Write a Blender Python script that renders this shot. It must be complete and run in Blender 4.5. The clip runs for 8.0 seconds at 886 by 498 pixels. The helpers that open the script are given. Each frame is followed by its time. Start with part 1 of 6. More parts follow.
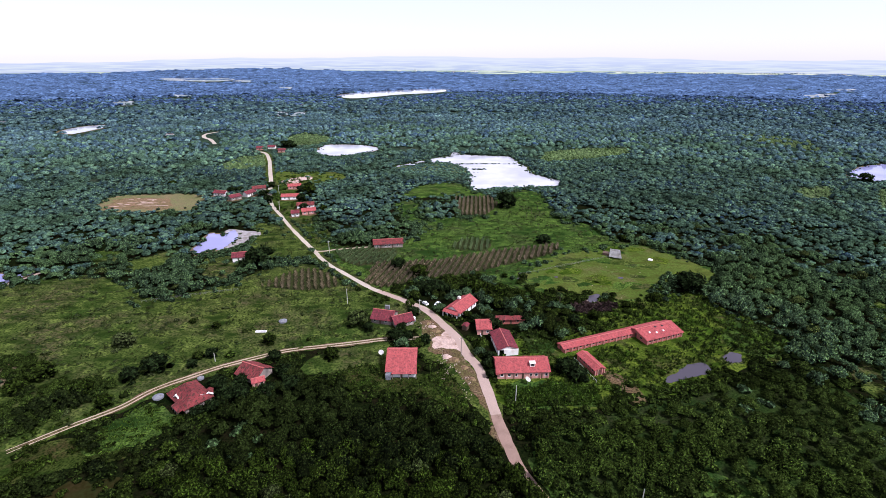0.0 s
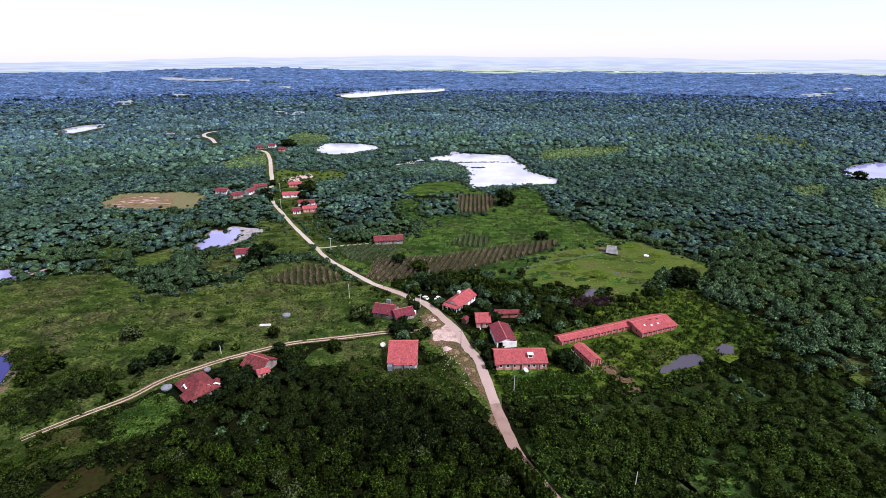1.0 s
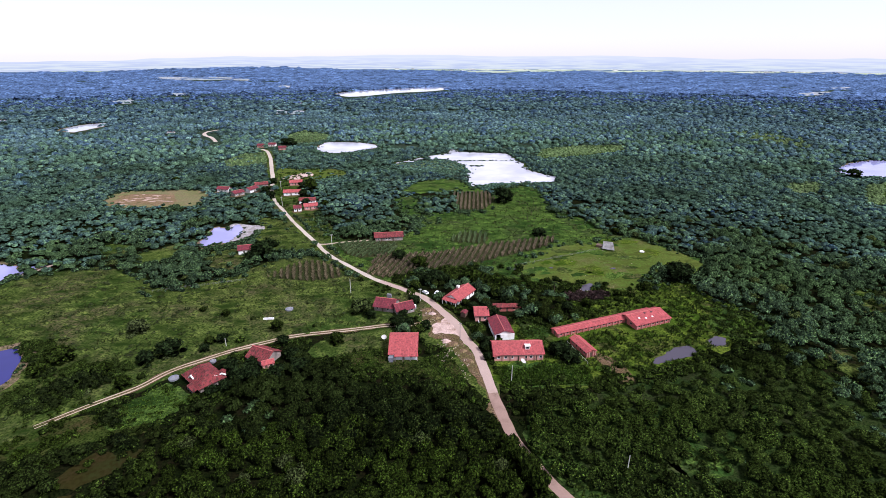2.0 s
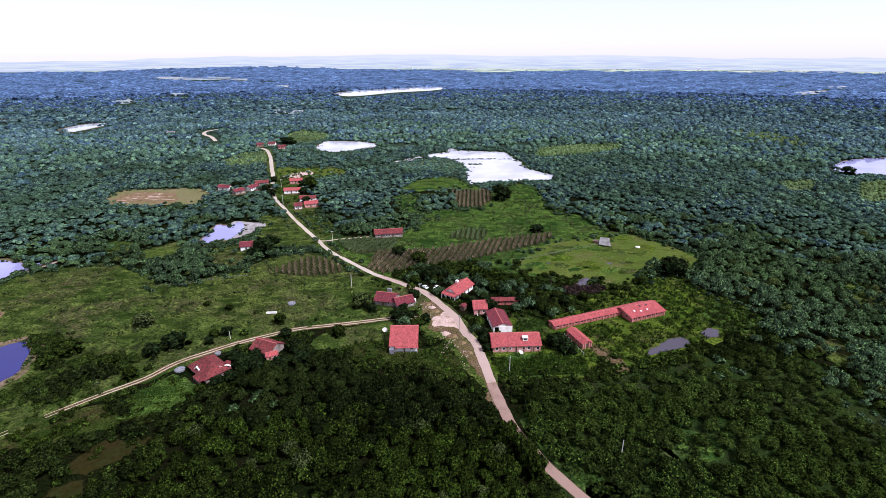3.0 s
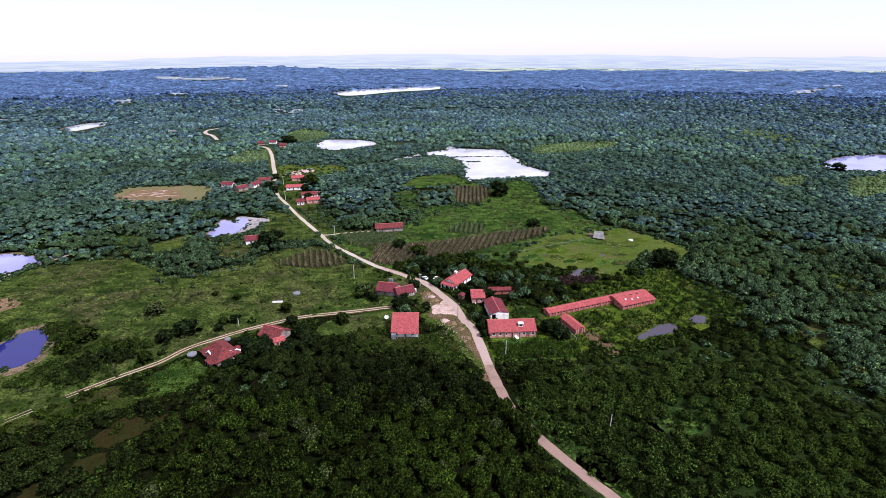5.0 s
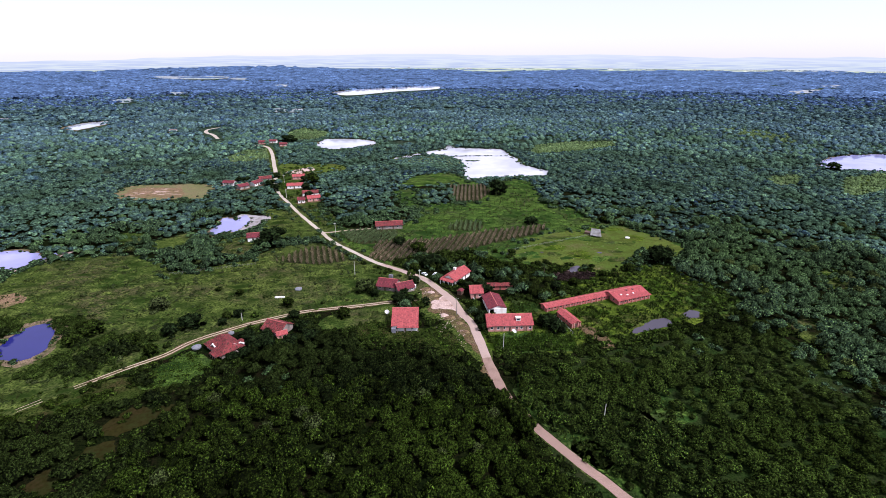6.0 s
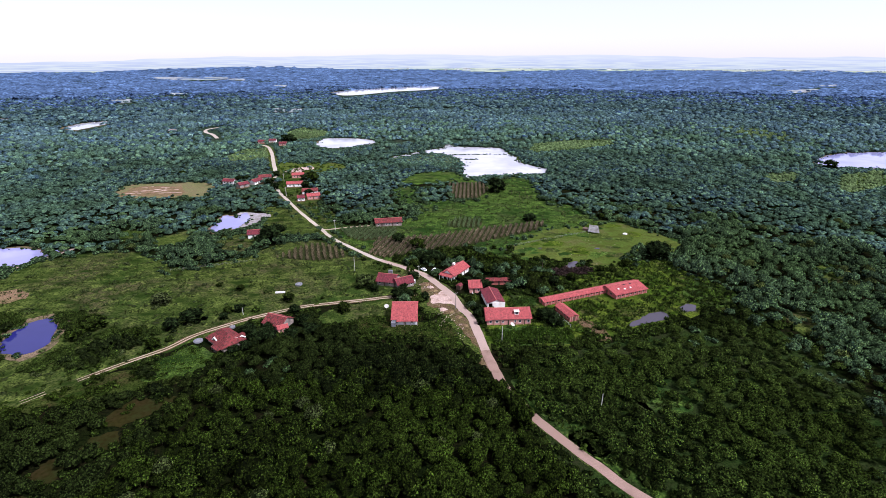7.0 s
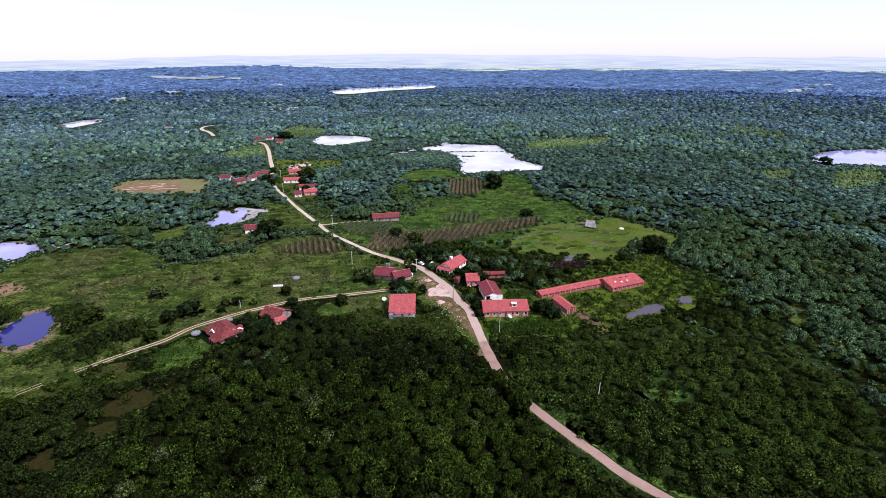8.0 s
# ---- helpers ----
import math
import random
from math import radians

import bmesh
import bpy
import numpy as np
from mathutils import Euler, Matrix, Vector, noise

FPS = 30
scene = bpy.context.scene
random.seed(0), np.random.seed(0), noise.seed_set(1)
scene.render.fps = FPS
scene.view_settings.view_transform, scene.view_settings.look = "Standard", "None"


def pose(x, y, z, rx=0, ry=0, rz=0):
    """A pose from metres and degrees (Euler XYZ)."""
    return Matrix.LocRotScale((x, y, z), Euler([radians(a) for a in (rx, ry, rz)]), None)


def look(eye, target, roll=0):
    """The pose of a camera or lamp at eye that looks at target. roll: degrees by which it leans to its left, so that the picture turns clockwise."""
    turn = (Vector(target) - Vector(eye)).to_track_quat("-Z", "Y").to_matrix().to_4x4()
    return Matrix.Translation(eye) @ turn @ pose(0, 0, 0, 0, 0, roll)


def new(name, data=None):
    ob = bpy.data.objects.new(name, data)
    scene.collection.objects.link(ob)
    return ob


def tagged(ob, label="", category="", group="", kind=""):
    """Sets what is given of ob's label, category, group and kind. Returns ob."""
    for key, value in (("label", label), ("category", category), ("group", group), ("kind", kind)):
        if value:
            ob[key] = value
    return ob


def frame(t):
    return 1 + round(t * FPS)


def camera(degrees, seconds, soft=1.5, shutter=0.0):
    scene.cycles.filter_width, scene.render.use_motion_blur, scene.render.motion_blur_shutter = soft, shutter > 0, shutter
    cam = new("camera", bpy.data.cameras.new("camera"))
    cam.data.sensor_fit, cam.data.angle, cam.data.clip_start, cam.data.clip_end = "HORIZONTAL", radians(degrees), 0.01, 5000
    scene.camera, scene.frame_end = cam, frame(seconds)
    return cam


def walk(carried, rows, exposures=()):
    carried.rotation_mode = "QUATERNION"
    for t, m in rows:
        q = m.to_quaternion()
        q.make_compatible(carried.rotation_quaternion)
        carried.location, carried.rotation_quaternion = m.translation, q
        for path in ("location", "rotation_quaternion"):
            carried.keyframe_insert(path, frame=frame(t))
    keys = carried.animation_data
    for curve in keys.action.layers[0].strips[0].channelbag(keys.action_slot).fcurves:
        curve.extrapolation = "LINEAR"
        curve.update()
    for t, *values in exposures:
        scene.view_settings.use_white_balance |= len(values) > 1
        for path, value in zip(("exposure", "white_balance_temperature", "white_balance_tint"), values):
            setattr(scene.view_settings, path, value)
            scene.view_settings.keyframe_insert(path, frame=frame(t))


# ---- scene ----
cam = camera(84.0, 8.0, soft=0.5)
PATH = [
    (0, (-0.123, 0.798, 105.966), (-0.121, 2.663, 105.243), 0.1),
    (0.5, (-0.436, -1.824, 106.025), (-0.43, 0.04, 105.301), 0.1),
    (1, (-0.664, -4.31, 106.057), (-0.657, -2.447, 105.332), 0.1),
    (1.5, (-0.746, -6.975, 106.182), (-0.738, -5.111, 105.455), 0.1),
    (3, (-1.1, -14.427, 105.778), (-1.084, -12.565, 105.049), -0.0),
    (3.5, (-1.333, -16.951, 105.561), (-1.316, -15.088, 104.833), -0.0),
    (4, (-1.211, -19.255, 105.617), (-1.193, -17.392, 104.888), -0.0),
    (4.5, (-1.337, -21.693, 105.557), (-1.317, -19.831, 104.827), -0.1),
    (6, (-1.411, -28.965, 105.598), (-1.387, -27.103, 104.867), -0.0),
    (6.5, (-1.333, -30.624, 105.183), (-1.308, -28.762, 104.453), -0.1),
    (7, (-1.335, -31.839, 104.02), (-1.308, -29.976, 103.291), -0.1),
    (7.5, (-1.273, -32.722, 102.773), (-1.245, -30.86, 102.043), -0.1),
    (8, (-1.696, -33.372, 101.338), (-1.656, -31.51, 100.608), -0.0),
]
walk(cam, [(t, look(eye, target, roll)) for t, eye, target, roll in PATH], [(0, 0.36, 5620, 18), (8, 0.36, 5620, 18)])

from mathutils.geometry import delaunay_2d_cdt

# ---- daylight: bright thin cloud, high soft sun ----
SUN_UP, SUN_ROUND = 52.0, 122.0
world = bpy.data.worlds.new("world")
scene.world = world
world.use_nodes = True
wn = world.node_tree.nodes
wl = world.node_tree.links
sky = wn.new("ShaderNodeTexSky")
sky.sky_type = "NISHITA"
sky.sun_disc = False
sky.sun_elevation = radians(SUN_UP)
sky.sun_rotation = radians(SUN_ROUND)
sky.air_density, sky.dust_density, sky.ozone_density = 1.0, 0.6, 2.0
wl.new(sky.outputs["Color"], wn["Background"].inputs["Color"])
wn["Background"].inputs["Strength"].default_value = 0.05
cloud = wn.new("ShaderNodeBackground")  # even white cloud over the blue
cloud.inputs["Color"].default_value = (1.10, 0.99, 0.98, 1)
cloud.inputs["Strength"].default_value = 0.52
both = wn.new("ShaderNodeAddShader")
wl.new(wn["Background"].outputs[0], both.inputs[0])
wl.new(cloud.outputs[0], both.inputs[1])
wl.new(both.outputs[0], wn["World Output"].inputs["Surface"])
sun = new("sun", bpy.data.lights.new("sun", "SUN"))
sun.data.energy, sun.data.angle, sun.data.color = 5.0, radians(3), (1.0, 0.95, 0.88)
sun.rotation_euler = (radians(90 - SUN_UP), 0, radians(180 - SUN_ROUND))


# ---- materials ----
def material(name, rough=0.8, gloss=0.3):
    m = bpy.data.materials.new(name)
    m.use_nodes = True
    b = m.node_tree.nodes["Principled BSDF"]
    b.inputs["Roughness"].default_value = rough
    b.inputs["Specular IOR Level"].default_value = gloss
    return m, m.node_tree.nodes, m.node_tree.links, b


def noise_node(n, l, co, scale, detail=4.0, stretch=None):
    t = n.new("ShaderNodeTexNoise")
    t.inputs["Scale"].default_value = scale
    t.inputs["Detail"].default_value = detail
    if stretch:
        mp = n.new("ShaderNodeMapping")
        mp.inputs["Scale"].default_value = stretch
        l.new(co, mp.inputs["Vector"])
        co = mp.outputs["Vector"]
    l.new(co, t.inputs["Vector"])
    return t.outputs["Fac"]


def span(n, l, fac, lo, hi):
    r = n.new("ShaderNodeMapRange")
    r.inputs["From Min"].default_value, r.inputs["From Max"].default_value = lo, hi
    l.new(fac, r.inputs["Value"])
    return r.outputs["Result"]


def mixed(n, l, fac, a, b):
    x = n.new("ShaderNodeMix")
    x.data_type = "RGBA"
    if isinstance(fac, float):
        x.inputs[0].default_value = fac
    else:
        l.new(fac, x.inputs[0])
    for k, v in ((6, a), (7, b)):
        if isinstance(v, tuple):
            x.inputs[k].default_value = (*v, 1)
        else:
            l.new(v, x.inputs[k])
    return x.outputs[2]


def bumped(n, l, b, height, strength, distance):
    k = n.new("ShaderNodeBump")
    k.inputs["Strength"].default_value, k.inputs["Distance"].default_value = strength, distance
    l.new(height, k.inputs["Height"])
    l.new(k.outputs["Normal"], b.inputs["Normal"])


def soil(name, base, second, third, big=0.03, mid=0.25, fine=2.2, rough=0.95, amount=(0.45, 0.6), bump=0.5, fleck=1.35, deep=0.4, mottle=0.0):
    """Earth or turf: two colours in wide patches, a third in small spots, flecks and fine grain."""
    base, second, third = (tuple(0.86 * v for v in c) for c in (base, second, third))
    m, n, l, b = material(name, rough, 0.0)
    co = n.new("ShaderNodeTexCoord").outputs["Object"]
    wide = noise_node(n, l, co, big, 5)
    spots = noise_node(n, l, co, mid, 6)
    grain = noise_node(n, l, co, fine, 5)
    c = mixed(n, l, span(n, l, wide, 0.38, 0.62), base, second)
    c = mixed(n, l, span(n, l, spots, *amount), c, third)
    dark = tuple(v * deep for v in base)
    c = mixed(n, l, span(n, l, noise_node(n, l, co, fine * 0.22, 4), 0.48, 0.70), c, tuple(min(1.0, v * fleck) for v in second))
    if mottle:
        c = mixed(n, l, span(n, l, noise_node(n, l, co, mottle, 5, (0.7, 1.3, 1)), 0.50, 0.66), c, tuple(v * 0.5 for v in base))
        c = mixed(n, l, span(n, l, noise_node(n, l, co, mottle * 3.5, 4, (0.8, 1.2, 1)), 0.54, 0.70), c, dark)
    c = mixed(n, l, span(n, l, grain, 0.58, 0.36), c, dark)
    l.new(c, b.inputs["Base Color"])
    bumped(n, l, b, grain, bump, 0.3)
    return m


def foliage(name, dark, light, odd, through_light=0.12, rough=0.6, gloss=0.1, uneven=0.55, rare=1.8, grain=2.2, depth=0.7):
    """Leaves: each leaf and each plant differs a little in tone, with a fine leafy grain of that many clumps a metre."""
    dark, light, odd = (tuple(0.74 * v for v in c) for c in (dark, light, odd))
    m, n, l, b = material(name, rough, gloss)
    leaf = n.new("ShaderNodeNewGeometry").outputs["Random Per Island"]
    plant = n.new("ShaderNodeAttribute")
    plant.attribute_name = "tint"
    each = n.new("ShaderNodeObjectInfo").outputs["Random"]
    co = n.new("ShaderNodeTexCoord").outputs["Object"]
    skew = n.new("ShaderNodeMath")
    skew.operation = "POWER"
    skew.inputs[1].default_value = rare
    l.new(leaf, skew.inputs[0])
    c = mixed(n, l, skew.outputs[0], dark, light)
    tone = n.new("ShaderNodeMath")
    tone.operation = "ADD"
    l.new(plant.outputs["Fac"], tone.inputs[0])
    l.new(each, tone.inputs[1])
    c = mixed(n, l, span(n, l, tone.outputs[0], 0.3, 2.2), c, odd)
    core_shade = n.new("ShaderNodeAttribute")
    core_shade.attribute_name = "core_shade"
    c = mixed(n, l, span(n, l, noise_node(n, l, co, 0.02, 3), 0.4, 0.7), c, (0.36 * light[0], 0.38 * light[1], 0.38 * light[2]))
    mottle = n.new("ShaderNodeMix")
    mottle.inputs[0].default_value = 0.55
    l.new(noise_node(n, l, co, 0.16, 4), mottle.inputs[2])
    l.new(noise_node(n, l, co, 0.022, 5), mottle.inputs[3])
    stand = n.new("ShaderNodeMix")
    stand.inputs[0].default_value = 0.35
    l.new(mottle.outputs[0], stand.inputs[2])
    l.new(noise_node(n, l, co, 0.007, 3, (0.6, 1.4, 1)), stand.inputs[3])
    mottle = stand.outputs[0]
    value = n.new("ShaderNodeMath")
    value.operation = "MULTIPLY"
    l.new(span(n, l, mottle, 0.39, 0.61), value.inputs[0])
    value.inputs[1].default_value = 1.0 * uneven
    lift = n.new("ShaderNodeMath")
    lift.operation = "MULTIPLY_ADD"
    l.new(plant.outputs["Fac"], lift.inputs[0])
    lift.inputs[1].default_value = -0.95 * uneven  # plants that lean to the odd tone are the duller ones
    l.new(value.outputs[0], lift.inputs[2])
    level = n.new("ShaderNodeMath")
    level.operation = "ADD"
    level.inputs[1].default_value = 1.0 - 0.05 * uneven
    l.new(lift.outputs[0], level.inputs[0])
    leafy = noise_node(n, l, co, grain, 3)
    fine = n.new("ShaderNodeMapRange")
    fine.inputs["From Min"].default_value, fine.inputs["From Max"].default_value = 0.36, 0.64
    fine.inputs["To Min"].default_value, fine.inputs["To Max"].default_value = 1.0 - depth, 1.0 + depth
    l.new(leafy, fine.inputs["Value"])
    toned = n.new("ShaderNodeMath")
    toned.operation = "MULTIPLY"
    l.new(level.outputs[0], toned.inputs[0])
    l.new(fine.outputs["Result"], toned.inputs[1])
    bumped(n, l, b, leafy, 0.8, 0.5 / grain)
    varied = n.new("ShaderNodeHueSaturation")
    l.new(toned.outputs[0], varied.inputs["Value"])
    l.new(c, varied.inputs["Color"])
    # crown cores are painted near black as shade inside the foliage
    c = mixed(n, l, core_shade.outputs["Fac"], varied.outputs["Color"], (0.0014, 0.0018, 0.0009))
    l.new(c, b.inputs["Base Color"])
    t = n.new("ShaderNodeBsdfTranslucent")
    l.new(c, t.inputs["Color"])
    s = n.new("ShaderNodeMixShader")
    s.inputs[0].default_value = through_light
    l.new(b.outputs[0], s.inputs[1])
    l.new(t.outputs[0], s.inputs[2])
    l.new(s.outputs[0], n["Material Output"].inputs["Surface"])
    return m


def plain(name, base, second, scale=1.5, rough=0.8, gloss=0.3, metal=0.0, bump=0.2, stain=None):
    m, n, l, b = material(name, rough, gloss)
    b.inputs["Metallic"].default_value = metal
    co = n.new("ShaderNodeTexCoord").outputs["Object"]
    a = noise_node(n, l, co, scale, 6)
    c = mixed(n, l, span(n, l, a, 0.35, 0.65), base, second)
    if stain:
        c = mixed(n, l, span(n, l, noise_node(n, l, co, scale * 0.3, 7, (1, 1, 0.35)), 0.52, 0.72), c, stain)
    l.new(c, b.inputs["Base Color"])
    bumped(n, l, b, noise_node(n, l, co, scale * 8, 4), bump, 0.02)
    return m


def tiles(name, base, second, moss, across="X"):
    """Half-round clay tiles: ribs down the slope, courses across it, weathered patches."""
    m, n, l, b = material(name, 0.8, 0.08)
    co = n.new("ShaderNodeTexCoord").outputs["Object"]
    ribs = n.new("ShaderNodeTexWave")
    ribs.bands_direction = across
    ribs.inputs["Scale"].default_value, ribs.inputs["Distortion"].default_value = 1.3, 0.6
    l.new(co, ribs.inputs["Vector"])
    rows = n.new("ShaderNodeTexWave")
    rows.wave_profile = "SAW"
    rows.bands_direction = "Y" if across == "X" else "X"
    rows.inputs["Scale"].default_value = 0.8
    l.new(co, rows.inputs["Vector"])
    patch = noise_node(n, l, co, 0.5, 6)
    spots = noise_node(n, l, co, 1.4, 7)
    c = mixed(n, l, span(n, l, patch, 0.35, 0.65), base, second)
    c = mixed(n, l, span(n, l, spots, 0.50, 0.60), c, moss)
    c = mixed(n, l, span(n, l, noise_node(n, l, co, 1.1, 5, (0.35, 1.6, 1) if across == "Y" else (1.6, 0.35, 1)), 0.54, 0.75), c, tuple(min(1.0, v * 1.25 + 0.02) for v in base))
    c = mixed(n, l, span(n, l, ribs.outputs["Fac"], 0.25, 0.0), c, tuple(v * 0.75 for v in base))
    l.new(c, b.inputs["Base Color"])
    add = n.new("ShaderNodeMath")
    add.operation = "ADD"
    l.new(ribs.outputs["Fac"], add.inputs[0])
    l.new(rows.outputs["Fac"], add.inputs[1])
    bumped(n, l, b, add.outputs[0], 0.6, 0.08)
    return m


def water_material(name, body, rough=0.06):
    m, n, l, b = material(name, rough, 0.5)
    co = n.new("ShaderNodeTexCoord").outputs["Object"]
    c = mixed(n, l, span(n, l, noise_node(n, l, co, 0.03, 4), 0.35, 0.65), body, tuple(v * 0.7 for v in body))
    l.new(c, b.inputs["Base Color"])
    b.inputs["IOR"].default_value = 1.33
    bumped(n, l, b, noise_node(n, l, co, 0.9, 3), 0.08, 0.05)
    return m


# near-black colour stands in for shade under the crowns
FLOOR = soil("shade_dark_floor", (0.005, 0.009, 0.0025), (0.008, 0.011, 0.003), (0.011, 0.009, 0.0045), 0.01, 0.12, 1.5)
TURF = soil("meadow_turf", (0.030, 0.055, 0.010), (0.078, 0.097, 0.021), (0.070, 0.062, 0.028), 0.012, 0.035, 1.1, amount=(0.48, 0.62), fleck=1.6, deep=0.45, mottle=0.11)
LUSH = soil("lush_turf", (0.028, 0.062, 0.012), (0.074, 0.116, 0.020), (0.046, 0.052, 0.020), 0.016, 0.05, 1.2, amount=(0.50, 0.66), fleck=1.6, deep=0.45, mottle=0.09)
DRYTURF = soil("dry_turf", (0.098, 0.122, 0.024), (0.052, 0.088, 0.014), (0.110, 0.096, 0.040), 0.022, 0.06, 1.2, amount=(0.52, 0.68), fleck=1.4, deep=0.5, mottle=0.16)
FIELD_MID = soil("pale_green_clearing", (0.085, 0.125, 0.050), (0.115, 0.140, 0.065), (0.055, 0.085, 0.035), 0.02, 0.06, 0.6)
# haze is painted into this floor: lighter and bluer than the near one
FAR_FLOOR = soil("hazed_woodland_floor", (0.024, 0.044, 0.026), (0.036, 0.060, 0.036), (0.034, 0.042, 0.026), 0.01, 0.03, 0.3, bump=0.0)
# the wet shore's sky sheen is painted in as pale lavender grey
SAND = soil("sheen_pale_sand", (0.40, 0.37, 0.37), (0.30, 0.27, 0.26), (0.20, 0.17, 0.14), 0.1, 0.3, 2.0)
SCRUBFLOOR = soil("scrub_floor", (0.015, 0.031, 0.007), (0.024, 0.038, 0.009), (0.022, 0.025, 0.010), 0.03, 0.1, 1.5)
WORN = soil("worn_field_grass", (0.17, 0.15, 0.075), (0.12, 0.13, 0.045), (0.22, 0.15, 0.09), 0.05, 0.1, 1.0, amount=(0.5, 0.66), fleck=1.3, deep=0.6)
BARE = soil("bare_red_earth", (0.24, 0.15, 0.095), (0.18, 0.13, 0.065), (0.09, 0.09, 0.03), 0.04, 0.2, 1.4, amount=(0.5, 0.66))
TILLED = soil("tilled_earth", (0.050, 0.042, 0.022), (0.036, 0.044, 0.015), (0.034, 0.056, 0.012), 0.05, 0.3, 2.5)
MUD = soil("pond_bank_mud", (0.22, 0.155, 0.10), (0.15, 0.115, 0.07), (0.06, 0.07, 0.022), 0.08, 0.3, 2.0)
DIRT = soil("pale_dirt_road", (0.42, 0.31, 0.262), (0.34, 0.245, 0.20), (0.26, 0.185, 0.135), 0.05, 0.16, 3.0, amount=(0.52, 0.72), bump=0.2, fleck=1.12, deep=0.8)
# farther road dirt whitened to imitate haze and overexposure
DIRT_WHITENED = soil("haze_whitened_road", (0.48, 0.41, 0.34), (0.40, 0.33, 0.27), (0.30, 0.23, 0.17), 0.05, 0.16, 3.0, amount=(0.52, 0.72), bump=0.2, fleck=1.12, deep=0.8)
DIRT_DARKER = soil("darker_dirt_road", (0.31, 0.205, 0.165), (0.25, 0.165, 0.13), (0.18, 0.12, 0.09), 0.05, 0.16, 3.0, amount=(0.5, 0.68), bump=0.2, fleck=1.12, deep=0.8)
# weedy ground with corner fall-off and bush shadow put into the colour
WEEDS = soil("dimmed_weedy_ground", (0.020, 0.036, 0.006), (0.036, 0.046, 0.010), (0.044, 0.036, 0.014), 0.05, 0.12, 1.4, fleck=1.6)
BROWNWEEDS = soil("brown_weedy_ground", (0.024, 0.021, 0.006), (0.018, 0.021, 0.006), (0.028, 0.021, 0.008), 0.06, 0.15, 0.8, fleck=1.2, deep=0.7)
YARDTURF = soil("rough_yard_grass", (0.042, 0.078, 0.008), (0.086, 0.112, 0.014), (0.060, 0.052, 0.022), 0.03, 0.08, 1.2, amount=(0.52, 0.66), fleck=1.5, deep=0.45, mottle=0.15)
VERGE_EARTH = soil("weedy_verge_earth", (0.14, 0.088, 0.05), (0.085, 0.080, 0.028), (0.21, 0.14, 0.10), 0.09, 0.3, 1.6, amount=(0.54, 0.68))
ROUGHDIRT = soil("churned_dirt", (0.58, 0.43, 0.37), (0.46, 0.33, 0.27), (0.20, 0.12, 0.075), 0.08, 0.22, 1.6, amount=(0.50, 0.62), bump=0.6, fleck=1.2, deep=0.6)
FAINT = soil("track_dirt", (0.46, 0.36, 0.27), (0.38, 0.29, 0.21), (0.30, 0.23, 0.15), 0.1, 0.5, 3.0, amount=(0.52, 0.7), bump=0.3, fleck=1.15, deep=0.7)
# distance haze goes into both far field colours as paleness
FIELD_FAR = soil("hazed_far_field", (0.30, 0.35, 0.34), (0.42, 0.41, 0.44), (0.20, 0.25, 0.26), 0.006, 0.02, 0.1, bump=0.0)
PLAIN_FAR = soil("hazed_farmland", (0.34, 0.42, 0.30), (0.50, 0.50, 0.40), (0.16, 0.22, 0.12), 0.0012, 0.004, 0.02, amount=(0.5, 0.56), bump=0.0, fleck=1.1, deep=0.7)
LEAF = foliage("scrub_wood_leaves", (0.003, 0.007, 0.0018), (0.086, 0.134, 0.016), (0.030, 0.041, 0.010), 0.06, 0.8, 0.0, 0.85, 2.7, 2.6)
LEAF_PALE = foliage("pale_tipped_leaves", (0.006, 0.015, 0.004), (0.16, 0.20, 0.055), (0.080, 0.10, 0.036), 0.06, 0.8, 0.0, 0.5, 2.4, 2.2)
# a little blue haze is put into the grove's leaf colour
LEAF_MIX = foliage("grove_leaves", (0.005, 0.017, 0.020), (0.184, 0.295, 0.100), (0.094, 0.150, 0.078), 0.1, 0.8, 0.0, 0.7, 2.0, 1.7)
LEAF_SCRUB = foliage("low_scrub_leaves", (0.004, 0.011, 0.003), (0.104, 0.156, 0.024), (0.040, 0.059, 0.014), 0.08, 0.8, 0.0, 0.8, 2.5, 2.4, 0.6)
# darker copy of the wood leaves with shade put into the colour
LEAF_SHADED = foliage("shaded_wood_leaves", (0.001, 0.003, 0.0015), (0.058, 0.082, 0.018), (0.016, 0.023, 0.008), 0.06, 0.8, 0.0, 0.75, 3.0, 2.4)
# haze painted into leaf colours: lighter and bluer with distance
LEAF_MID_HAZE = foliage("hazed_woodland_leaves", (0.011, 0.026, 0.070), (0.212, 0.352, 0.188), (0.106, 0.178, 0.150), 0.15, 0.8, 0.0, 0.62, 1.6, 0.9, 0.65)
LEAF_FAR_HAZE = foliage("haze_blue_woodland_leaves", (0.022, 0.045, 0.100), (0.185, 0.295, 0.245), (0.112, 0.180, 0.205), 0.15, 0.8, 0.0, 0.65, 1.5, 0.45, 0.55)
LEAF_REMOTE_HAZE = foliage("haze_blue_forest_leaves", (0.032, 0.062, 0.145), (0.150, 0.235, 0.405), (0.108, 0.170, 0.32), 0.15, 0.8, 0.0, 0.65, 1.4, 0.14, 0.6)
LEAF_OLIVE = foliage("pale_bush_leaves", (0.02, 0.04, 0.008), (0.13, 0.18, 0.04), (0.12, 0.135, 0.06), gloss=0.0)
LEAF_DARK = foliage("mango_leaves", (0.003, 0.007, 0.003), (0.045, 0.07, 0.020), (0.026, 0.042, 0.016), 0.1, 0.8, 0.0)
GRASS = foliage("grass_blades", (0.020, 0.042, 0.006), (0.095, 0.145, 0.020), (0.075, 0.085, 0.024), 0.25, 0.7, 0.06, 0.6, depth=0.3)
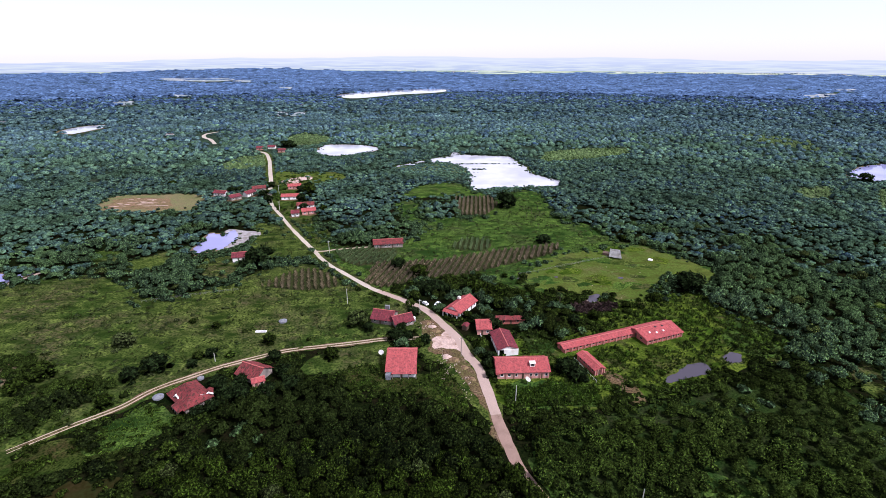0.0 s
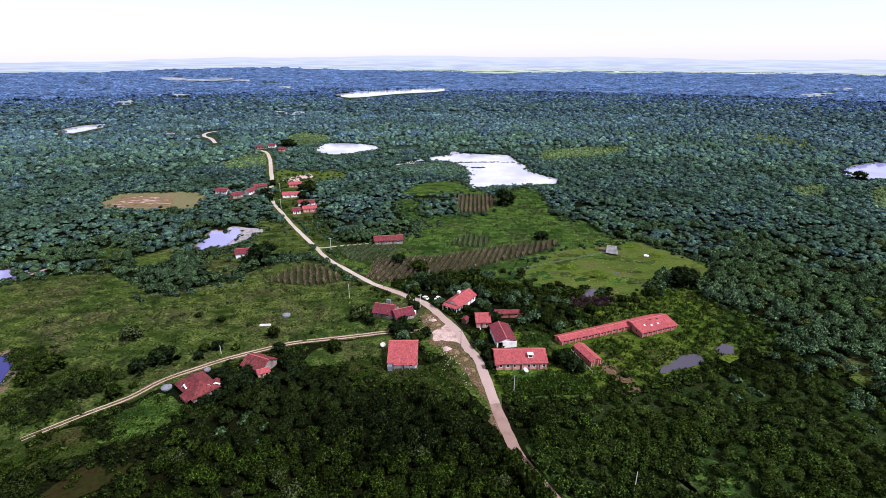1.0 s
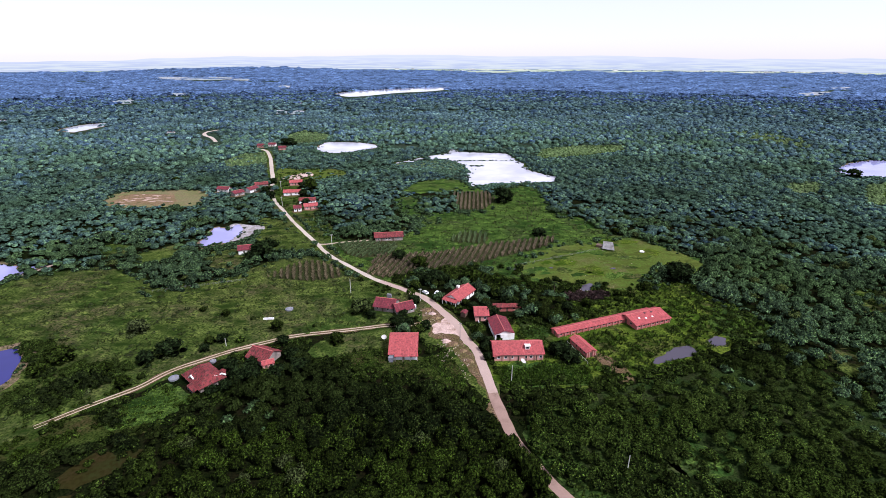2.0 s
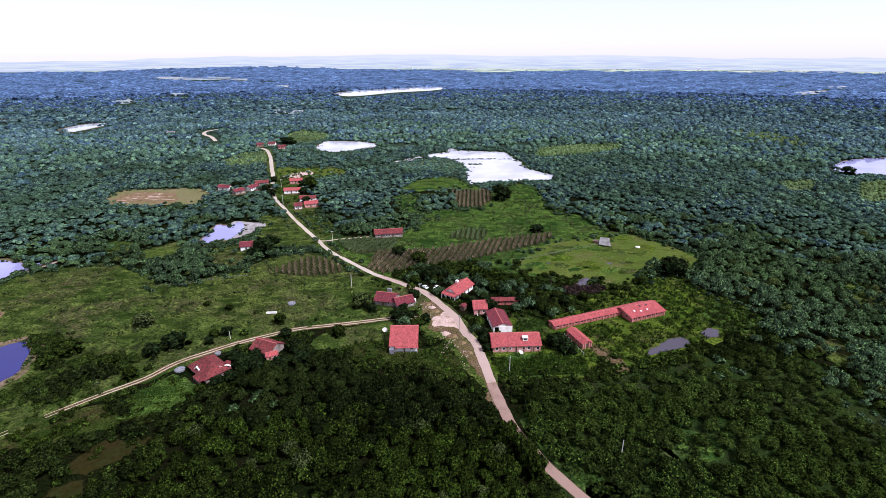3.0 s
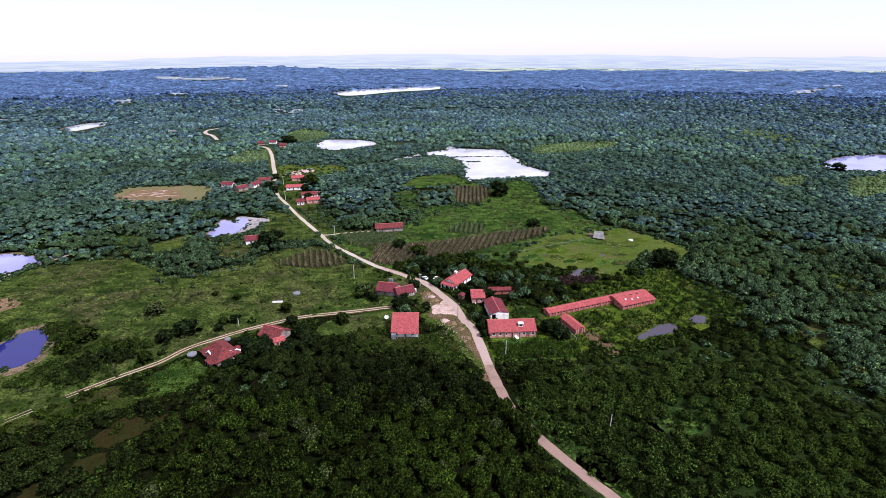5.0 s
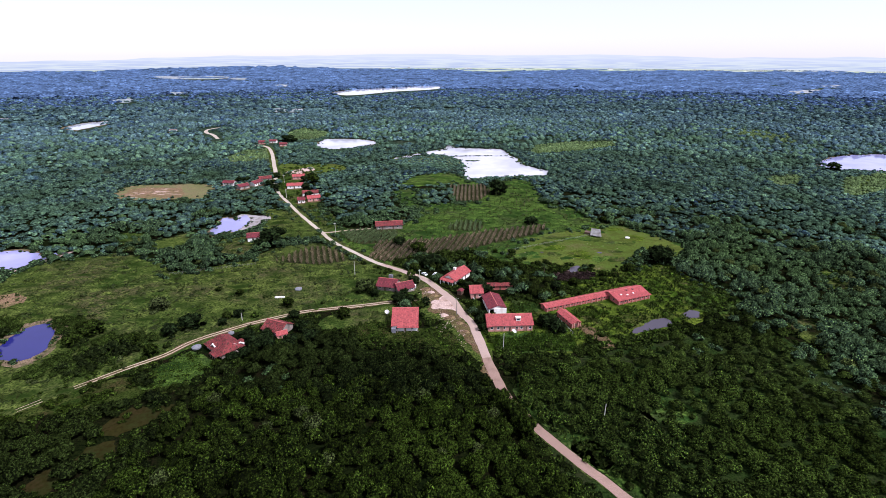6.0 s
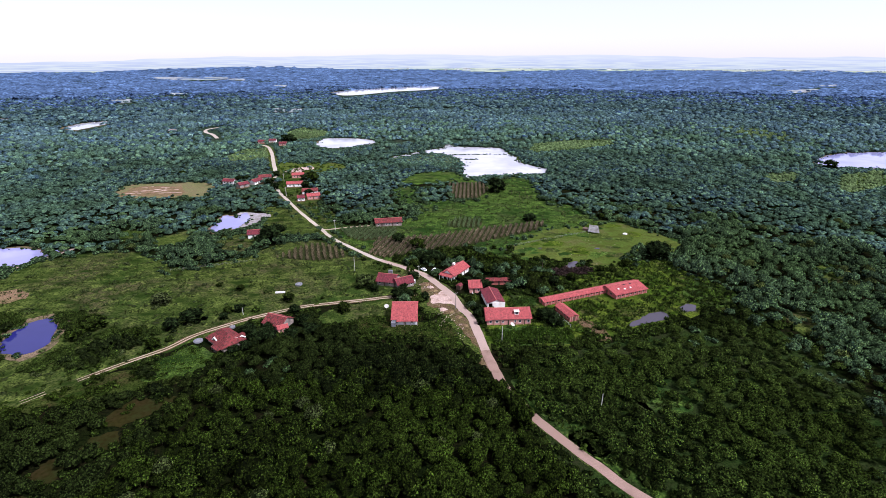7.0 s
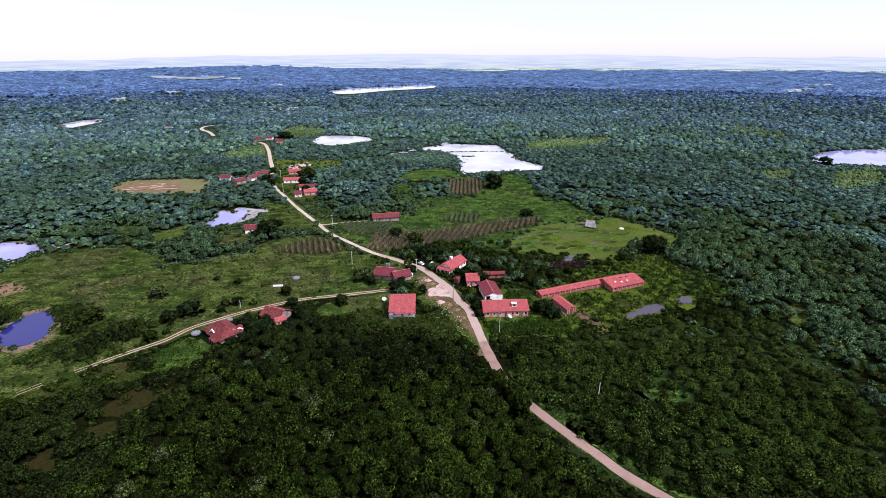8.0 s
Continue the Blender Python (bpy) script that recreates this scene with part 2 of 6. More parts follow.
CORN_DRY = foliage("dry_corn", (0.14, 0.10, 0.06), (0.62, 0.47, 0.31), (0.24, 0.21, 0.10), 0.2, 0.8, 0.06, 0.4, depth=0.3)
CORN_GREEN = foliage("green_corn", (0.06, 0.12, 0.04), (0.34, 0.46, 0.20), (0.22, 0.27, 0.11), 0.25, 0.7, 0.06, 0.4, depth=0.3)
WEED_LEAF = foliage("rank_weed_leaves", (0.018, 0.046, 0.006), (0.135, 0.235, 0.026), (0.095, 0.145, 0.024), 0.2, 0.8, 0.0, 0.5)
LEAF_MARSH = foliage("marsh_bush_leaves", (0.060, 0.102, 0.042), (0.22, 0.31, 0.11), (0.15, 0.21, 0.085), 0.15, 0.8, 0.0, 0.5, 1.7, 1.2, 0.5)
DEADWOOD = foliage("dead_brush", (0.05, 0.028, 0.024), (0.20, 0.125, 0.11), (0.10, 0.06, 0.055), 0.05, 0.8, 0.03)
BARK = plain("bark", (0.12, 0.085, 0.06), (0.08, 0.06, 0.045), 3, 0.9)
ROOF = tiles("clay_tiles", (0.34, 0.072, 0.070), (0.26, 0.058, 0.058), (0.17, 0.046, 0.046))
ROOF_SIDE = tiles("clay_tiles_turned", (0.34, 0.072, 0.070), (0.26, 0.058, 0.058), (0.17, 0.046, 0.046), "Y")
ROOF_OLD = tiles("old_clay_tiles", (0.165, 0.030, 0.038), (0.105, 0.023, 0.030), (0.065, 0.022, 0.024))
ROOF_RUIN = tiles("mossy_broken_tiles", (0.185, 0.036, 0.036), (0.105, 0.026, 0.027), (0.036, 0.024, 0.018))
ROOF_RUIN_SIDE = tiles("mossy_broken_tiles_turned", (0.185, 0.036, 0.036), (0.105, 0.026, 0.027), (0.036, 0.024, 0.018), "Y")
RIDGE = plain("ridge_tiles", (0.42, 0.11, 0.095), (0.32, 0.085, 0.075), 2, 0.8)
FIBRE = plain("grey_fibre_cement", (0.20, 0.19, 0.18), (0.13, 0.125, 0.12), 1.2, 0.9, stain=(0.1, 0.09, 0.08))
WHITE = plain("lime_white_wall", (0.80, 0.78, 0.75), (0.72, 0.69, 0.66), 1.0, 0.85, stain=(0.55, 0.47, 0.40))
DINGY = plain("dingy_old_wall", (0.30, 0.24, 0.21), (0.20, 0.16, 0.14), 1.0, 0.9, stain=(0.12, 0.10, 0.09))
PINK = plain("salmon_painted_wall", (0.50, 0.24, 0.20), (0.44, 0.21, 0.18), 1.0, 0.85, stain=(0.34, 0.2, 0.16))
BRICK = plain("red_brick_wall", (0.36, 0.10, 0.08), (0.28, 0.085, 0.07), 2.5, 0.9, stain=(0.2, 0.08, 0.06))
WOOD = plain("dark_door_wood", (0.10, 0.06, 0.04), (0.07, 0.045, 0.03), 4, 0.7)
CONCRETE = plain("weathered_concrete", (0.18, 0.18, 0.20), (0.11, 0.11, 0.13), 1.5, 0.9, stain=(0.15, 0.15, 0.15))
ROCK = plain("pale_rubble", (0.38, 0.30, 0.25), (0.24, 0.18, 0.15), 1.5, 0.9)
POLE = plain("pale_pole", (0.45, 0.43, 0.40), (0.36, 0.34, 0.31), 2, 0.8)
POLE_DARK = plain("dark_pole", (0.16, 0.14, 0.12), (0.11, 0.10, 0.09), 2, 0.8)
CARWHITE = plain("white_car_paint", (0.80, 0.80, 0.80), (0.78, 0.78, 0.79), 1, 0.25, 0.5, bump=0.0)
TYRE = plain("black_rubber", (0.02, 0.02, 0.02), (0.03, 0.03, 0.03), 4, 0.8)
STEEL = plain("grey_steel", (0.45, 0.45, 0.46), (0.38, 0.38, 0.40), 3, 0.4, 0.5, 0.8)
GLASS, _n, _l, _b = material("window_glass", 0.05, 0.5)
_b.inputs["Base Color"].default_value = (0.02, 0.025, 0.03, 1)
# near-white body colour imitates the bright sky's reflection
WATER = water_material("sky_whitened_pond_water", (0.48, 0.47, 0.51), 0.08)
# saturated blue body colour stands in for the high sky mirrored there
WATER_BLUE = water_material("sky_tinted_pond_water", (0.020, 0.020, 0.125), 0.04)
# the lakes' violet reflection is painted into this body colour
WATER_DUSK = water_material("sky_tinted_lake_water", (0.29, 0.28, 0.49), 0.07)
WATER_BROWN = water_material("murky_puddle_water", (0.060, 0.050, 0.064), 0.06)


# ---- building blocks ----
def link_mesh(name, bm, mat, parent=None, label=""):
    me = bpy.data.meshes.new(name)
    bm.to_mesh(me)
    bm.free()
    if mat:
        me.materials.append(mat)
    ob = new(name, me)
    if parent:
        ob.parent = parent
    if label:
        ob["label"] = label
    return ob


def part(name, bm, mat, parent, label=""):
    return link_mesh(name, bm, mat, parent, label)


def thing(name, x, y, rz=0.0, label="", category="", group="", z=0.0):
    e = new(name)
    e.matrix_basis = pose(x, y, z, 0, 0, rz)
    return tagged(e, label, category, group)


def box(bm, x0, y0, z0, x1, y1, z1):
    v = [bm.verts.new(p) for p in ((x0, y0, z0), (x1, y0, z0), (x1, y1, z0), (x0, y1, z0), (x0, y0, z1), (x1, y0, z1), (x1, y1, z1), (x0, y1, z1))]
    for f in ((3, 2, 1, 0), (4, 5, 6, 7), (0, 1, 5, 4), (1, 2, 6, 5), (2, 3, 7, 6), (3, 0, 4, 7)):
        bm.faces.new([v[i] for i in f])


def boxed(*dims):
    bm = bmesh.new()
    box(bm, *dims)
    return bm


def tube(bm, x, y, z0, z1, r0, r1, sides=8, lean=(0, 0)):
    lo = [bm.verts.new((x + r0 * math.cos(a), y + r0 * math.sin(a), z0)) for a in (2 * math.pi * k / sides for k in range(sides))]
    hi = [bm.verts.new((x + lean[0] + r1 * math.cos(a), y + lean[1] + r1 * math.sin(a), z1)) for a in (2 * math.pi * k / sides for k in range(sides))]
    for k in range(sides):
        bm.faces.new((lo[k], lo[(k + 1) % sides], hi[(k + 1) % sides], hi[k]))
    bm.faces.new(hi)
    bm.faces.new(lo[::-1])


def inside(poly, x, y):
    """Which of the points x, y lie in the polygon."""
    x, y = np.asarray(x, float), np.asarray(y, float)
    r = np.zeros(x.shape, bool)
    for (ax, ay), (bx, by) in zip(poly, poly[1:] + poly[:1]):
        if ay != by:
            r ^= ((ay > y) != (by > y)) & (x < (bx - ax) * (y - ay) / (by - ay) + ax)
    return r


def smooth_line(points, step=2.0):
    """A curve through the points (Catmull-Rom), cut into short pieces."""
    p = np.array([points[0], *points, points[-1]], float)
    out = []
    for a, b, c, d in zip(p, p[1:], p[2:], p[3:]):
        k = max(2, int(np.hypot(*(c - b)) / step))
        for t in np.arange(k) / k:
            out.append(0.5 * (2 * b + (c - a) * t + (2 * a - 5 * b + 4 * c - d) * t * t + (3 * b - a - 3 * c + d) * t ** 3))
    return np.array([*out, points[-1]])


def near_line(line, x, y):
    """Distance of the points x, y from a curve."""
    d = np.full(np.shape(x), 1e9)
    for px, py in line[::2]:
        d = np.minimum(d, (x - px) ** 2 + (y - py) ** 2)
    return np.sqrt(d)


def wobble(x, y, size, seed=0.0):
    """Smooth unevenness from -1 to 1 with about that grain."""
    k = 6.283 / size
    a = np.sin(k * x * 0.9 + 1.3 + seed) * np.sin(k * y * 0.8 + 0.7 * seed)
    b = np.sin(k * 1.9 * (x * 0.6 + y * 0.8) + 2.1 * seed) * np.sin(k * 1.7 * (x * 0.8 - y * 0.6) + 4 + seed)
    c = np.sin(k * 3.7 * (x * 0.3 - y * 0.95) + seed) * np.sin(k * 4.1 * (x * 0.95 + y * 0.3) + 1.7 * seed)
    return (a + 0.7 * b + 0.4 * c) / 1.6


def ribbon(name, line, width, z, mat, rough_edge=0.35, label="", category="", ends=1.0):
    """A strip along a curve with uneven edges, slightly crowned."""
    t = np.gradient(line, axis=0)
    t /= np.hypot(*t.T)[:, None]
    s = np.stack([-t[:, 1], t[:, 0]], 1)
    width = np.asarray(width)
    wl_ = width / 2 + rough_edge * wobble(line[:, 0], line[:, 1], 19, 1.0)
    wr_ = width / 2 + rough_edge * wobble(line[:, 0], line[:, 1], 23, 3.0)
    bm = bmesh.new()
    last = None
    for p, q, a, b in zip(line, s, wl_, wr_):
        row = [bm.verts.new((*(p + q * a), z)), bm.verts.new((*p, z + 0.05)), bm.verts.new((*(p - q * b), z))]
        if last:
            bm.faces.new((last[0], last[1], row[1], row[0]))
            bm.faces.new((last[1], last[2], row[2], row[1]))
        last = row
    bmesh.ops.recalc_face_normals(bm, faces=bm.faces)
    return tagged(link_mesh(name, bm, mat), label, category, kind="structure")


def patch(name, poly, z, mat, label, category, rag=1.5, grow=0.0, rounds=2):
    """A flat sheet of land with a ragged, rounded outline."""
    line = np.array(poly, float)
    for cut in range(rounds):  # round the corners
        nxt = np.roll(line, -1, 0)
        line = np.stack([0.8 * line + 0.2 * nxt, 0.2 * line + 0.8 * nxt], 1).reshape(-1, 2)
    nxt = np.roll(line, -1, 0)
    line = np.concatenate([p + (q - p) * (np.arange(k) / k)[:, None] for p, q, k in zip(line, nxt, np.maximum(1, (np.hypot(*(nxt - line).T) / 2.5).astype(int)))])
    c = line.mean(0)
    x, y = line.T
    shift = np.stack([wobble(x, y, 17, 2.0) + 0.5 * wobble(x, y, 6, 5.0), wobble(x, y, 15, 7.0) + 0.5 * wobble(x, y, 7, 1.0)], 1)
    out = (line - c) / np.maximum(np.hypot(*(line - c).T), 1.0)[:, None]
    pts = line + rag * shift + grow * out
    area = np.sum(pts[:, 0] * np.roll(pts[:, 1], -1) - pts[:, 1] * np.roll(pts[:, 0], -1))
    if area < 0:
        pts = pts[::-1]
    flat, _, tris, *_ = delaunay_2d_cdt([Vector(p) for p in pts], [], [list(range(len(pts)))], 1, 1e-4)
    bm = bmesh.new()
    vs = [bm.verts.new((p.x, p.y, z)) for p in flat]
    for f in tris:
        bm.faces.new([vs[i] for i in f])
    bmesh.ops.recalc_face_normals(bm, faces=bm.faces)
    if bm.faces and sum(f.normal.z for f in bm.faces) < 0:
        bmesh.ops.reverse_faces(bm, faces=bm.faces)
    return tagged(link_mesh(name, bm, mat), label, category, kind="structure")


def rounded(v, f):
    """Shading directions of a plant: between each leaf's own face and the way out of the crown."""
    flat = np.cross(v[f[:, 1]] - v[f[:, 0]], v[f[:, 2]] - v[f[:, 0]])
    own = np.zeros_like(v)
    for k in range(3):
        np.add.at(own, f[:, k], flat)
    out = v - np.array([0, 0, 0.3])
    out /= np.linalg.norm(out, axis=1)[:, None] + 1e-6
    own /= np.linalg.norm(own, axis=1)[:, None] + 1e-9
    own *= np.where((own * out).sum(1) < 0, -1, 1)[:, None]
    both_ways = 0.5 * own + 0.7 * out
    return both_ways / (np.linalg.norm(both_ways, axis=1)[:, None] + 1e-6)


def raw_mesh(name, verts, tris, mat, tint=None, core_shade=None, facing=None):
    me = bpy.data.meshes.new(name)
    me.vertices.add(len(verts))
    me.vertices.foreach_set("co", np.ascontiguousarray(verts, np.float32).ravel())
    me.loops.add(3 * len(tris))
    me.loops.foreach_set("vertex_index", np.ascontiguousarray(tris, np.int32).ravel())
    me.polygons.add(len(tris))
    me.polygons.foreach_set("loop_start", np.arange(0, 3 * len(tris), 3, dtype=np.int32))
    if tint is not None:
        me.attributes.new("tint", "FLOAT", "POINT").data.foreach_set("value", np.ascontiguousarray(tint, np.float32))
    if core_shade is not None:
        me.attributes.new("core_shade", "FLOAT", "POINT").data.foreach_set("value", np.ascontiguousarray(core_shade, np.float32))
    if facing is not None:
        me.attributes.new("custom_normal", "FLOAT_VECTOR", "POINT").data.foreach_set("vector", np.ascontiguousarray(facing, np.float32).ravel())
    me.update(calc_edges=True)
    me.materials.append(mat)
    return me


def strewn(name, templates, x, y, z, size, tall, mat, rng, label, category):
    """Many plants in one mesh: each a template, turned, sized and set down."""
    which = rng.integers(0, len(templates), len(x))
    turn = rng.uniform(0, 6.283, len(x))
    tone = rng.uniform(0, 1, len(x))
    vs, ts, tn, tw, ns, base = [], [], [], [], [], 0
    for k, (v, f, inner) in enumerate(templates):
        i = np.where(which == k)[0]
        if not len(i):
            continue
        c, s = np.cos(turn[i])[:, None], np.sin(turn[i])[:, None]
        px = (v[:, 0] * c - v[:, 1] * s) * size[i, None] + x[i, None]
        py = (v[:, 0] * s + v[:, 1] * c) * size[i, None] + y[i, None]
        pz = v[:, 2] * tall[i, None] + z[i, None]
        vs.append(np.stack([px, py, pz], -1).reshape(-1, 3))
        ts.append((f[None] + (base + np.arange(len(i)) * len(v))[:, None, None]).reshape(-1, 3))
        way = rounded(v, f)
        ns.append(np.stack([way[:, 0] * c - way[:, 1] * s, way[:, 0] * s + way[:, 1] * c, way[:, 2] + 0 * c], -1).reshape(-1, 3))
        tn.append(np.repeat(tone[i], len(v)))
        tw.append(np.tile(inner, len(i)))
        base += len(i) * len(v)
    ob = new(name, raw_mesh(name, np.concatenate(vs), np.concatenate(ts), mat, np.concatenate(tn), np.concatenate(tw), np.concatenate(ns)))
    return tagged(ob, label, category, kind="stuff")


def solid(kind):
    bm = bmesh.new()
    if kind == 20:
        bmesh.ops.create_icosphere(bm, subdivisions=1, radius=1)
    else:
        bmesh.ops.create_cone(bm, segments=5, radius1=1, radius2=0.45, depth=1.0, cap_ends=True)
        bmesh.ops.triangulate(bm, faces=bm.faces)
    v = np.array([p.co[:] for p in bm.verts])
    f = np.array([[q.index for q in p.verts] for p in bm.faces])
    bm.free()
    return v, f


ICO = solid(20)
HEMI = (ICO[0], ICO[1][ICO[0][ICO[1]].mean(1)[:, 2] > -0.3])
OCTA = (np.array([(1, 0, 0), (0, 1, 0), (-1, 0, 0), (0, -1, 0), (0, 0, 1), (0, 0, -1)], float), np.array([(0, 1, 4), (1, 2, 4), (2, 3, 4), (3, 0, 4), (1, 0, 5), (2, 1, 5), (3, 2, 5), (0, 3, 5)]))


def sprays(rng, p, out, leaf, loose):
    """Small leafy sprays at the points p, each turned about the way out."""
    k = len(p)
    nrm = out + rng.normal(size=(k, 3)) * loose + np.array([0, 0, 0.15])
    nrm /= np.linalg.norm(nrm, axis=1)[:, None]
    u = np.cross(nrm, rng.normal(size=(k, 3)))
    u /= np.linalg.norm(u, axis=1)[:, None]
    w = np.cross(nrm, u)
    q = leaf * rng.uniform(0.65, 1.4, (k, 1))
    tri = np.stack([p + u * q * 1.15, p - u * q * 0.55 + w * q * 0.85 - nrm * q * 0.3, p - u * q * 0.55 - w * q * 0.85 - nrm * q * 0.3], 1)
    return tri.reshape(-1, 3), np.arange(3 * k).reshape(-1, 3)


def crown(rng, lobes, leaves, leaf, core=0.78, spread=0.62, loose=0.4, shade=0.85, form=ICO, lobe=(0.30, 0.44)):
    """A leafy crown, one unit in radius, standing on z = 0: rounded lobes of leaves round cores darkened as inner
    shade.
    """
    cen = [np.array([rng.uniform(-0.15, 0.15), rng.uniform(-0.15, 0.15), rng.uniform(0.78, 0.98)])]
    for k in range(lobes - 1):
        a = 6.283 * 0.382 * k + rng.uniform(-0.4, 0.4)
        q = spread * math.sqrt((k + 0.8) / (lobes - 0.5)) * rng.uniform(0.85, 1.2) + 0.12
        cen.append(np.array([q * math.cos(a), q * math.sin(a), 0.92 - 0.75 * q * q + rng.uniform(-0.14, 0.10)]))
    vs, fs, inner, base = [], [], [], 0
    for c in cen:
        r = rng.uniform(*lobe)
        v = form[0] * (r * core) * rng.uniform(0.75, 1.2, (len(form[0]), 1)) + c
        v[:, 2] = np.maximum(v[:, 2], 0.02)
        vs.append(v)
        fs.append(form[1] + base)
        base += len(v)
        d = rng.normal(size=(leaves, 3))
        d[:, 2] = np.abs(d[:, 2]) * 0.9 - 0.25
        d /= np.linalg.norm(d, axis=1)[:, None]
        p, f = sprays(rng, c + d * r * rng.uniform(0.82, 1.1, (leaves, 1)), d, leaf, loose)
        p[:, 2] = np.maximum(p[:, 2], 0.0)
        vs.append(p)
        fs.append(f + base)
        base += len(p)
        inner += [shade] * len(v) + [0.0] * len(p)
    return np.concatenate(vs), np.concatenate(fs), np.array(inner)


def dome(rng, leaves, leaf, shade=0.15):
    """A low bush or a far crown: one uneven foliage mass, darkened as inner shade, with leafy sprays standing out of
    it.
    """
    v = ICO[0] * rng.uniform(0.68, 1.12, (len(ICO[0]), 1)) * np.array([1, 1, 0.62]) + np.array([0, 0, 0.5])
    d = rng.normal(size=(leaves, 3))
    d[:, 2] = np.abs(d[:, 2]) * 0.8
    d /= np.linalg.norm(d, axis=1)[:, None]
    p, f = sprays(rng, d * np.array([1, 1, 0.62]) * rng.uniform(0.85, 1.1, (leaves, 1)) + np.array([0, 0, 0.5]), d, leaf, 0.5)
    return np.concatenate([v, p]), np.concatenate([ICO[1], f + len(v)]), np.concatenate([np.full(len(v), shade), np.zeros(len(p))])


def blade_tuft(rng, blades, thick=0.16):
    """A tuft of bent blades, one unit high."""
    vs, fs = [], []
    for k in range(blades):
        a = rng.uniform(0, 6.283)
        o = np.array([math.cos(a), math.sin(a), 0])
        w = np.array([-math.sin(a), math.cos(a), 0]) * thick
        h = rng.uniform(0.6, 1.0)
        b = o * rng.uniform(0, 0.2)
        vs += [b - w * 0.6, b + w * 0.6, b + o * 0.22 + w + np.array([0, 0, 0.6 * h]), b + o * 0.22 - w + np.array([0, 0, 0.6 * h]), b + o * 0.6 + np.array([0, 0, h])]
        i = 5 * k
        fs += [(i, i + 1, i + 2), (i, i + 2, i + 3), (i + 3, i + 2, i + 4)]
    return np.array(vs), np.array(fs), np.zeros(len(vs))


# ---- land ----
ground_mesh = bmesh.new()
bmesh.ops.create_grid(ground_mesh, x_segments=80, y_segments=80, size=5600)
tagged(link_mesh("ground", ground_mesh, FLOOR), "earth and low green undergrowth darkened for shade, reaching the horizon", "ground", kind="structure")

ROAD = smooth_line([(90, 22), (70, 41), (55, 56), (47, 64), (42.3, 71), (36.8, 78), (29.6, 89), (23.2, 101), (20.4, 109), (18.3, 120), (16.7, 130), (14.8, 143), (13, 154), (9, 163), (6, 174), (1, 183), (-5, 194),
                    (-11, 201), (-22, 210), (-35, 220), (-50, 236), (-65, 253), (-76, 271), (-89, 292), (-104, 317), (-116, 339), (-129, 362), (-142, 392), (-156, 439), (-175, 495), (-193, 547), (-213, 591), (-235, 604)])
TRACK = smooth_line([(-175, 66), (-150, 88), (-139, 97), (-127, 110), (-115, 122), (-105, 131), (-98, 141), (-88, 149), (-81, 154), (-70, 160), (-59, 165), (-45, 168), (-32, 171), (-22, 173), (-6, 174)])
BEND = smooth_line([(-300, 655), (-322, 692), (-342, 716), (-352, 747), (-340, 775)])
SPUR = smooth_line([(-76, 270), (-70, 270), (-62, 273), (-45, 277)])
LINES = ((ROAD, 2.1), (TRACK, 2.6), (BEND, 9.0), (SPUR, 2.0), (ROAD[ROAD[:, 1] > 430], 5.0))

PONDS = [
    ("blue", [(-172, 138), (-174, 146), (-171, 154), (-166, 156), (-160, 150), (-155, 142), (-152, 135), (-154, 130), (-159, 127), (-168, 130)]),
    ("dusk", [(-290, 236), (-253, 240), (-239, 240), (-230, 234), (-222, 235), (-214, 241), (-221, 226), (-224, 217), (-229, 210), (-245, 198), (-275, 205)]),
    ("dusk", [(-147, 270), (-149, 292), (-151, 302), (-147, 302), (-140, 296), (-140, 305), (-136, 308), (-130, 299), (-129, 283), (-130, 272), (-139, 270), (-141, 264)]),
    ("pale", [(-154, 605), (-155, 649), (-135, 654), (-104, 649), (-77, 626), (-83, 604), (-108, 580), (-127, 573), (-145, 581)]),
    ("pale", [(-52, 512), (-37, 527), (-21, 545), (-4, 564), (9, 572), (13, 612), (19, 583), (49, 575), (80, 571), (81, 529), (87, 513), (88, 478), (112, 444), (104, 430), (64, 426), (37, 420), (27, 413), (25, 433), (24, 457), (29, 475), (23, 504), (16, 522), (8, 535), (-17, 533), (-38, 517)]),
    ("dusk", [(393, 474), (431, 509), (463, 526), (502, 532), (557, 530), (600, 500), (560, 455), (483, 435), (448, 441), (416, 450), (396, 453)]),
    ("murky", [(78, 145), (81, 149), (85, 151), (88, 153), (91, 156), (96, 157), (99, 155), (98, 152), (94, 149), (90, 148), (84, 146), (80, 144)]),
    ("murky", [(107, 161), (111, 164), (113, 164), (115, 161), (111, 157), (107, 157)]),
    ("murky", [(67, 207), (70, 213), (75, 215), (76, 212), (73, 206), (69, 205)]),
    ("pale", [(-333, 1569), (-276, 1710), (-171, 1806), (-53, 1913), (57, 1911), (-10, 1704), (-136, 1619), (-222, 1468), (-268, 1446)]),
    ("pale", [(-593, 772), (-597, 831), (-562, 862), (-549, 814), (-549, 758), (-549, 739)]),
    ("pale", [(-850, 880), (-785, 902), (-745, 892), (-756, 866), (-820, 855)]),
    ("pale", [(-351, 1219), (-333, 1286), (-318, 1240), (-333, 1202)]),
]
MEADOW = [(-232, 186), (-221, 199), (-218, 218), (-205, 230), (-176, 234), (-148, 217), (-139, 205), (-109, 220), (-98, 242), (-73, 251), (-49, 227), (-22, 206), (-9, 193), (-22, 173), (-45, 170), (-70, 160), (-88, 149), (-99, 138), (-111, 126), (-122, 114), (-132, 102), (-150, 88), (-185, 110), (-215, 150)]
LOW = [(-107, 112), (-106, 118), (-101, 129), (-98, 134), (-89, 131), (-81, 125), (-86, 118), (-90, 113), (-98, 111)]
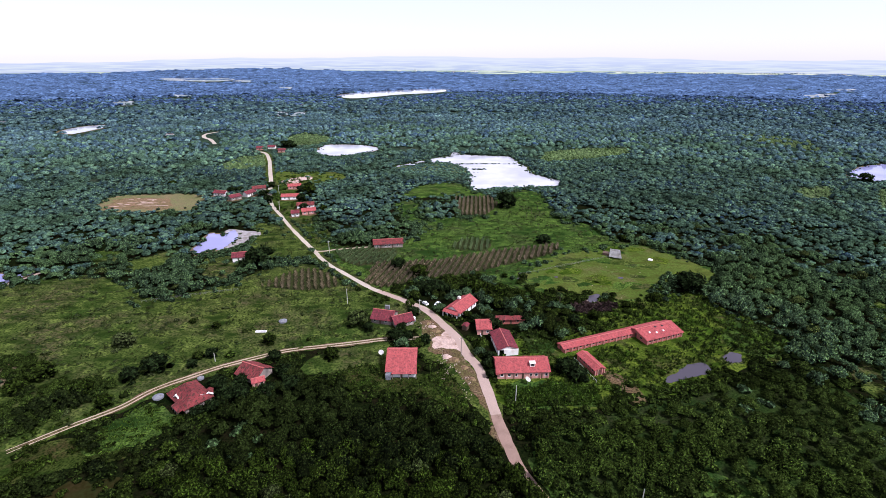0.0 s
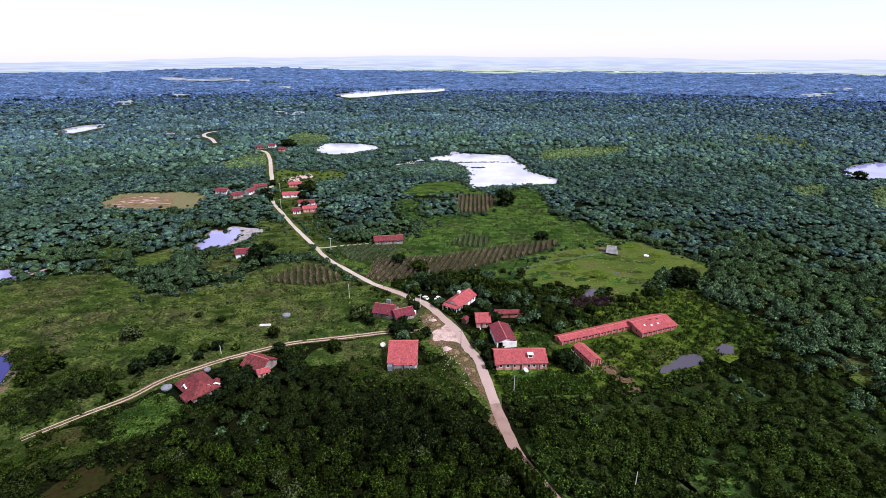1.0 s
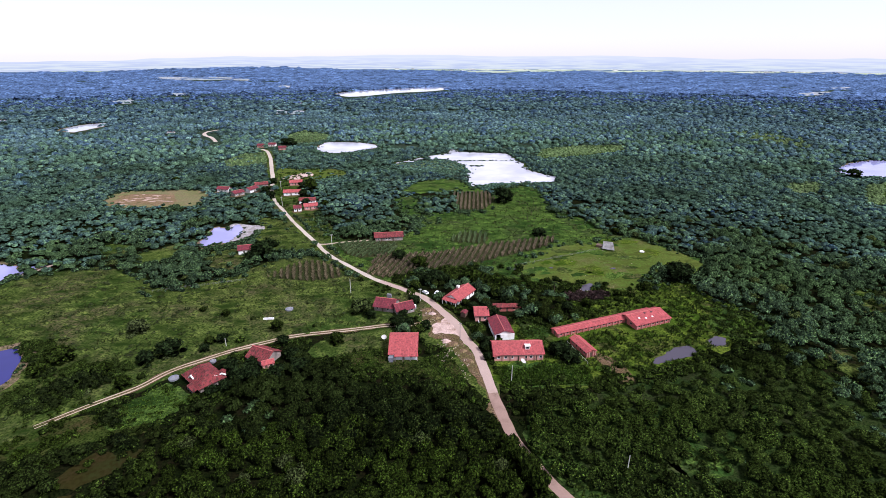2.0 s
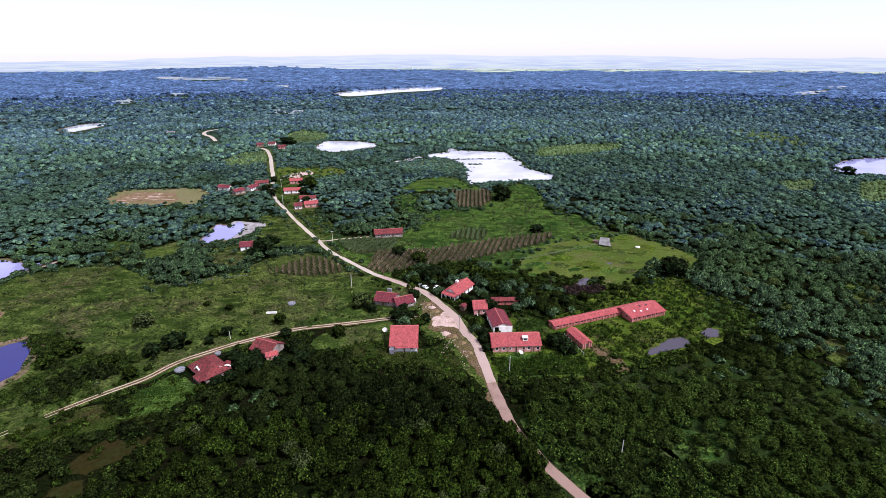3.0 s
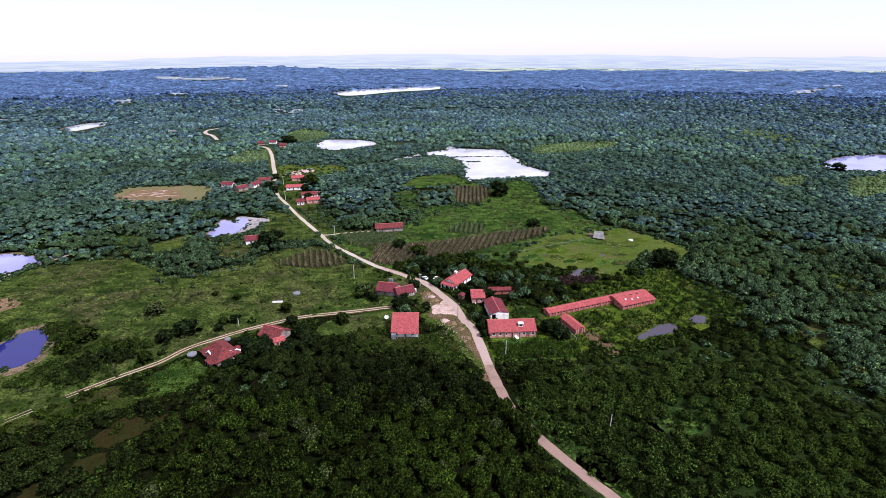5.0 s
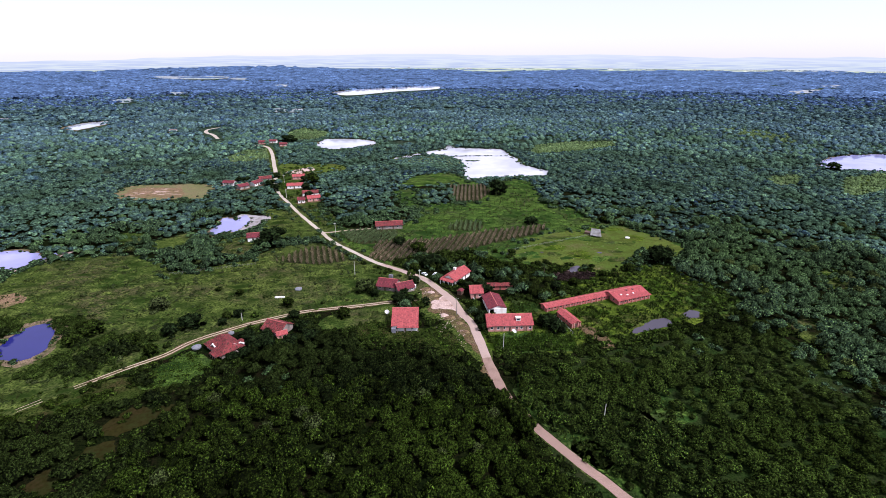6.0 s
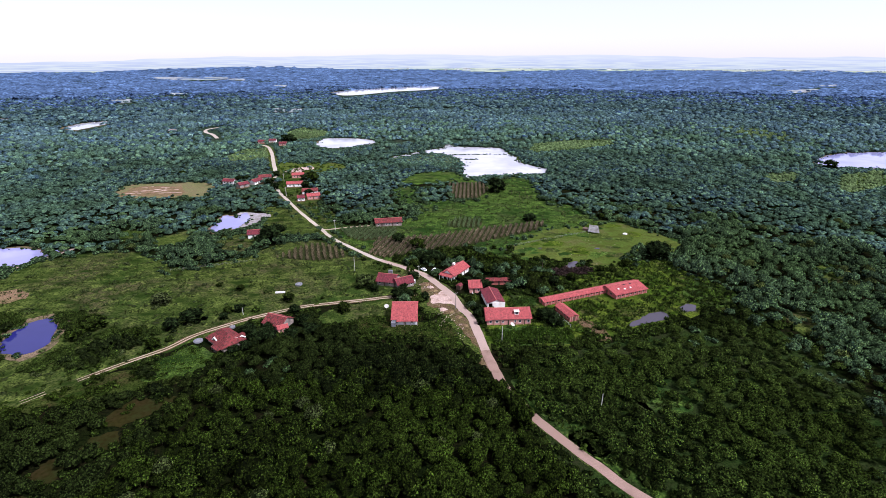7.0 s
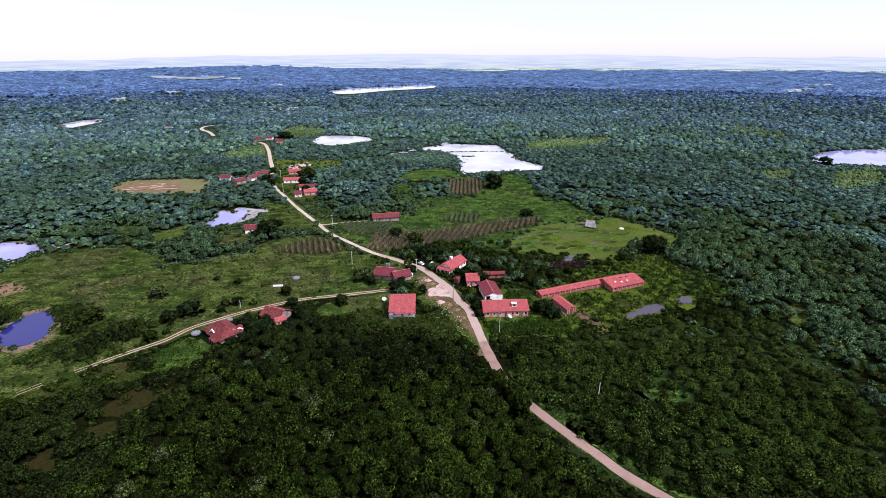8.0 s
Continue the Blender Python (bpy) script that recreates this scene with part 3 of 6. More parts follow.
LOWWEST = [(-138, 96), (-134, 99), (-127, 106), (-121, 113), (-112, 118), (-98, 117), (-87, 110), (-97, 107), (-108, 104), (-116, 99), (-125, 98), (-130, 93)]
STRIP = [(-105, 91), (-103, 97), (-99, 101), (-91, 103), (-85, 102), (-89, 96), (-92, 92), (-98, 88), (-102, 88)]
STRIP_MID = [(-101, 75), (-103, 81), (-103, 85), (-96, 87), (-93, 83), (-95, 79), (-99, 76)]
STRIP_FOOT = [(-110, 58), (-111, 62), (-109, 64), (-104, 63), (-102, 58)]
STRIP_LOW = [(-110, 69), (-112, 74), (-109, 75), (-103, 75), (-102, 71), (-103, 68), (-107, 67)]
PASTURE = [(-91, 332), (-64, 281), (-45, 273), (-25, 284), (-14, 301), (-13, 331), (9, 333), (31, 341), (45, 392), (69, 417), (83, 405), (83, 332), (100, 316), (108, 285), (122, 285), (134, 263), (149, 242), (131, 223), (118, 233), (102, 215), (92, 204), (70, 212), (49, 215), (28, 221), (23, 235), (-4, 235), (-23, 227), (-25, 210), (-42, 227), (-64, 256)]
EASTPASTURE = [(40, 232), (60, 262), (90, 272), (122, 282), (134, 263), (149, 242), (131, 223), (118, 233), (102, 215), (92, 204), (70, 212), (49, 215)]
YARD = [(44, 171), (64, 180), (94, 200), (108, 213), (125, 216), (125, 203), (128, 192), (134, 185), (138, 169), (122, 157), (108, 155), (104, 152), (96, 148), (91, 145), (77, 140), (58, 138), (54, 133), (21, 131), (18, 150), (34, 180)]
JUNCTION = [(-11, 202), (-4, 197), (8, 178), (17, 152), (20, 134), (19, 122), (14, 124), (9, 134), (1, 155), (-9, 161), (-9, 178), (-21, 183)]
SPORT = [(-263, 361), (-270, 382), (-268, 394), (-235, 400), (-200, 399), (-189, 376), (-188, 352), (-210, 352), (-230, 349), (-254, 354)]
VILLAGE = [(-123, 345), (-161, 465), (-124, 488), (-93, 464), (-113, 438), (-122, 409), (-87, 336), (-108, 333)]
FRONT = [(-53, 159), (-34, 169), (-20, 172), (-19, 152), (-32, 149), (-51, 149)]
BRIGHT = [(107, 550), (125, 594), (170, 619), (235, 627), (225, 593), (176, 562), (119, 543)]
EASTGREEN = [(377, 415), (429, 431), (395, 381), (338, 352), (331, 362)]
CLEAR_A = [(-134, 258), (-117, 262), (-104, 250), (-113, 228), (-126, 238)]
CLEAR_B = [(-134, 321), (-113, 320), (-88, 286), (-70, 257), (-105, 262), (-117, 280), (-117, 302)]
CLEAR_C = [(-74, 273), (-94, 313), (-108, 333), (-91, 332), (-66, 288)]
VERGE = [(24, 106), (34, 88), (45, 71), (56, 58), (63, 56), (53, 69), (46, 81), (39, 92), (29, 112)]
GARDEN = [(22, 146), (20, 130), (52, 132), (54, 140), (40, 146)]
CLEAR_D = [(-204, 265), (-196, 270), (-182, 264), (-181, 249), (-197, 254)]
EASTPATCH = [(114, 171), (123, 184), (128, 194), (133, 185), (137, 179), (139, 169), (129, 162), (120, 162)]
GLADE_A = [(196, 200), (210, 207), (211, 194), (194, 181), (188, 184)]
GLADE_C = [(149, 153), (158, 154), (157, 141), (149, 133), (146, 144)]
VGREEN = [(-149, 433), (-163, 478), (-162, 493), (-138, 478), (-118, 487), (-93, 474), (-89, 455), (-110, 449), (-127, 433)]
LAKEGREEN = [(-38, 387), (-22, 428), (3, 441), (21, 432), (25, 409), (36, 399), (31, 390), (8, 399), (-15, 390)]
GREENFOLD = [(-39, 373), (-24, 380), (-17, 365), (-20, 337), (-7, 324), (-3, 312), (-25, 327)]
SHORE = [(-142, 298), (-143, 311), (-132, 307), (-118, 305), (-117, 297), (-123, 281), (-130, 272), (-129, 283), (-131, 300)]
SQUAREFRONT = [(-38, 152), (-22, 157), (-19, 150), (-8, 148), (1, 154), (6, 141), (10, 126), (3, 131), (-8, 139), (-20, 139), (-32, 142)]
PLOT = [(31, 178), (39, 180), (46, 173), (44, 163), (33, 162)]
# kept free of trees so the lake's arm shows from the camera
LAKEMARSH = [(-56, 500), (-42, 522), (0, 533), (22, 518), (27, 478), (0, 486)]
WAYSIDE = [(-235, 516), (-230, 559), (-205, 581), (-182, 522), (-202, 500), (-220, 495)]
MARSH = [(-221, 704), (-208, 758), (-152, 704), (-167, 648), (-195, 648)]
GAPS = [(-177, 253), (-165, 263), (-160, 273), (-152, 248), (-165, 240)]
RANK = [(57, 191), (57, 203), (68, 206), (90, 205), (103, 215), (110, 214), (96, 201), (80, 191), (66, 184)]
BAREYARD = [(57, 151), (62, 152), (67, 144), (69, 135), (63, 133), (59, 141)]
BRUSH = [(57, 196), (58, 202), (65, 204), (78, 205), (82, 202), (75, 197), (66, 194)]
OPEN = [RANK, VGREEN, LAKEGREEN, GREENFOLD, WAYSIDE, MARSH, GAPS, SQUAREFRONT, PLOT]
GLADE_D = [(55, 98), (62, 100), (65, 95), (60, 91), (55, 92)]
GLADE_E = [(38, 81), (44, 84), (46, 78), (43, 75), (39, 76)]
GLADE_B = [(64, 98), (74, 104), (80, 96), (70, 90)]
FIELD = [(-13, 331), (9, 333), (31, 341), (45, 392), (69, 417), (83, 405), (83, 332), (100, 316), (108, 285), (60, 285), (-10, 270)]
HILLFIELD = [(290, 395), (313, 420), (343, 428), (318, 388)]
HILLTOP = [(420, 731), (452, 643), (458, 594), (504, 686), (466, 749)]
FARFIELDS = [
    [(-1628, 2926), (-1600, 3102), (-1162, 3007), (-977, 2554), (-1081, 2270), (-1286, 2379)], [(-1887, 3303), (-2069, 3788), (-1760, 3199), (-1701, 3012)],
    [(-843, 1537), (-843, 1639), (-755, 1586), (-707, 1446), (-780, 1447)], [(-838, 1262), (-830, 1330), (-806, 1386), (-730, 1244), (-767, 1170)],
    [(-1147, 1333), (-1103, 1333), (-1043, 1247), (-1077, 1248)], [(-1087, 2621), (-1037, 2839), (-907, 2554), (-882, 2268)],
    [(1120, 1620), (1299, 1797), (1246, 1619), (1065, 1429), (1024, 1451)], [(1430, 1938), (1564, 2016), (1522, 1863), (1409, 1732), (1345, 1764)],
    [(614, 987), (648, 1008), (655, 986), (616, 946)], [(-649, 1997), (-607, 2123), (-530, 1883), (-572, 1815)], [(-256, 1050), (-304, 1050), (-379, 1100), (-337, 1006), (-272, 975)],
]
FARFIELDS = [[(np.mean([p[0] for p in q]) + 0.85 * (x - np.mean([p[0] for p in q])), np.mean([p[1] for p in q]) + 0.5 * (y - np.mean([p[1] for p in q]))) for x, y in q] for q in FARFIELDS]
CLEARINGS = [*FARFIELDS, MEADOW, LOW, LOWWEST, STRIP, STRIP_MID, STRIP_LOW, STRIP_FOOT, PASTURE, EASTPASTURE, YARD, JUNCTION, SPORT, VILLAGE, FRONT, BRIGHT, EASTGREEN, CLEAR_A, CLEAR_B, CLEAR_C, GARDEN, CLEAR_D, EASTPATCH, GLADE_A, GLADE_B, GLADE_C, GLADE_D, GLADE_E, HILLFIELD, HILLTOP, SHORE, LAKEMARSH, *OPEN]
SCRUB = [(34, 60), (28, 100), (26, 126), (54, 128), (80, 138), (106, 146), (124, 154), (138, 146), (140, 110), (130, 60), (80, 40)]
SOFT = [CLEAR_A, CLEAR_D, HILLTOP, WAYSIDE, GLADE_A, GLADE_B, GLADE_C, GLADE_D, GLADE_E, LOWWEST]  # clearings half grown over
CORN = [
    (CORN_GREEN, 72, [(-63, 271), (-30, 281), (-26, 272), (-28, 254), (-48, 248), (-57, 256)], "rows of young grey-green corn"),
    (CORN_DRY, 74, [(-38, 251), (-4, 255), (33, 271), (72, 282), (65, 267), (38, 252), (6, 232), (-10, 233), (-29, 220), (-39, 227)], "rows of dry brown corn"),
    (CORN_GREEN, 82, [(5, 275), (11, 290), (27, 292), (30, 279), (24, 270)], "rows of green corn in the pasture"),
    (CORN_DRY, 105, [(-90, 222), (-82, 236), (-71, 243), (-60, 237), (-50, 223), (-66, 217)], "rows of dry corn beside the road"),
    (CORN_DRY, 86, [(10, 389), (40, 392), (43, 368), (31, 341), (13, 342)], "rows of grey dry corn stalks by the lake"),
]
PUDDLES = ((40, 232, 2.2), (59, 234, 1.4), (92, 233, 2.0))
GROVES = [
    [(-12, 222), (-4, 235), (19, 235), (29, 222), (30, 200), (24, 196), (18, 211), (9, 217), (-2, 210), (-10, 208)],
    [(21, 193), (36, 195), (52, 197), (56, 191), (44, 177), (37, 183), (24, 188)],
    [(-160, 149), (-165, 159), (-157, 161), (-146, 152), (-148, 142)],
    [(-136, 118), (-144, 133), (-136, 144), (-120, 148), (-112, 143), (-116, 133), (-122, 124), (-130, 115)],
    [(-25, 256), (-11, 261), (-4, 240), (6, 229), (-10, 224), (-21, 231)],
    [(-91, 338), (-118, 436), (-96, 464), (-37, 436), (-13, 334), (-16, 301), (-46, 288), (-66, 296)],
    [(-151, 117), (-147, 123), (-144, 129), (-144, 133), (-136, 118), (-142, 115)],
    [(-215, 150), (-192, 160), (-180, 158), (-174, 151), (-175, 140), (-168, 128), (-160, 124), (-166, 118), (-185, 118), (-215, 130)],
]

bm = bmesh.new()
rings = [[bm.verts.new((r * math.sin(radians(a)), r * math.cos(radians(a)) - 20, 0.008)) for a in range(-64, 65, 2)] for r in (430, 900, 1800, 3200, 4400)]
for p, q in zip(rings, rings[1:]):
    for k in range(len(p) - 1):
        bm.faces.new((p[k + 1], p[k], q[k], q[k + 1]))
bmesh.ops.recalc_face_normals(bm, faces=bm.faces)
tagged(link_mesh("woodland_floor", bm, FAR_FLOOR), "ground beneath the far woods, lightened for haze", "ground cover", kind="structure")
patch("scrubland", SCRUB, 0.012, SCRUBFLOOR, "low green undergrowth beneath the scrub", "ground cover")
patch("meadow", MEADOW, 0.03, TURF, "uneven green meadow with brown patches", "meadow", grow=3.0)
patch("meadow", LOW, 0.05, LUSH, "bright green rough grass below the track", "meadow")
patch("meadow", LOWWEST, 0.04, WEEDS, "rough grass and weeds between bushes", "meadow")
patch("meadow", STRIP_LOW, 0.05, BROWNWEEDS, "brown open ground between the trees", "meadow")
patch("meadow", STRIP_MID, 0.05, BROWNWEEDS, "brown muddy hollow between the trees", "meadow")
patch("meadow", STRIP_FOOT, 0.05, BROWNWEEDS, "brown muddy hollow between the trees", "meadow")
patch("meadow", STRIP, 0.05, BROWNWEEDS, "brownish open grass between the trees", "meadow")
patch("pasture", PASTURE, 0.02, LUSH, "lush green pasture between road and lake", "pasture", grow=3.5)
patch("pasture", EASTPASTURE, 0.07, DRYTURF, "yellow-green grazed pasture", "pasture", 5.0, rounds=3)
blots = random.Random(12)
for k in range(70):
    cx, cy, w = blots.uniform(44, 144), blots.uniform(210, 280), blots.uniform(1.5, 8.0)
    if inside(EASTPASTURE, np.array([cx - w - 2, cx + w + 2]), np.array([cy, cy])).all():
        patch("pasture", [(cx - w, cy - 0.5 * w), (cx - 0.7 * w, cy + 0.4 * w), (cx + 0.2 * w, cy + 0.7 * w), (cx + w, cy + 0.2 * w), (cx + 0.4 * w, cy - 0.5 * w)], 0.078 + 0.004 * (k % 5), (LUSH, YARDTURF, TURF)[k % 3], "rank or worn patch in the grazed pasture", "pasture", 2.0)
patch("yard", YARD, 0.035, YARDTURF, "overgrown green yard round the red barns", "yard", grow=3.0)
patch("yard", RANK, 0.052, YARDTURF, "rank grass behind the long barn", "yard", 1.5)
patch("bare_earth", BRUSH, 0.073, TILLED, "bare brown earth under heaped brushwood", "earth", 1.0)
patch("yard", FRONT, 0.05, TURF, "green yard beside the dirt track", "yard")
patch("yard", GARDEN, 0.06, LUSH, "bright green kitchen garden", "garden")
patch("clearing", SPORT, 0.05, WORN, "playing field with thin dry grass", "field", 0.6, rounds=1, grow=2.0)
patch("bare_earth", [(-256, 355), (-264, 386), (-240, 388), (-221, 387), (-211, 372), (-205, 354), (-229, 354)], 0.09, BARE, "bare reddish earth on the playing field", "earth", 3.0)
streaks = random.Random(4)
for k in range(26):
    cx, cy, w = -237 + streaks.gauss(0, 13), 372 + streaks.gauss(0, 8), streaks.uniform(1.5, 6.0)
    if not inside(SPORT, np.array([cx - w, cx + w]), np.array([cy, cy])).all():
        continue
    patch("bare_earth", [(cx - w, cy), (cx - 0.3 * w, cy + 0.9), (cx + w, cy + 0.4), (cx + 0.5 * w, cy - 0.7)], 0.13 + 0.004 * (k % 3), ROUGHDIRT, "pale worn streak on the playing field", "earth", 0.5, rounds=1)
patch("yard", PLOT, 0.064, LUSH, "small green vegetable plot behind the salmon house", "garden", 1.0)
patch("yard", SQUAREFRONT, 0.067, WEEDS, "rank weeds in front of the square house", "yard", 1.0)
patch("yard", JUNCTION, 0.025, TURF, "weedy ground beside the junction", "verge", 1.0)
patch("clearing", VILLAGE, 0.04, TURF, "trodden village green", "field", grow=2.5)
patch("clearing", LAKEMARSH, 0.05, FIELD_MID, "green marsh beside the lake", "meadow")
patch("clearing", BRIGHT, 0.05, LUSH, "light green marsh meadow by the lake", "meadow")
patch("clearing", EASTGREEN, 0.05, TURF, "green glade below the dam", "meadow")
for q in (CLEAR_A, CLEAR_B, CLEAR_C, CLEAR_D, VERGE, EASTPATCH, GLADE_A, GLADE_B, GLADE_C, GLADE_D, GLADE_E, HILLFIELD, HILLTOP, *OPEN[1:7]):
    patch("clearing", q, 0.056 if q in OPEN else 0.045, LUSH if q in (VERGE, EASTPATCH, GLADE_B, GLADE_D, GLADE_E, LAKEGREEN, GREENFOLD) else DRYTURF if q is VGREEN else FIELD_MID if q in (WAYSIDE, MARSH, HILLFIELD, HILLTOP) else TURF, "grassy clearing among trees", "meadow", grow=2.0)
patch("bare_earth", [(-9, 189), (-3, 189), (3, 179), (9, 165), (7, 160), (0, 160), (-6, 165), (-7, 174), (-8, 181)], 0.09, VERGE_EARTH, "trampled reddish earth at the junction", "earth", 2.0)
patch("bare_earth", [(0, 160), (6, 163), (10, 155), (14, 142), (16, 132), (18, 118), (17, 112), (15, 118), (13, 132), (9, 144), (4, 155)], 0.096, VERGE_EARTH, "eroded roadside earth", "earth", 1.5)
patch("bare_earth", [(-215, 178), (-203, 186), (-190, 178), (-200, 168)], 0.07, BARE, "bare brown soil in the meadow", "earth", 2.0)
patch("bare_earth", BAREYARD, 0.07, VERGE_EARTH, "bare brown soil beside the shed", "earth", 1.0)
patch("bare_earth", [(-150, 447), (-139, 463), (-128, 472), (-121, 456), (-129, 444), (-136, 433), (-144, 432)], 0.08, ROUGHDIRT, "bare pinkish village square", "earth", 2.0)
for m, turn, poly, label in CORN:
    patch("crop_field", poly, 0.10, TILLED, "tilled brown earth between corn rows", "field")
patch("dirt_apron", [(-5, 173), (-1, 176), (3, 181), (7, 172), (11, 161), (13, 152), (10, 157), (6, 165), (1, 167), (-4, 166)], 0.13, ROUGHDIRT, "pale trodden dirt widening at the junction", "dirt road", 1.0)

ribbon("road_verge", ROAD, 3.4 + 5.5 * np.clip((ROAD[:, 1] - 190) / 60, 0, 1), 0.085, TURF, 0.8, "grassy verge of the road", "verge")
road_wide = 3.6 - 1.2 * np.clip((ROAD[:, 1] - 190) / 50, 0, 1) + 1.4 * np.clip((ROAD[:, 1] - 365) / 40, 0, 1) - 0.5 * np.clip((112 - ROAD[:, 1]) / 20, 0, 1)
for stretch, height, dirt, words in ((ROAD[:, 1] <= 131, 0.154, DIRT_DARKER, "darker reddish dirt road between the woods"), ((ROAD[:, 1] >= 126) & (ROAD[:, 1] <= 222), 0.16, DIRT, "pale pinkish unpaved dirt road"), (ROAD[:, 1] >= 216, 0.166, DIRT_WHITENED, "dirt road through the village, whitened for haze and glare")):
    ribbon("road", ROAD[stretch], road_wide[stretch], height, dirt, 0.28, words, "road")
ribbon("road_verge", TRACK[TRACK[:, 0] > -127], 0.6 + 2.6 * np.clip((TRACK[TRACK[:, 0] > -127, 0] + 127) / 22, 0, 1), 0.10, VERGE_EARTH, 0.6, "worn brown verge of the track", "track")
t_side = np.gradient(TRACK, axis=0)
t_side = np.stack([-t_side[:, 1], t_side[:, 0]], 1) / np.hypot(*t_side.T)[:, None]
for k in (-1, 1):
    for run in (TRACK[:, 0] > -126, (TRACK[:, 0] > -137) & (TRACK[:, 0] < -131)):  # grass hides the rest
        ribbon("track_rut", (TRACK + k * 0.8 * t_side)[run], 0.2 + 0.4 * np.clip((TRACK[run, 0] + 138) / 26, 0, 1), 0.15, FAINT, 0.12, "pale wheel rut of the dirt track", "track")
ribbon("road", BEND, 5.0, 0.16, DIRT_WHITENED, 0.6, "far bend of the pale dirt road", "road")
ribbon("road", SPUR, 1.6, 0.14, FAINT, 0.2, "narrow path to the farmhouse", "path")

for k, (look_of, poly) in enumerate(PONDS):
    far = k in (9, 10, 11, 12)
    patch("pond_bank", poly, 0.06, BROWNWEEDS if k == 8 else TURF if k in (4, 6, 7) else MUD, "muddy bank round the pond", "bank", 2.0, grow=0.5 if k in (6, 7) else 1.0 if k == 8 else 4.0 if k == 0 else 2.5 if not far else 5)
    mat = {"blue": WATER_BLUE, "pale": WATER, "dusk": WATER_DUSK, "murky": WATER_BROWN}[look_of]
    word = {"blue": "small pond with blue sky reflection put into its colour", "pale": "lake with bright sky reflection put into its colour", "dusk": "lake with pale violet reflection put into its colour", "murky": "murky purple-brown pool among bushes"}[look_of]
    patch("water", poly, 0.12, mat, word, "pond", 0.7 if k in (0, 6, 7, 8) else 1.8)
for x, y, r in PUDDLES:
    patch("water", [(x - r, y), (x - 0.3 * r, y + 0.6 * r), (x + 0.9 * r, y + 0.5 * r), (x + 0.6 * r, y - 0.5 * r), (x - 0.4 * r, y - 0.4 * r)], 0.11, WATER_BROWN, "shallow puddle in the pasture", "puddle", 0.4)
for q in FARFIELDS:
    patch("far_field", q, 0.7, FIELD_FAR, "far field among woods, paled for haze", "field", 14, grow=22)
patch("bare_earth", SHORE, 0.09, SAND, "pale sandy pond shore", "earth", 1.0)
# dam of earth by the western lake
ribbon("dam", smooth_line([(-230, 201), (-221, 216), (-216, 228), (-211, 240)]), 2.2, 0.3, DIRT, 0.4, "low pale earth dam beside the lake", "dam")

# farmland beyond the woods, its colour paled for haze
bm = bmesh.new()
inner, outer = [], []
for k in range(161):
    a = radians(-80 + k)
    r = 3950 + 300 * wobble(np.array(k * 9.0), np.array(0.0), 160, 1.0) + 500 * max(0.0, (-20 - (k - 80)) / 40)
    inner.append(bm.verts.new((r * math.sin(a), r * math.cos(a), 0.6)))
    outer.append(bm.verts.new((4900 * math.sin(a), 4900 * math.cos(a), 0.6)))
for k in range(160):
    bm.faces.new((inner[k + 1], inner[k], outer[k], outer[k + 1]))
bmesh.ops.recalc_face_normals(bm, faces=bm.faces)
tagged(link_mesh("farmland", bm, PLAIN_FAR), "green and straw-coloured far farmland, paled for haze", "farmland", kind="structure")

# glowing backdrop with haze painted in, as the plain's rim far behind everything
m, n, l, b = material("distance")
co = n.new("ShaderNodeTexCoord").outputs["Object"]
xyz = n.new("ShaderNodeSeparateXYZ")
l.new(co, xyz.inputs[0])
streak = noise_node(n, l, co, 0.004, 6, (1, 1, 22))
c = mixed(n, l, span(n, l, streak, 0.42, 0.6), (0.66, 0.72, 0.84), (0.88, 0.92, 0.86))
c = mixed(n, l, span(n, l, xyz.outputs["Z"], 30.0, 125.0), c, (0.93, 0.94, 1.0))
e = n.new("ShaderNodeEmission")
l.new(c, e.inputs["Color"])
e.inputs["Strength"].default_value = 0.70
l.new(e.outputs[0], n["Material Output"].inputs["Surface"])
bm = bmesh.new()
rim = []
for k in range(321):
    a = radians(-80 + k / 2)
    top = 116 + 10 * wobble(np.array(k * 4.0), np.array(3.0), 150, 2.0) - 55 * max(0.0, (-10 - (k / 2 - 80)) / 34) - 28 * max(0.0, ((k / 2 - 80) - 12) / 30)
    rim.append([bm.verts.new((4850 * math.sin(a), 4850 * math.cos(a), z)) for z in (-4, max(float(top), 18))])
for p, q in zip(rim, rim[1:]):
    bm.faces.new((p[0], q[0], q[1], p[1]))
tagged(link_mesh("backdrop", bm, m), "glowing backdrop painted as a hazy plain", "distance", kind="structure")


# ---- houses ----
KEEP = []  # round places that no tree grows on: x, y, radius


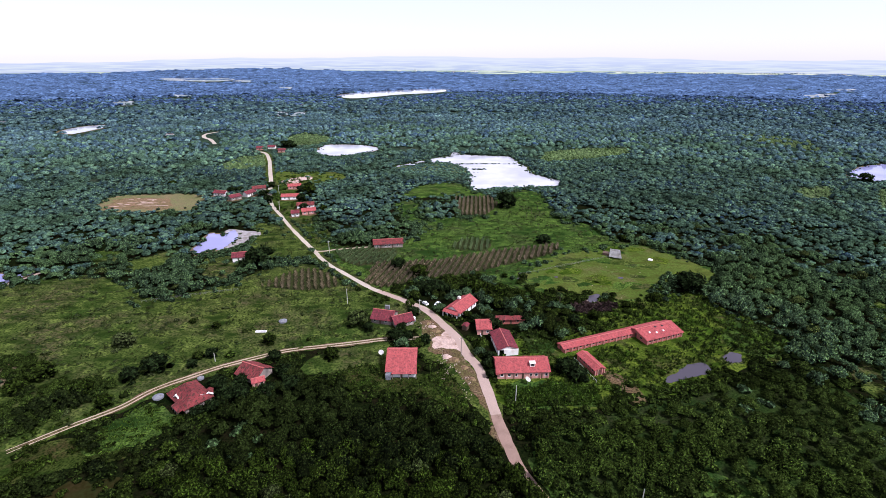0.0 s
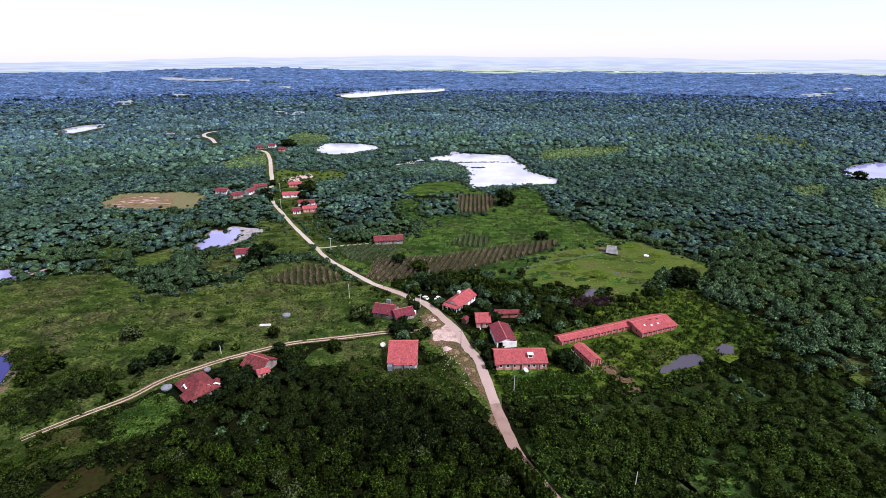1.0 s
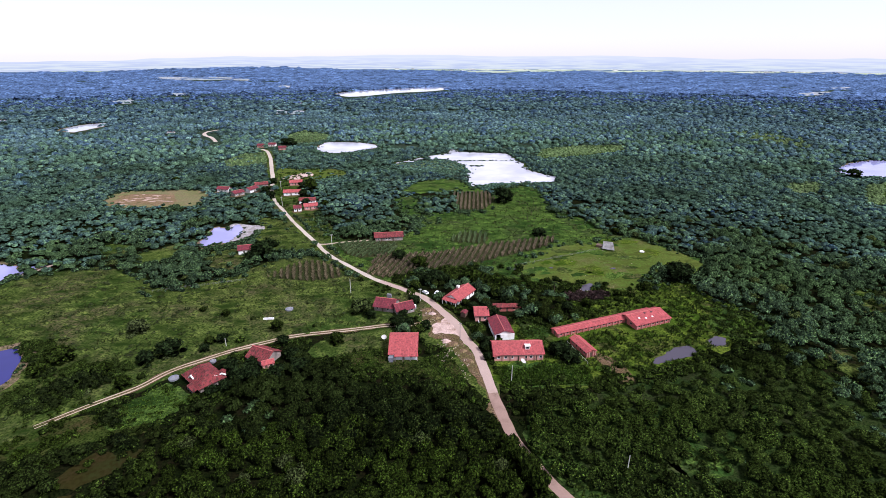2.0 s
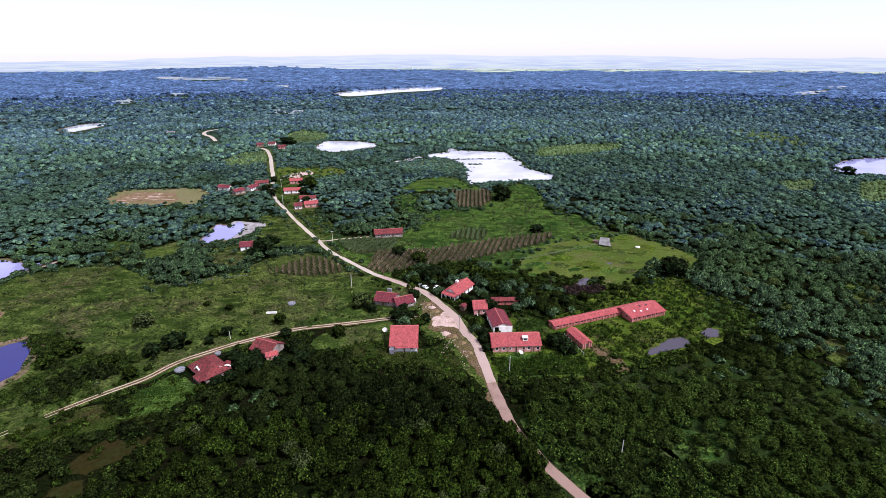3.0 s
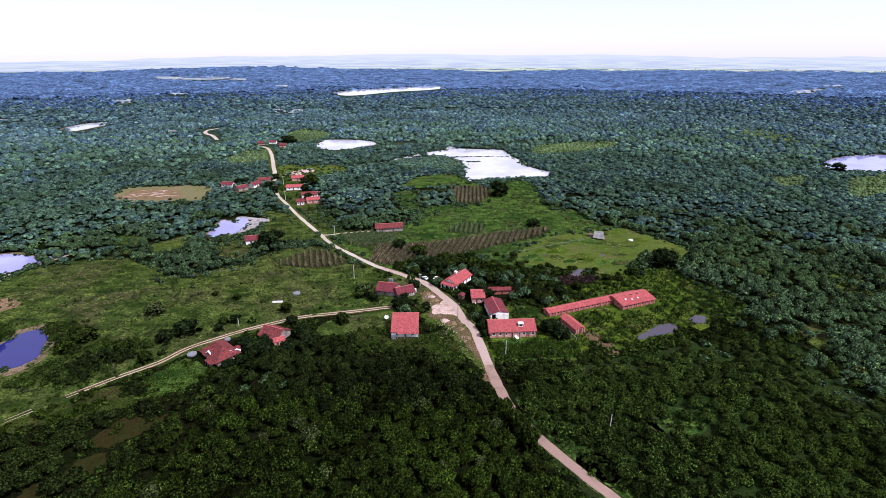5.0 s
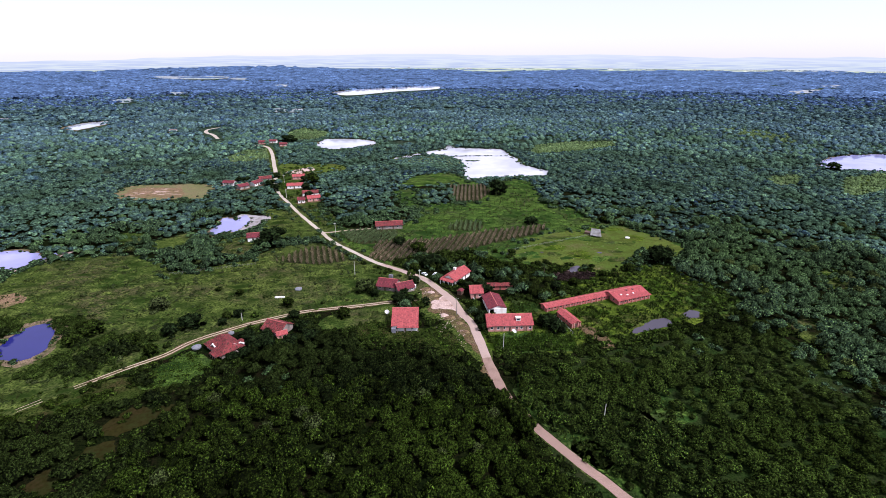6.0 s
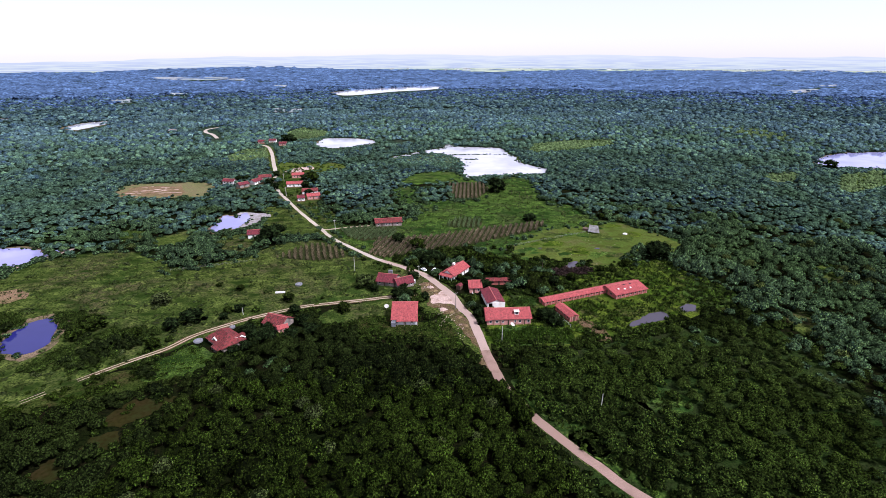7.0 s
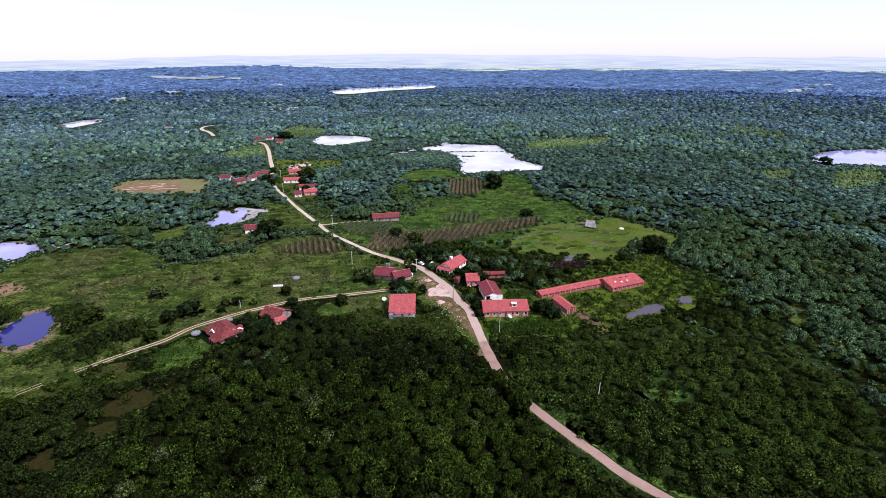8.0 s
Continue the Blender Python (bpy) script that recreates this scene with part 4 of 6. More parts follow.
def run_of_wall(holder, m, length, height, mat, openings, thick=0.22, gable=None):
    """A wall along local x with real openings, its windows and doors. gable: where along it and how high the roof peaks."""
    bm = bmesh.new()
    x = 0.0
    for x0, x1, z0, z1, kind in openings:
        if x0 > x:
            box(bm, x, 0, 0, x0, thick, height)
        if z0 > 0:
            box(bm, x0, 0, 0, x1, thick, z0)
        box(bm, x0, 0, z1, x1, thick, height)
        x = x1
    box(bm, x, 0, 0, length, thick, height)
    if gable:
        at, top = gable
        lo = [bm.verts.new((px, py, pz)) for py in (0, thick) for px, pz in ((0, height), (length, height), (at, top))]
        for f in ((0, 1, 2), (5, 4, 3), (0, 2, 5, 3), (2, 1, 4, 5), (1, 0, 3, 4)):
            bm.faces.new([lo[i] for i in f])
    w = part("wall", bm, mat, holder)
    w.matrix_basis = m
    for x0, x1, z0, z1, kind in openings:
        if kind == "open":
            continue
        if kind == "door":
            bm = boxed(x0 + 0.04, 0.06, 0.02, x1 - 0.04, 0.12, z1 - 0.03)
            box(bm, x0 + 0.14, 0.045, 0.2, x1 - 0.14, 0.06, z1 * 0.48)
            box(bm, x0 + 0.14, 0.045, z1 * 0.54, x1 - 0.14, 0.06, z1 - 0.2)
            part("door", bm, WOOD, holder, "dark wooden door").matrix_basis = m
        else:
            bm = bmesh.new()
            box(bm, x0 - 0.05, -0.03, z0 - 0.05, x1 + 0.05, 0.10, z0 + 0.04)
            box(bm, x0 - 0.05, -0.03, z1 - 0.04, x1 + 0.05, 0.10, z1 + 0.05)
            box(bm, x0 - 0.05, -0.03, z0 + 0.04, x0 + 0.04, 0.10, z1 - 0.04)
            box(bm, x1 - 0.04, -0.03, z0 + 0.04, x1 + 0.05, 0.10, z1 - 0.04)
            win = part("window", bm, PINK if mat is BRICK else WHITE, holder)
            win.matrix_basis = m
            part("pane", boxed(x0 + 0.04, 0.05, z0 + 0.04, x1 - 0.04, 0.07, z1 - 0.04), GLASS, win)


def roof_plane(holder, m, a, b, c, d, mat, thick=0.14, sag=0.05, seed=0.0, name="roof_slope"):
    """A tiled slope between four corners (a, b along the eave, c above b, d above a), a little uneven."""
    a, b, c, d = (Vector(p) for p in (a, b, c, d))
    nx, ny = max(2, int((b - a).length / 1.2)), max(2, int((d - a).length / 1.2))
    up = (b - a).cross(d - a).normalized()
    bm = bmesh.new()
    rows = []
    for low in (0, 1):
        g = []
        for j in range(ny + 1):
            r = []
            for i in range(nx + 1):
                u, v = i / nx, j / ny
                p = a.lerp(b, u).lerp(d.lerp(c, u), v)
                s = sag * (float(wobble(np.array(p.x), np.array(p.y), 4.5, seed)) - 0.8 * math.sin(math.pi * u) * math.sin(math.pi * v))
                r.append(bm.verts.new(p + up * (s - low * thick)))
            g.append(r)
        rows.append(g)
    top, bot = rows
    for j in range(ny):
        for i in range(nx):
            bm.faces.new((top[j][i], top[j][i + 1], top[j + 1][i + 1], top[j + 1][i]))
            bm.faces.new((bot[j][i], bot[j + 1][i], bot[j + 1][i + 1], bot[j][i + 1]))
    edge = [(0, i) for i in range(nx)] + [(j, nx) for j in range(ny)] + [(ny, i) for i in range(nx, 0, -1)] + [(j, 0) for j in range(ny, 0, -1)]
    for (j0, i0), (j1, i1) in zip(edge, edge[1:] + edge[:1]):
        bm.faces.new((top[j0][i0], bot[j0][i0], bot[j1][i1], top[j1][i1]))
    ob = part(name, bm, mat, holder)
    ob.matrix_basis = m
    return ob


def block(holder, x, y, rz, w, d, eave, ridge, wall, roof, sides=None, over=0.5, ry=0.0, back=None, sag=0.06, cap=True):
    """A gabled block with its ridge along local x, front at -y. sides: openings of the walls s, e, n, w."""
    sides = sides or {}
    back = eave if back is None else back
    m = pose(x, y, 0, 0, 0, rz)
    t = 0.22
    run_of_wall(holder, m @ pose(-w / 2, -d / 2, 0), w, eave, wall, sides.get("s", ()))
    run_of_wall(holder, m @ pose(w / 2, d / 2, 0, 0, 0, 180), w, back, wall, sides.get("n", ()))
    low = min(eave, back)
    run_of_wall(holder, m @ pose(w / 2, -d / 2 + t, 0, 0, 0, 90), d - 2 * t, low, wall, sides.get("e", ()), gable=(d / 2 + ry - t, ridge - 0.12))
    run_of_wall(holder, m @ pose(-w / 2, d / 2 - t, 0, 0, 0, -90), d - 2 * t, low, wall, sides.get("w", ()), gable=(d / 2 - ry - t, ridge - 0.12))
    gf = (ridge - eave) / (d / 2 + ry)
    gb = (ridge - back) / (d / 2 - ry)
    x0, x1 = -w / 2 - over, w / 2 + over
    f0, b0 = -d / 2 - over, d / 2 + over
    h = 0.12
    roof_plane(holder, m, (x0, f0, eave - gf * over + h), (x1, f0, eave - gf * over + h), (x1, ry, ridge + h), (x0, ry, ridge + h), roof, sag=sag, seed=x)
    roof_plane(holder, m, (x1, b0, back - gb * over + h), (x0, b0, back - gb * over + h), (x0, ry, ridge + h), (x1, ry, ridge + h), roof, sag=sag, seed=y)
    if cap:
        bm = bmesh.new()
        k = int((x1 - x0) / 0.8)
        for i in range(k):
            p = x0 + (x1 - x0) * i / k
            q = p + (x1 - x0) / k + 0.04
            v = [bm.verts.new((px, ry + s, ridge + h + z)) for px in (p, q) for s, z in ((-0.2, -0.02), (0, 0.11), (0.2, -0.02))]
            for f in ((0, 1, 4, 3), (1, 2, 5, 4), (0, 2, 1), (3, 4, 5), (0, 3, 5, 2)):
                bm.faces.new([v[j] for j in f])
        part("ridge_cap", bm, RIDGE, holder, "row of paler ridge tiles").matrix_basis = m
    return m


def house(x, y, rz, w, d, eave, ridge, wall, roof, label, sides=None, name="house", category="house", group="", **more):
    e = thing(name, x, y, rz, label, category, group)
    block(e, 0, 0, 0, w, d, eave, ridge, wall, roof, sides, **more)
    KEEP.append((x, y, math.hypot(w, d) / 2 * 0.85 + 1.5))
    return e


def opened(length, doors, windows, h=2.1, sill=1.0):
    """Doors and windows centred at those places along a wall, in order."""
    o = [(p - 0.45, p + 0.45, 0.0, h, "door") for p in doors] + [(p - 0.5, p + 0.5, sill, h, "window") for p in windows]
    return sorted(o)


def post_row(holder, m, xs, y, h, mat=WHITE, r=0.11):
    for px in xs:
        part("post", boxed(px - r, y - r, 0, px + r, y + r, h), mat, holder).matrix_basis = m


# wide farmhouse with one long front slope
e = house(-14.9, 153.6, 0.5, 10.2, 12.0, 2.7, 5.9, WHITE, ROOF, "square house with a wide red clay tile roof", {"s": opened(10.2, [5.2], [2.0, 8.2])}, ry=3.4, back=4.6, over=0.5)
roof_plane(e, pose(0, 0, 0), (-3.2, -7.3, 2.35), (5.7, -7.3, 2.35), (5.7, -6.3, 2.62), (-3.2, -6.3, 2.62), ROOF, name="porch_roof")
post_row(e, pose(0, 0, 0), (-2.9, 0.0, 2.7, 5.4), -7.0, 2.3, DINGY)
part("water_tank", boxed(-5.4, -7.6, 0, -3.6, -6.2, 2.0), CONCRETE, e, "pale concrete water tank")

# schoolhouse-like long salmon house
e = house(28.4, 151.8, 2.0, 18.4, 9.6, 2.9, 5.1, PINK, ROOF, "long salmon house with a red clay tile roof", {"s": opened(18.4, [9.2, 15.6], [1.6, 4.2, 6.6, 12.0, 13.8, 17.4])}, ry=0.6)
roof_plane(e, pose(0, 0, 0), (-9.9, -5.6, 2.45), (-7.4, -5.6, 2.75), (-7.4, 1.2, 5.42), (-9.9, 1.2, 5.0), ROOF, name="hip_roof")
bm = boxed(2.6, -3.0, 3.4, 4.4, -1.6, 5.0)
box(bm, 2.4, -3.2, 5.0, 4.6, -1.4, 5.15)
part("dormer", bm, WHITE, e, "small white dormer on the roof")
# dark plate on the solid dormer stands for its shaded opening
part("dormer_dark_panel", boxed(2.9, -3.03, 4.0, 4.1, -2.99, 4.8), GLASS, e)
post_row(e, pose(0, 0, 0), (-6.0, -3.0, 0.2, 3.1, 6.1, 8.8), -5.1, 2.6, PINK)

# white-gabled house behind it
e = house(24.0, 168.4, 98.0, 13.0, 7.6, 2.7, 4.0, WHITE, ROOF_OLD, "narrow house with a white gable and red roof", {"w": [(0.3, 2.0, 0, 2.3, "open"), (3.0, 3.9, 1.0, 2.0, "window"), (5.4, 6.2, 0, 2.1, "door")], "n": opened(13, [4], [2, 8, 11])}, over=0.4)
part("wall", boxed(-7.1, -4.0, 0, -6.9, 1.6, 2.7), WHITE, e, "bright white front wall")

e = house(16.9, 180.6, 2.0, 5.6, 8.0, 2.8, 4.4, PINK, ROOF, "small pink-walled house with a red roof", {"s": opened(5.6, [2.0], [4.2])}, ry=1.0)
e = house(27.5, 187.0, 2.0, 15.0, 3.4, 2.3, 2.9, BRICK, ROOF_RUIN, "long low shed with a dark brown-red roof", {"s": opened(15, [3, 9], [6, 12])}, name="shed", category="shed", cap=False)

e = house(9.6, 181.4, 62.0, 2.6, 2.2, 2.0, 2.5, WOOD, ROOF_OLD, "small brown wooden hut beside the dirt road", name="hut", category="hut", over=0.25, cap=False)

# white veranda house set at an angle to the road
e = house(8.3, 198.2, 56.0, 14.0, 7.4, 2.9, 4.9, WHITE, ROOF, "white veranda house with a long red tile roof", {"s": opened(14, [4.0, 10.0], [1.6, 6.6, 12.4]), "w": [(0.6, 2.2, 0, 2.2, "open"), (2.7, 4.3, 0, 2.2, "open"), (4.8, 6.3, 0, 2.2, "open")]}, over=0.7)
roof_plane(e, pose(0, 0, 0), (-9.6, -3.9, 2.4), (-9.6, 3.9, 2.4), (-7.2, 3.9, 3.1), (-7.2, -3.9, 3.1), ROOF_SIDE, name="porch_roof")
for py in (-3.6, -1.2, 1.2, 3.6):
    part("post", boxed(-9.4, py - 0.12, 0, -9.16, py + 0.12, 2.4), WHITE, e)
part("wall", boxed(1.8, 2.0, 3.8, 3.2, 3.2, 4.9), WHITE, e, "raised white water-tank wall at the ridge")

# dark weathered house with two roofs
e = house(-25.2, 189.4, -14.0, 9.0, 8.6, 2.3, 4.6, DINGY, ROOF_OLD, "old house with two dark weathered tile roofs", {"s": opened(9, [4.0], [1.6, 6.6])})
block(e, 8.2, -1.2, 40.0, 8.2, 6.6, 2.2, 4.2, DINGY, ROOF_OLD, {"s": opened(8.2, [2.2], [5.0, 7.0])})
part("wall", boxed(-1.0, 3.2, 3.2, 1.0, 4.2, 4.9), CONCRETE, e, "grey tank wall at the rear")

# big old farmhouse on the track, roof broken over pale gables
e = thing("house", -83.7, 135.4, -41.0, "large old farmhouse with a sagging brown-red roof", "house")
KEEP.append((-83.7, 135.4, 9.0))
run_of_wall(e, pose(-6, -4.2, 0), 12, 2.1, DINGY, opened(12, [3, 9], [1.4, 6, 10.8], 1.9, 0.9))
run_of_wall(e, pose(6, 4.2, 0, 0, 0, 180), 12, 2.1, DINGY, opened(12, [6], [2, 10], 1.9, 0.9))
run_of_wall(e, pose(6, -3.98, 0, 0, 0, 90), 7.96, 2.1, DINGY, opened(8, [], [2, 6], 1.9, 0.9))
run_of_wall(e, pose(-6, 3.98, 0, 0, 0, -90), 7.96, 2.1, DINGY, opened(8, [], [2, 6], 1.9, 0.9))
zero = pose(0, 0, 0)
roof_plane(e, zero, (-6.8, -5.0, 1.9), (6.8, -5.0, 1.9), (3.0, 0, 5.1), (-3.0, 0, 5.1), ROOF_RUIN, sag=0.14)
roof_plane(e, zero, (6.8, 5.0, 1.9), (-6.8, 5.0, 1.9), (-3.0, 0, 5.1), (3.0, 0, 5.1), ROOF_RUIN, sag=0.14, seed=2.0)
roof_plane(e, zero, (6.8, -5.0, 1.9), (6.8, 5.0, 1.9), (3.0, 0.05, 5.1), (3.0, -0.05, 5.1), ROOF_RUIN_SIDE, sag=0.1)
roof_plane(e, zero, (-6.8, 5.0, 1.9), (-6.8, -5.0, 1.9), (-3.0, -0.05, 5.1), (-3.0, 0.05, 5.1), ROOF_RUIN_SIDE, sag=0.1)
for gx, gy, gw, rise, turn in ((-0.8, -3.9, 2.6, 1.2, 14), (4.6, 1.6, 3.6, 0.9, 62), (5.4, 3.9, 2.4, 0.7, 62)):
    bm = bmesh.new()
    v = [bm.verts.new(p) for y0 in (0, 0.25) for p in ((-gw / 2, y0, 1.9), (gw / 2, y0, 1.9), (gw / 2, y0, 2.5), (0.0, y0, 2.5 + rise), (-gw / 2, y0, 2.5))]
    for f in ((0, 1, 2, 3, 4), (9, 8, 7, 6, 5), (0, 4, 9, 5), (4, 3, 8, 9), (3, 2, 7, 8), (2, 1, 6, 7), (1, 0, 5, 6)):
        bm.faces.new([v[i] for i in f])
    bmesh.ops.recalc_face_normals(bm, faces=bm.faces)
    mm = pose(gx, gy, 0, 0, 0, turn)
    part("gable", bm, DINGY, e, "stained gable broken through the roof").matrix_basis = mm
    # dark plate laid on the gable for the gloom of an opening
    part("gable_dark_panel", boxed(-0.28 * gw, -0.03, 1.95, 0.28 * gw, -0.005, 2.6), GLASS, e).matrix_basis = mm
    for side in (-1, 1):  # whitewashed coping up both slopes
        slant = math.hypot(gw / 2, rise)
        bm = boxed(-0.1, -0.16, -0.12, slant + 0.05, 0.3, 0.16)
        part("coping", bm, WHITE, e, "whitewashed gable coping").matrix_basis = mm @ pose(side * gw / 2, 0, 2.55) @ Matrix.Rotation(0 if side < 0 else math.pi, 4, "Z") @ Matrix.Rotation(-math.atan2(rise, gw / 2), 4, "Y")
    for side in (-1, 1):
        a, b, c, d = (side * gw / 2, 0.3, 2.4), (side * gw / 2, 3.2, 2.4), (0, 3.2, 2.45 + rise), (0, 0.3, 2.45 + rise)
        roof_plane(e, mm, *((a, b, c, d) if side < 0 else (b, a, d, c)), ROOF_RUIN_SIDE, name="dormer_roof")
roof_plane(e, zero, (0.6, -6.4, 1.55), (6.0, -6.4, 1.55), (6.0, -4.7, 2.0), (0.6, -4.7, 2.0), ROOF_RUIN, sag=0.12, name="porch_roof")
post_row(e, zero, (0.9, 2.6, 4.2, 5.7), -6.2, 1.55, DINGY)

e = house(-67.2, 148.6, -24.0, 9.0, 8.0, 2.3, 4.5, DINGY, ROOF_RUIN, "dark-roofed house half hidden by trees", {"s": opened(9, [4], [2, 7])}, sag=0.12)
block(e, 5.2, -3.6, 50.0, 4.0, 3.0, 2.2, 3.1, PINK, ROOF, {"s": opened(4.0, [1.2], [3.0])}, over=0.3)

# long red barn with its hall
e = thing("barn", 45.9, 165.2, 21.0, "long narrow red barn with a wide hall", "barn")
block(e, 24.5, 0, 0, 49.0, 4.4, 1.9, 2.7, BRICK, ROOF, {"s": [(1.2 + 3 * k, 2.2 + 3 * k, 0.8, 1.6, "window") for k in range(11)], "w": [(1.4, 2.5, 0, 1.85, "door")]}, over=0.4)
block(e, 43.0, -4.4, 0, 18.0, 9.2, 2.2, 3.6, BRICK, ROOF, {"s": [(1.0 + 2.4 * k, 2.0 + 2.4 * k, 0.9, 1.8, "window") for k in range(7)], "w": [(2.0, 3.2, 0, 2.05, "door"), (5.0, 6.2, 0.9, 1.8, "window")]}, over=0.5, ry=2.2, back=2.7)
for k in range(11):
    part("pillar", boxed(0.3 + 3 * k, -2.62, 0, 0.55 + 3 * k, -2.38, 1.75), PINK, e, "pale pillar")
for k in range(8):
    part("pillar", boxed(34.1 + 2.5 * k, -9.3, 0, 34.35 + 2.5 * k, -9.06, 2.1), PINK, e, "pale pillar")
slope_m = (3.6 - 2.2) / 6.8
for px, py, mt, nm in ((38, -5.6, WHITE, "skylight"), (41, -6.4, WHITE, "skylight"), (44.5, -6.2, WHITE, "skylight"), (42.8, -3.4, GLASS, "roof_vent"), (46.2, -3.6, GLASS, "roof_vent")):
    z = 2.32 + slope_m * (py + 9.0)
    bm = boxed(px - 0.36, py - 0.34, z - 0.1, px + 0.36, py + 0.34, z + 0.18)
    part(nm, bm, mt, e)
for k in range(14):
    KEEP.append((45.4 + 3.5 * k * 0.934, 163.6 + 3.5 * k * 0.358, 4.0))
for k in range(5):
    KEEP.append((45.4 + (34 + 4.5 * k) * 0.934 + 5 * 0.358, 163.6 + (34 + 4.5 * k) * 0.358 - 5 * 0.934, 6.0))

e = house(54.5, 154.6, 109.0, 11.0, 4.2, 2.4, 3.3, BRICK, ROOF, "small red brick shed with a tiled roof", {"w": [(1.3, 2.3, 0, 2.0, "door")], "n": opened(11, [], [2, 4.5, 7, 9.5])}, name="shed", category="shed", over=0.4)
for py in (-1.9, -0.9, 0.9, 1.9):
    part("pillar", boxed(-5.75, py - 0.15, 0, -5.5, py + 0.15, 2.4), PINK, e, "pale pillar")

house(-33.0, 279.0, 9.0, 17.0, 6.4, 2.8, 4.6, DINGY, ROOF_RUIN, "long farmhouse beside the corn field", {"s": opened(17, [4, 11], [2, 7, 9, 14])}, over=0.6)
house(-114.0, 257.0, 15.0, 7.0, 6.0, 2.8, 4.6, WHITE, ROOF_OLD, "small white house beside a large dark tree", {"s": opened(7, [3], [5.4])})
VILLAGE_HOUSES = [
    (-183, 396, -12, 12, 6, WHITE, ROOF_OLD), (-167, 384, 50, 10, 7, DINGY, ROOF_OLD), (-160, 396, 70, 12, 7, WHITE, ROOF_OLD), (-157, 412, 24, 12, 7, DINGY, ROOF_RUIN),
    (-129, 420, 12, 12, 7, PINK, ROOF), (-123, 386, 10, 15, 7, WHITE, ROOF), (-104, 361, 8, 14, 6, WHITE, ROOF_RUIN),
    (-98, 346, 20, 11, 7, PINK, ROOF), (-194, 598, 5, 10, 6, PINK, ROOF_OLD), (-226, 614, 0, 9, 6, PINK, ROOF_OLD), (-214, 622, 0, 10, 7, WHITE, ROOF_OLD), (-391, 718, 5, 11, 7, WHITE, FIBRE), (-106, 340, 14, 6, 5, WHITE, ROOF_OLD),
]
for x, y, rz, w, d, wall, roof in VILLAGE_HOUSES:
    kind = "white-walled" if wall is WHITE else "dingy" if wall is DINGY else "pink-walled"
    w, d = 0.86 * w, 0.86 * d
    house(x, y, rz, w, d, 2.7, 4.2, wall, roof, kind + (" village house with a grey roof by the woods" if roof is FIBRE else " village house with a red tile roof by the road"), {"s": opened(w, [w * 0.45], [w * 0.2, w * 0.75])}, group="village houses")
    KEEP.append((x + 1.5, y - 7.0, 6.0))
    patch("bare_earth", [(x - 0.7 * w, y - 6), (x + 0.6 * w, y - 6.5), (x + 0.75 * w, y + 4), (x - 0.6 * w, y + 5)], 0.10 + 0.0004 * (y - 340), VERGE_EARTH, "trodden earth round a village house", "earth", 1.5)


# ---- parked cars ----
def car(x, y, rz):
    e = thing("car", x, y, rz, "white hatchback parked on trodden earth", "car", "parked cars")
    side = [(-2.05, 0.35), (-2.08, 0.75), (-1.75, 0.95), (-1.1, 1.0), (-0.55, 1.42), (0.95, 1.46), (1.75, 1.0), (2.0, 0.9), (2.02, 0.35)]
    bm = bmesh.new()
    lo = [bm.verts.new((px, -0.82 + (0.12 if pz > 1.2 else 0), pz)) for px, pz in side]
    hi = [bm.verts.new((px, 0.82 - (0.12 if pz > 1.2 else 0), pz)) for px, pz in side]
    bm.faces.new(lo)
    bm.faces.new(hi[::-1])
    for k in range(len(side)):
        j = (k + 1) % len(side)
        bm.faces.new((lo[j], lo[k], hi[k], hi[j]))
    bmesh.ops.recalc_face_normals(bm, faces=bm.faces)
    part("body", bm, CARWHITE, e)
    bm = bmesh.new()
    bm.faces.new([bm.verts.new(p) for p in ((-1.12, -0.66, 1.03), (-1.12, 0.66, 1.03), (-0.62, 0.62, 1.42), (-0.62, -0.62, 1.42))])
    part("windscreen", bm, GLASS, e)
    bm = bmesh.new()
    bm.faces.new([bm.verts.new(p) for p in ((1.04, -0.62, 1.44), (1.04, 0.62, 1.44), (1.72, 0.66, 1.06), (1.72, -0.66, 1.06))])
    part("rear_window", bm, GLASS, e)
    for s in (-1, 1):
        part("side_window", boxed(-0.75, s * 0.78 - 0.03, 1.02, 1.2, s * 0.78 + 0.03, 1.36), GLASS, e)
        part("headlight", boxed(-2.09, s * 0.6 - 0.16, 0.66, -1.98, s * 0.6 + 0.16, 0.8), GLASS, e)
        for px in (-1.3, 1.3):
            bm = bmesh.new()
            tube(bm, 0, 0, -0.1, 0.1, 0.31, 0.31, 14)
            w = part("wheel", bm, TYRE, e)
            w.matrix_basis = pose(px, s * 0.78, 0.31, 90)
            bm = bmesh.new()
            tube(bm, 0, 0, -0.112, 0.112, 0.18, 0.18, 10)
            part("rim", bm, STEEL, w)
    e.scale = (0.88, 0.88, 0.88)
    KEEP.append((x, y, 4.5))
    return e


car(-8.0, 203.5, -52)
car(-2.4, 203.0, 58)


# ---- poles, cisterns, fences and other small things ----
def pole(x, y, h, mat, label, arm=True):
    e = thing("utility_pole", x, y, 20, label, "pole")
    bm = bmesh.new()
    tube(bm, 0, 0, 0, h, 0.16, 0.10)
    part("pole", bm, mat, e)
    if arm:
        part("crossarm", boxed(-0.8, -0.06, h - 0.7, 0.8, 0.06, h - 0.55), mat, e)
        for px in (-0.7, 0.0, 0.7):
            bm = bmesh.new()
            tube(bm, px, 0, h - 0.55, h - 0.35, 0.05, 0.03, 6)
            part("insulator", bm, WHITE, e)


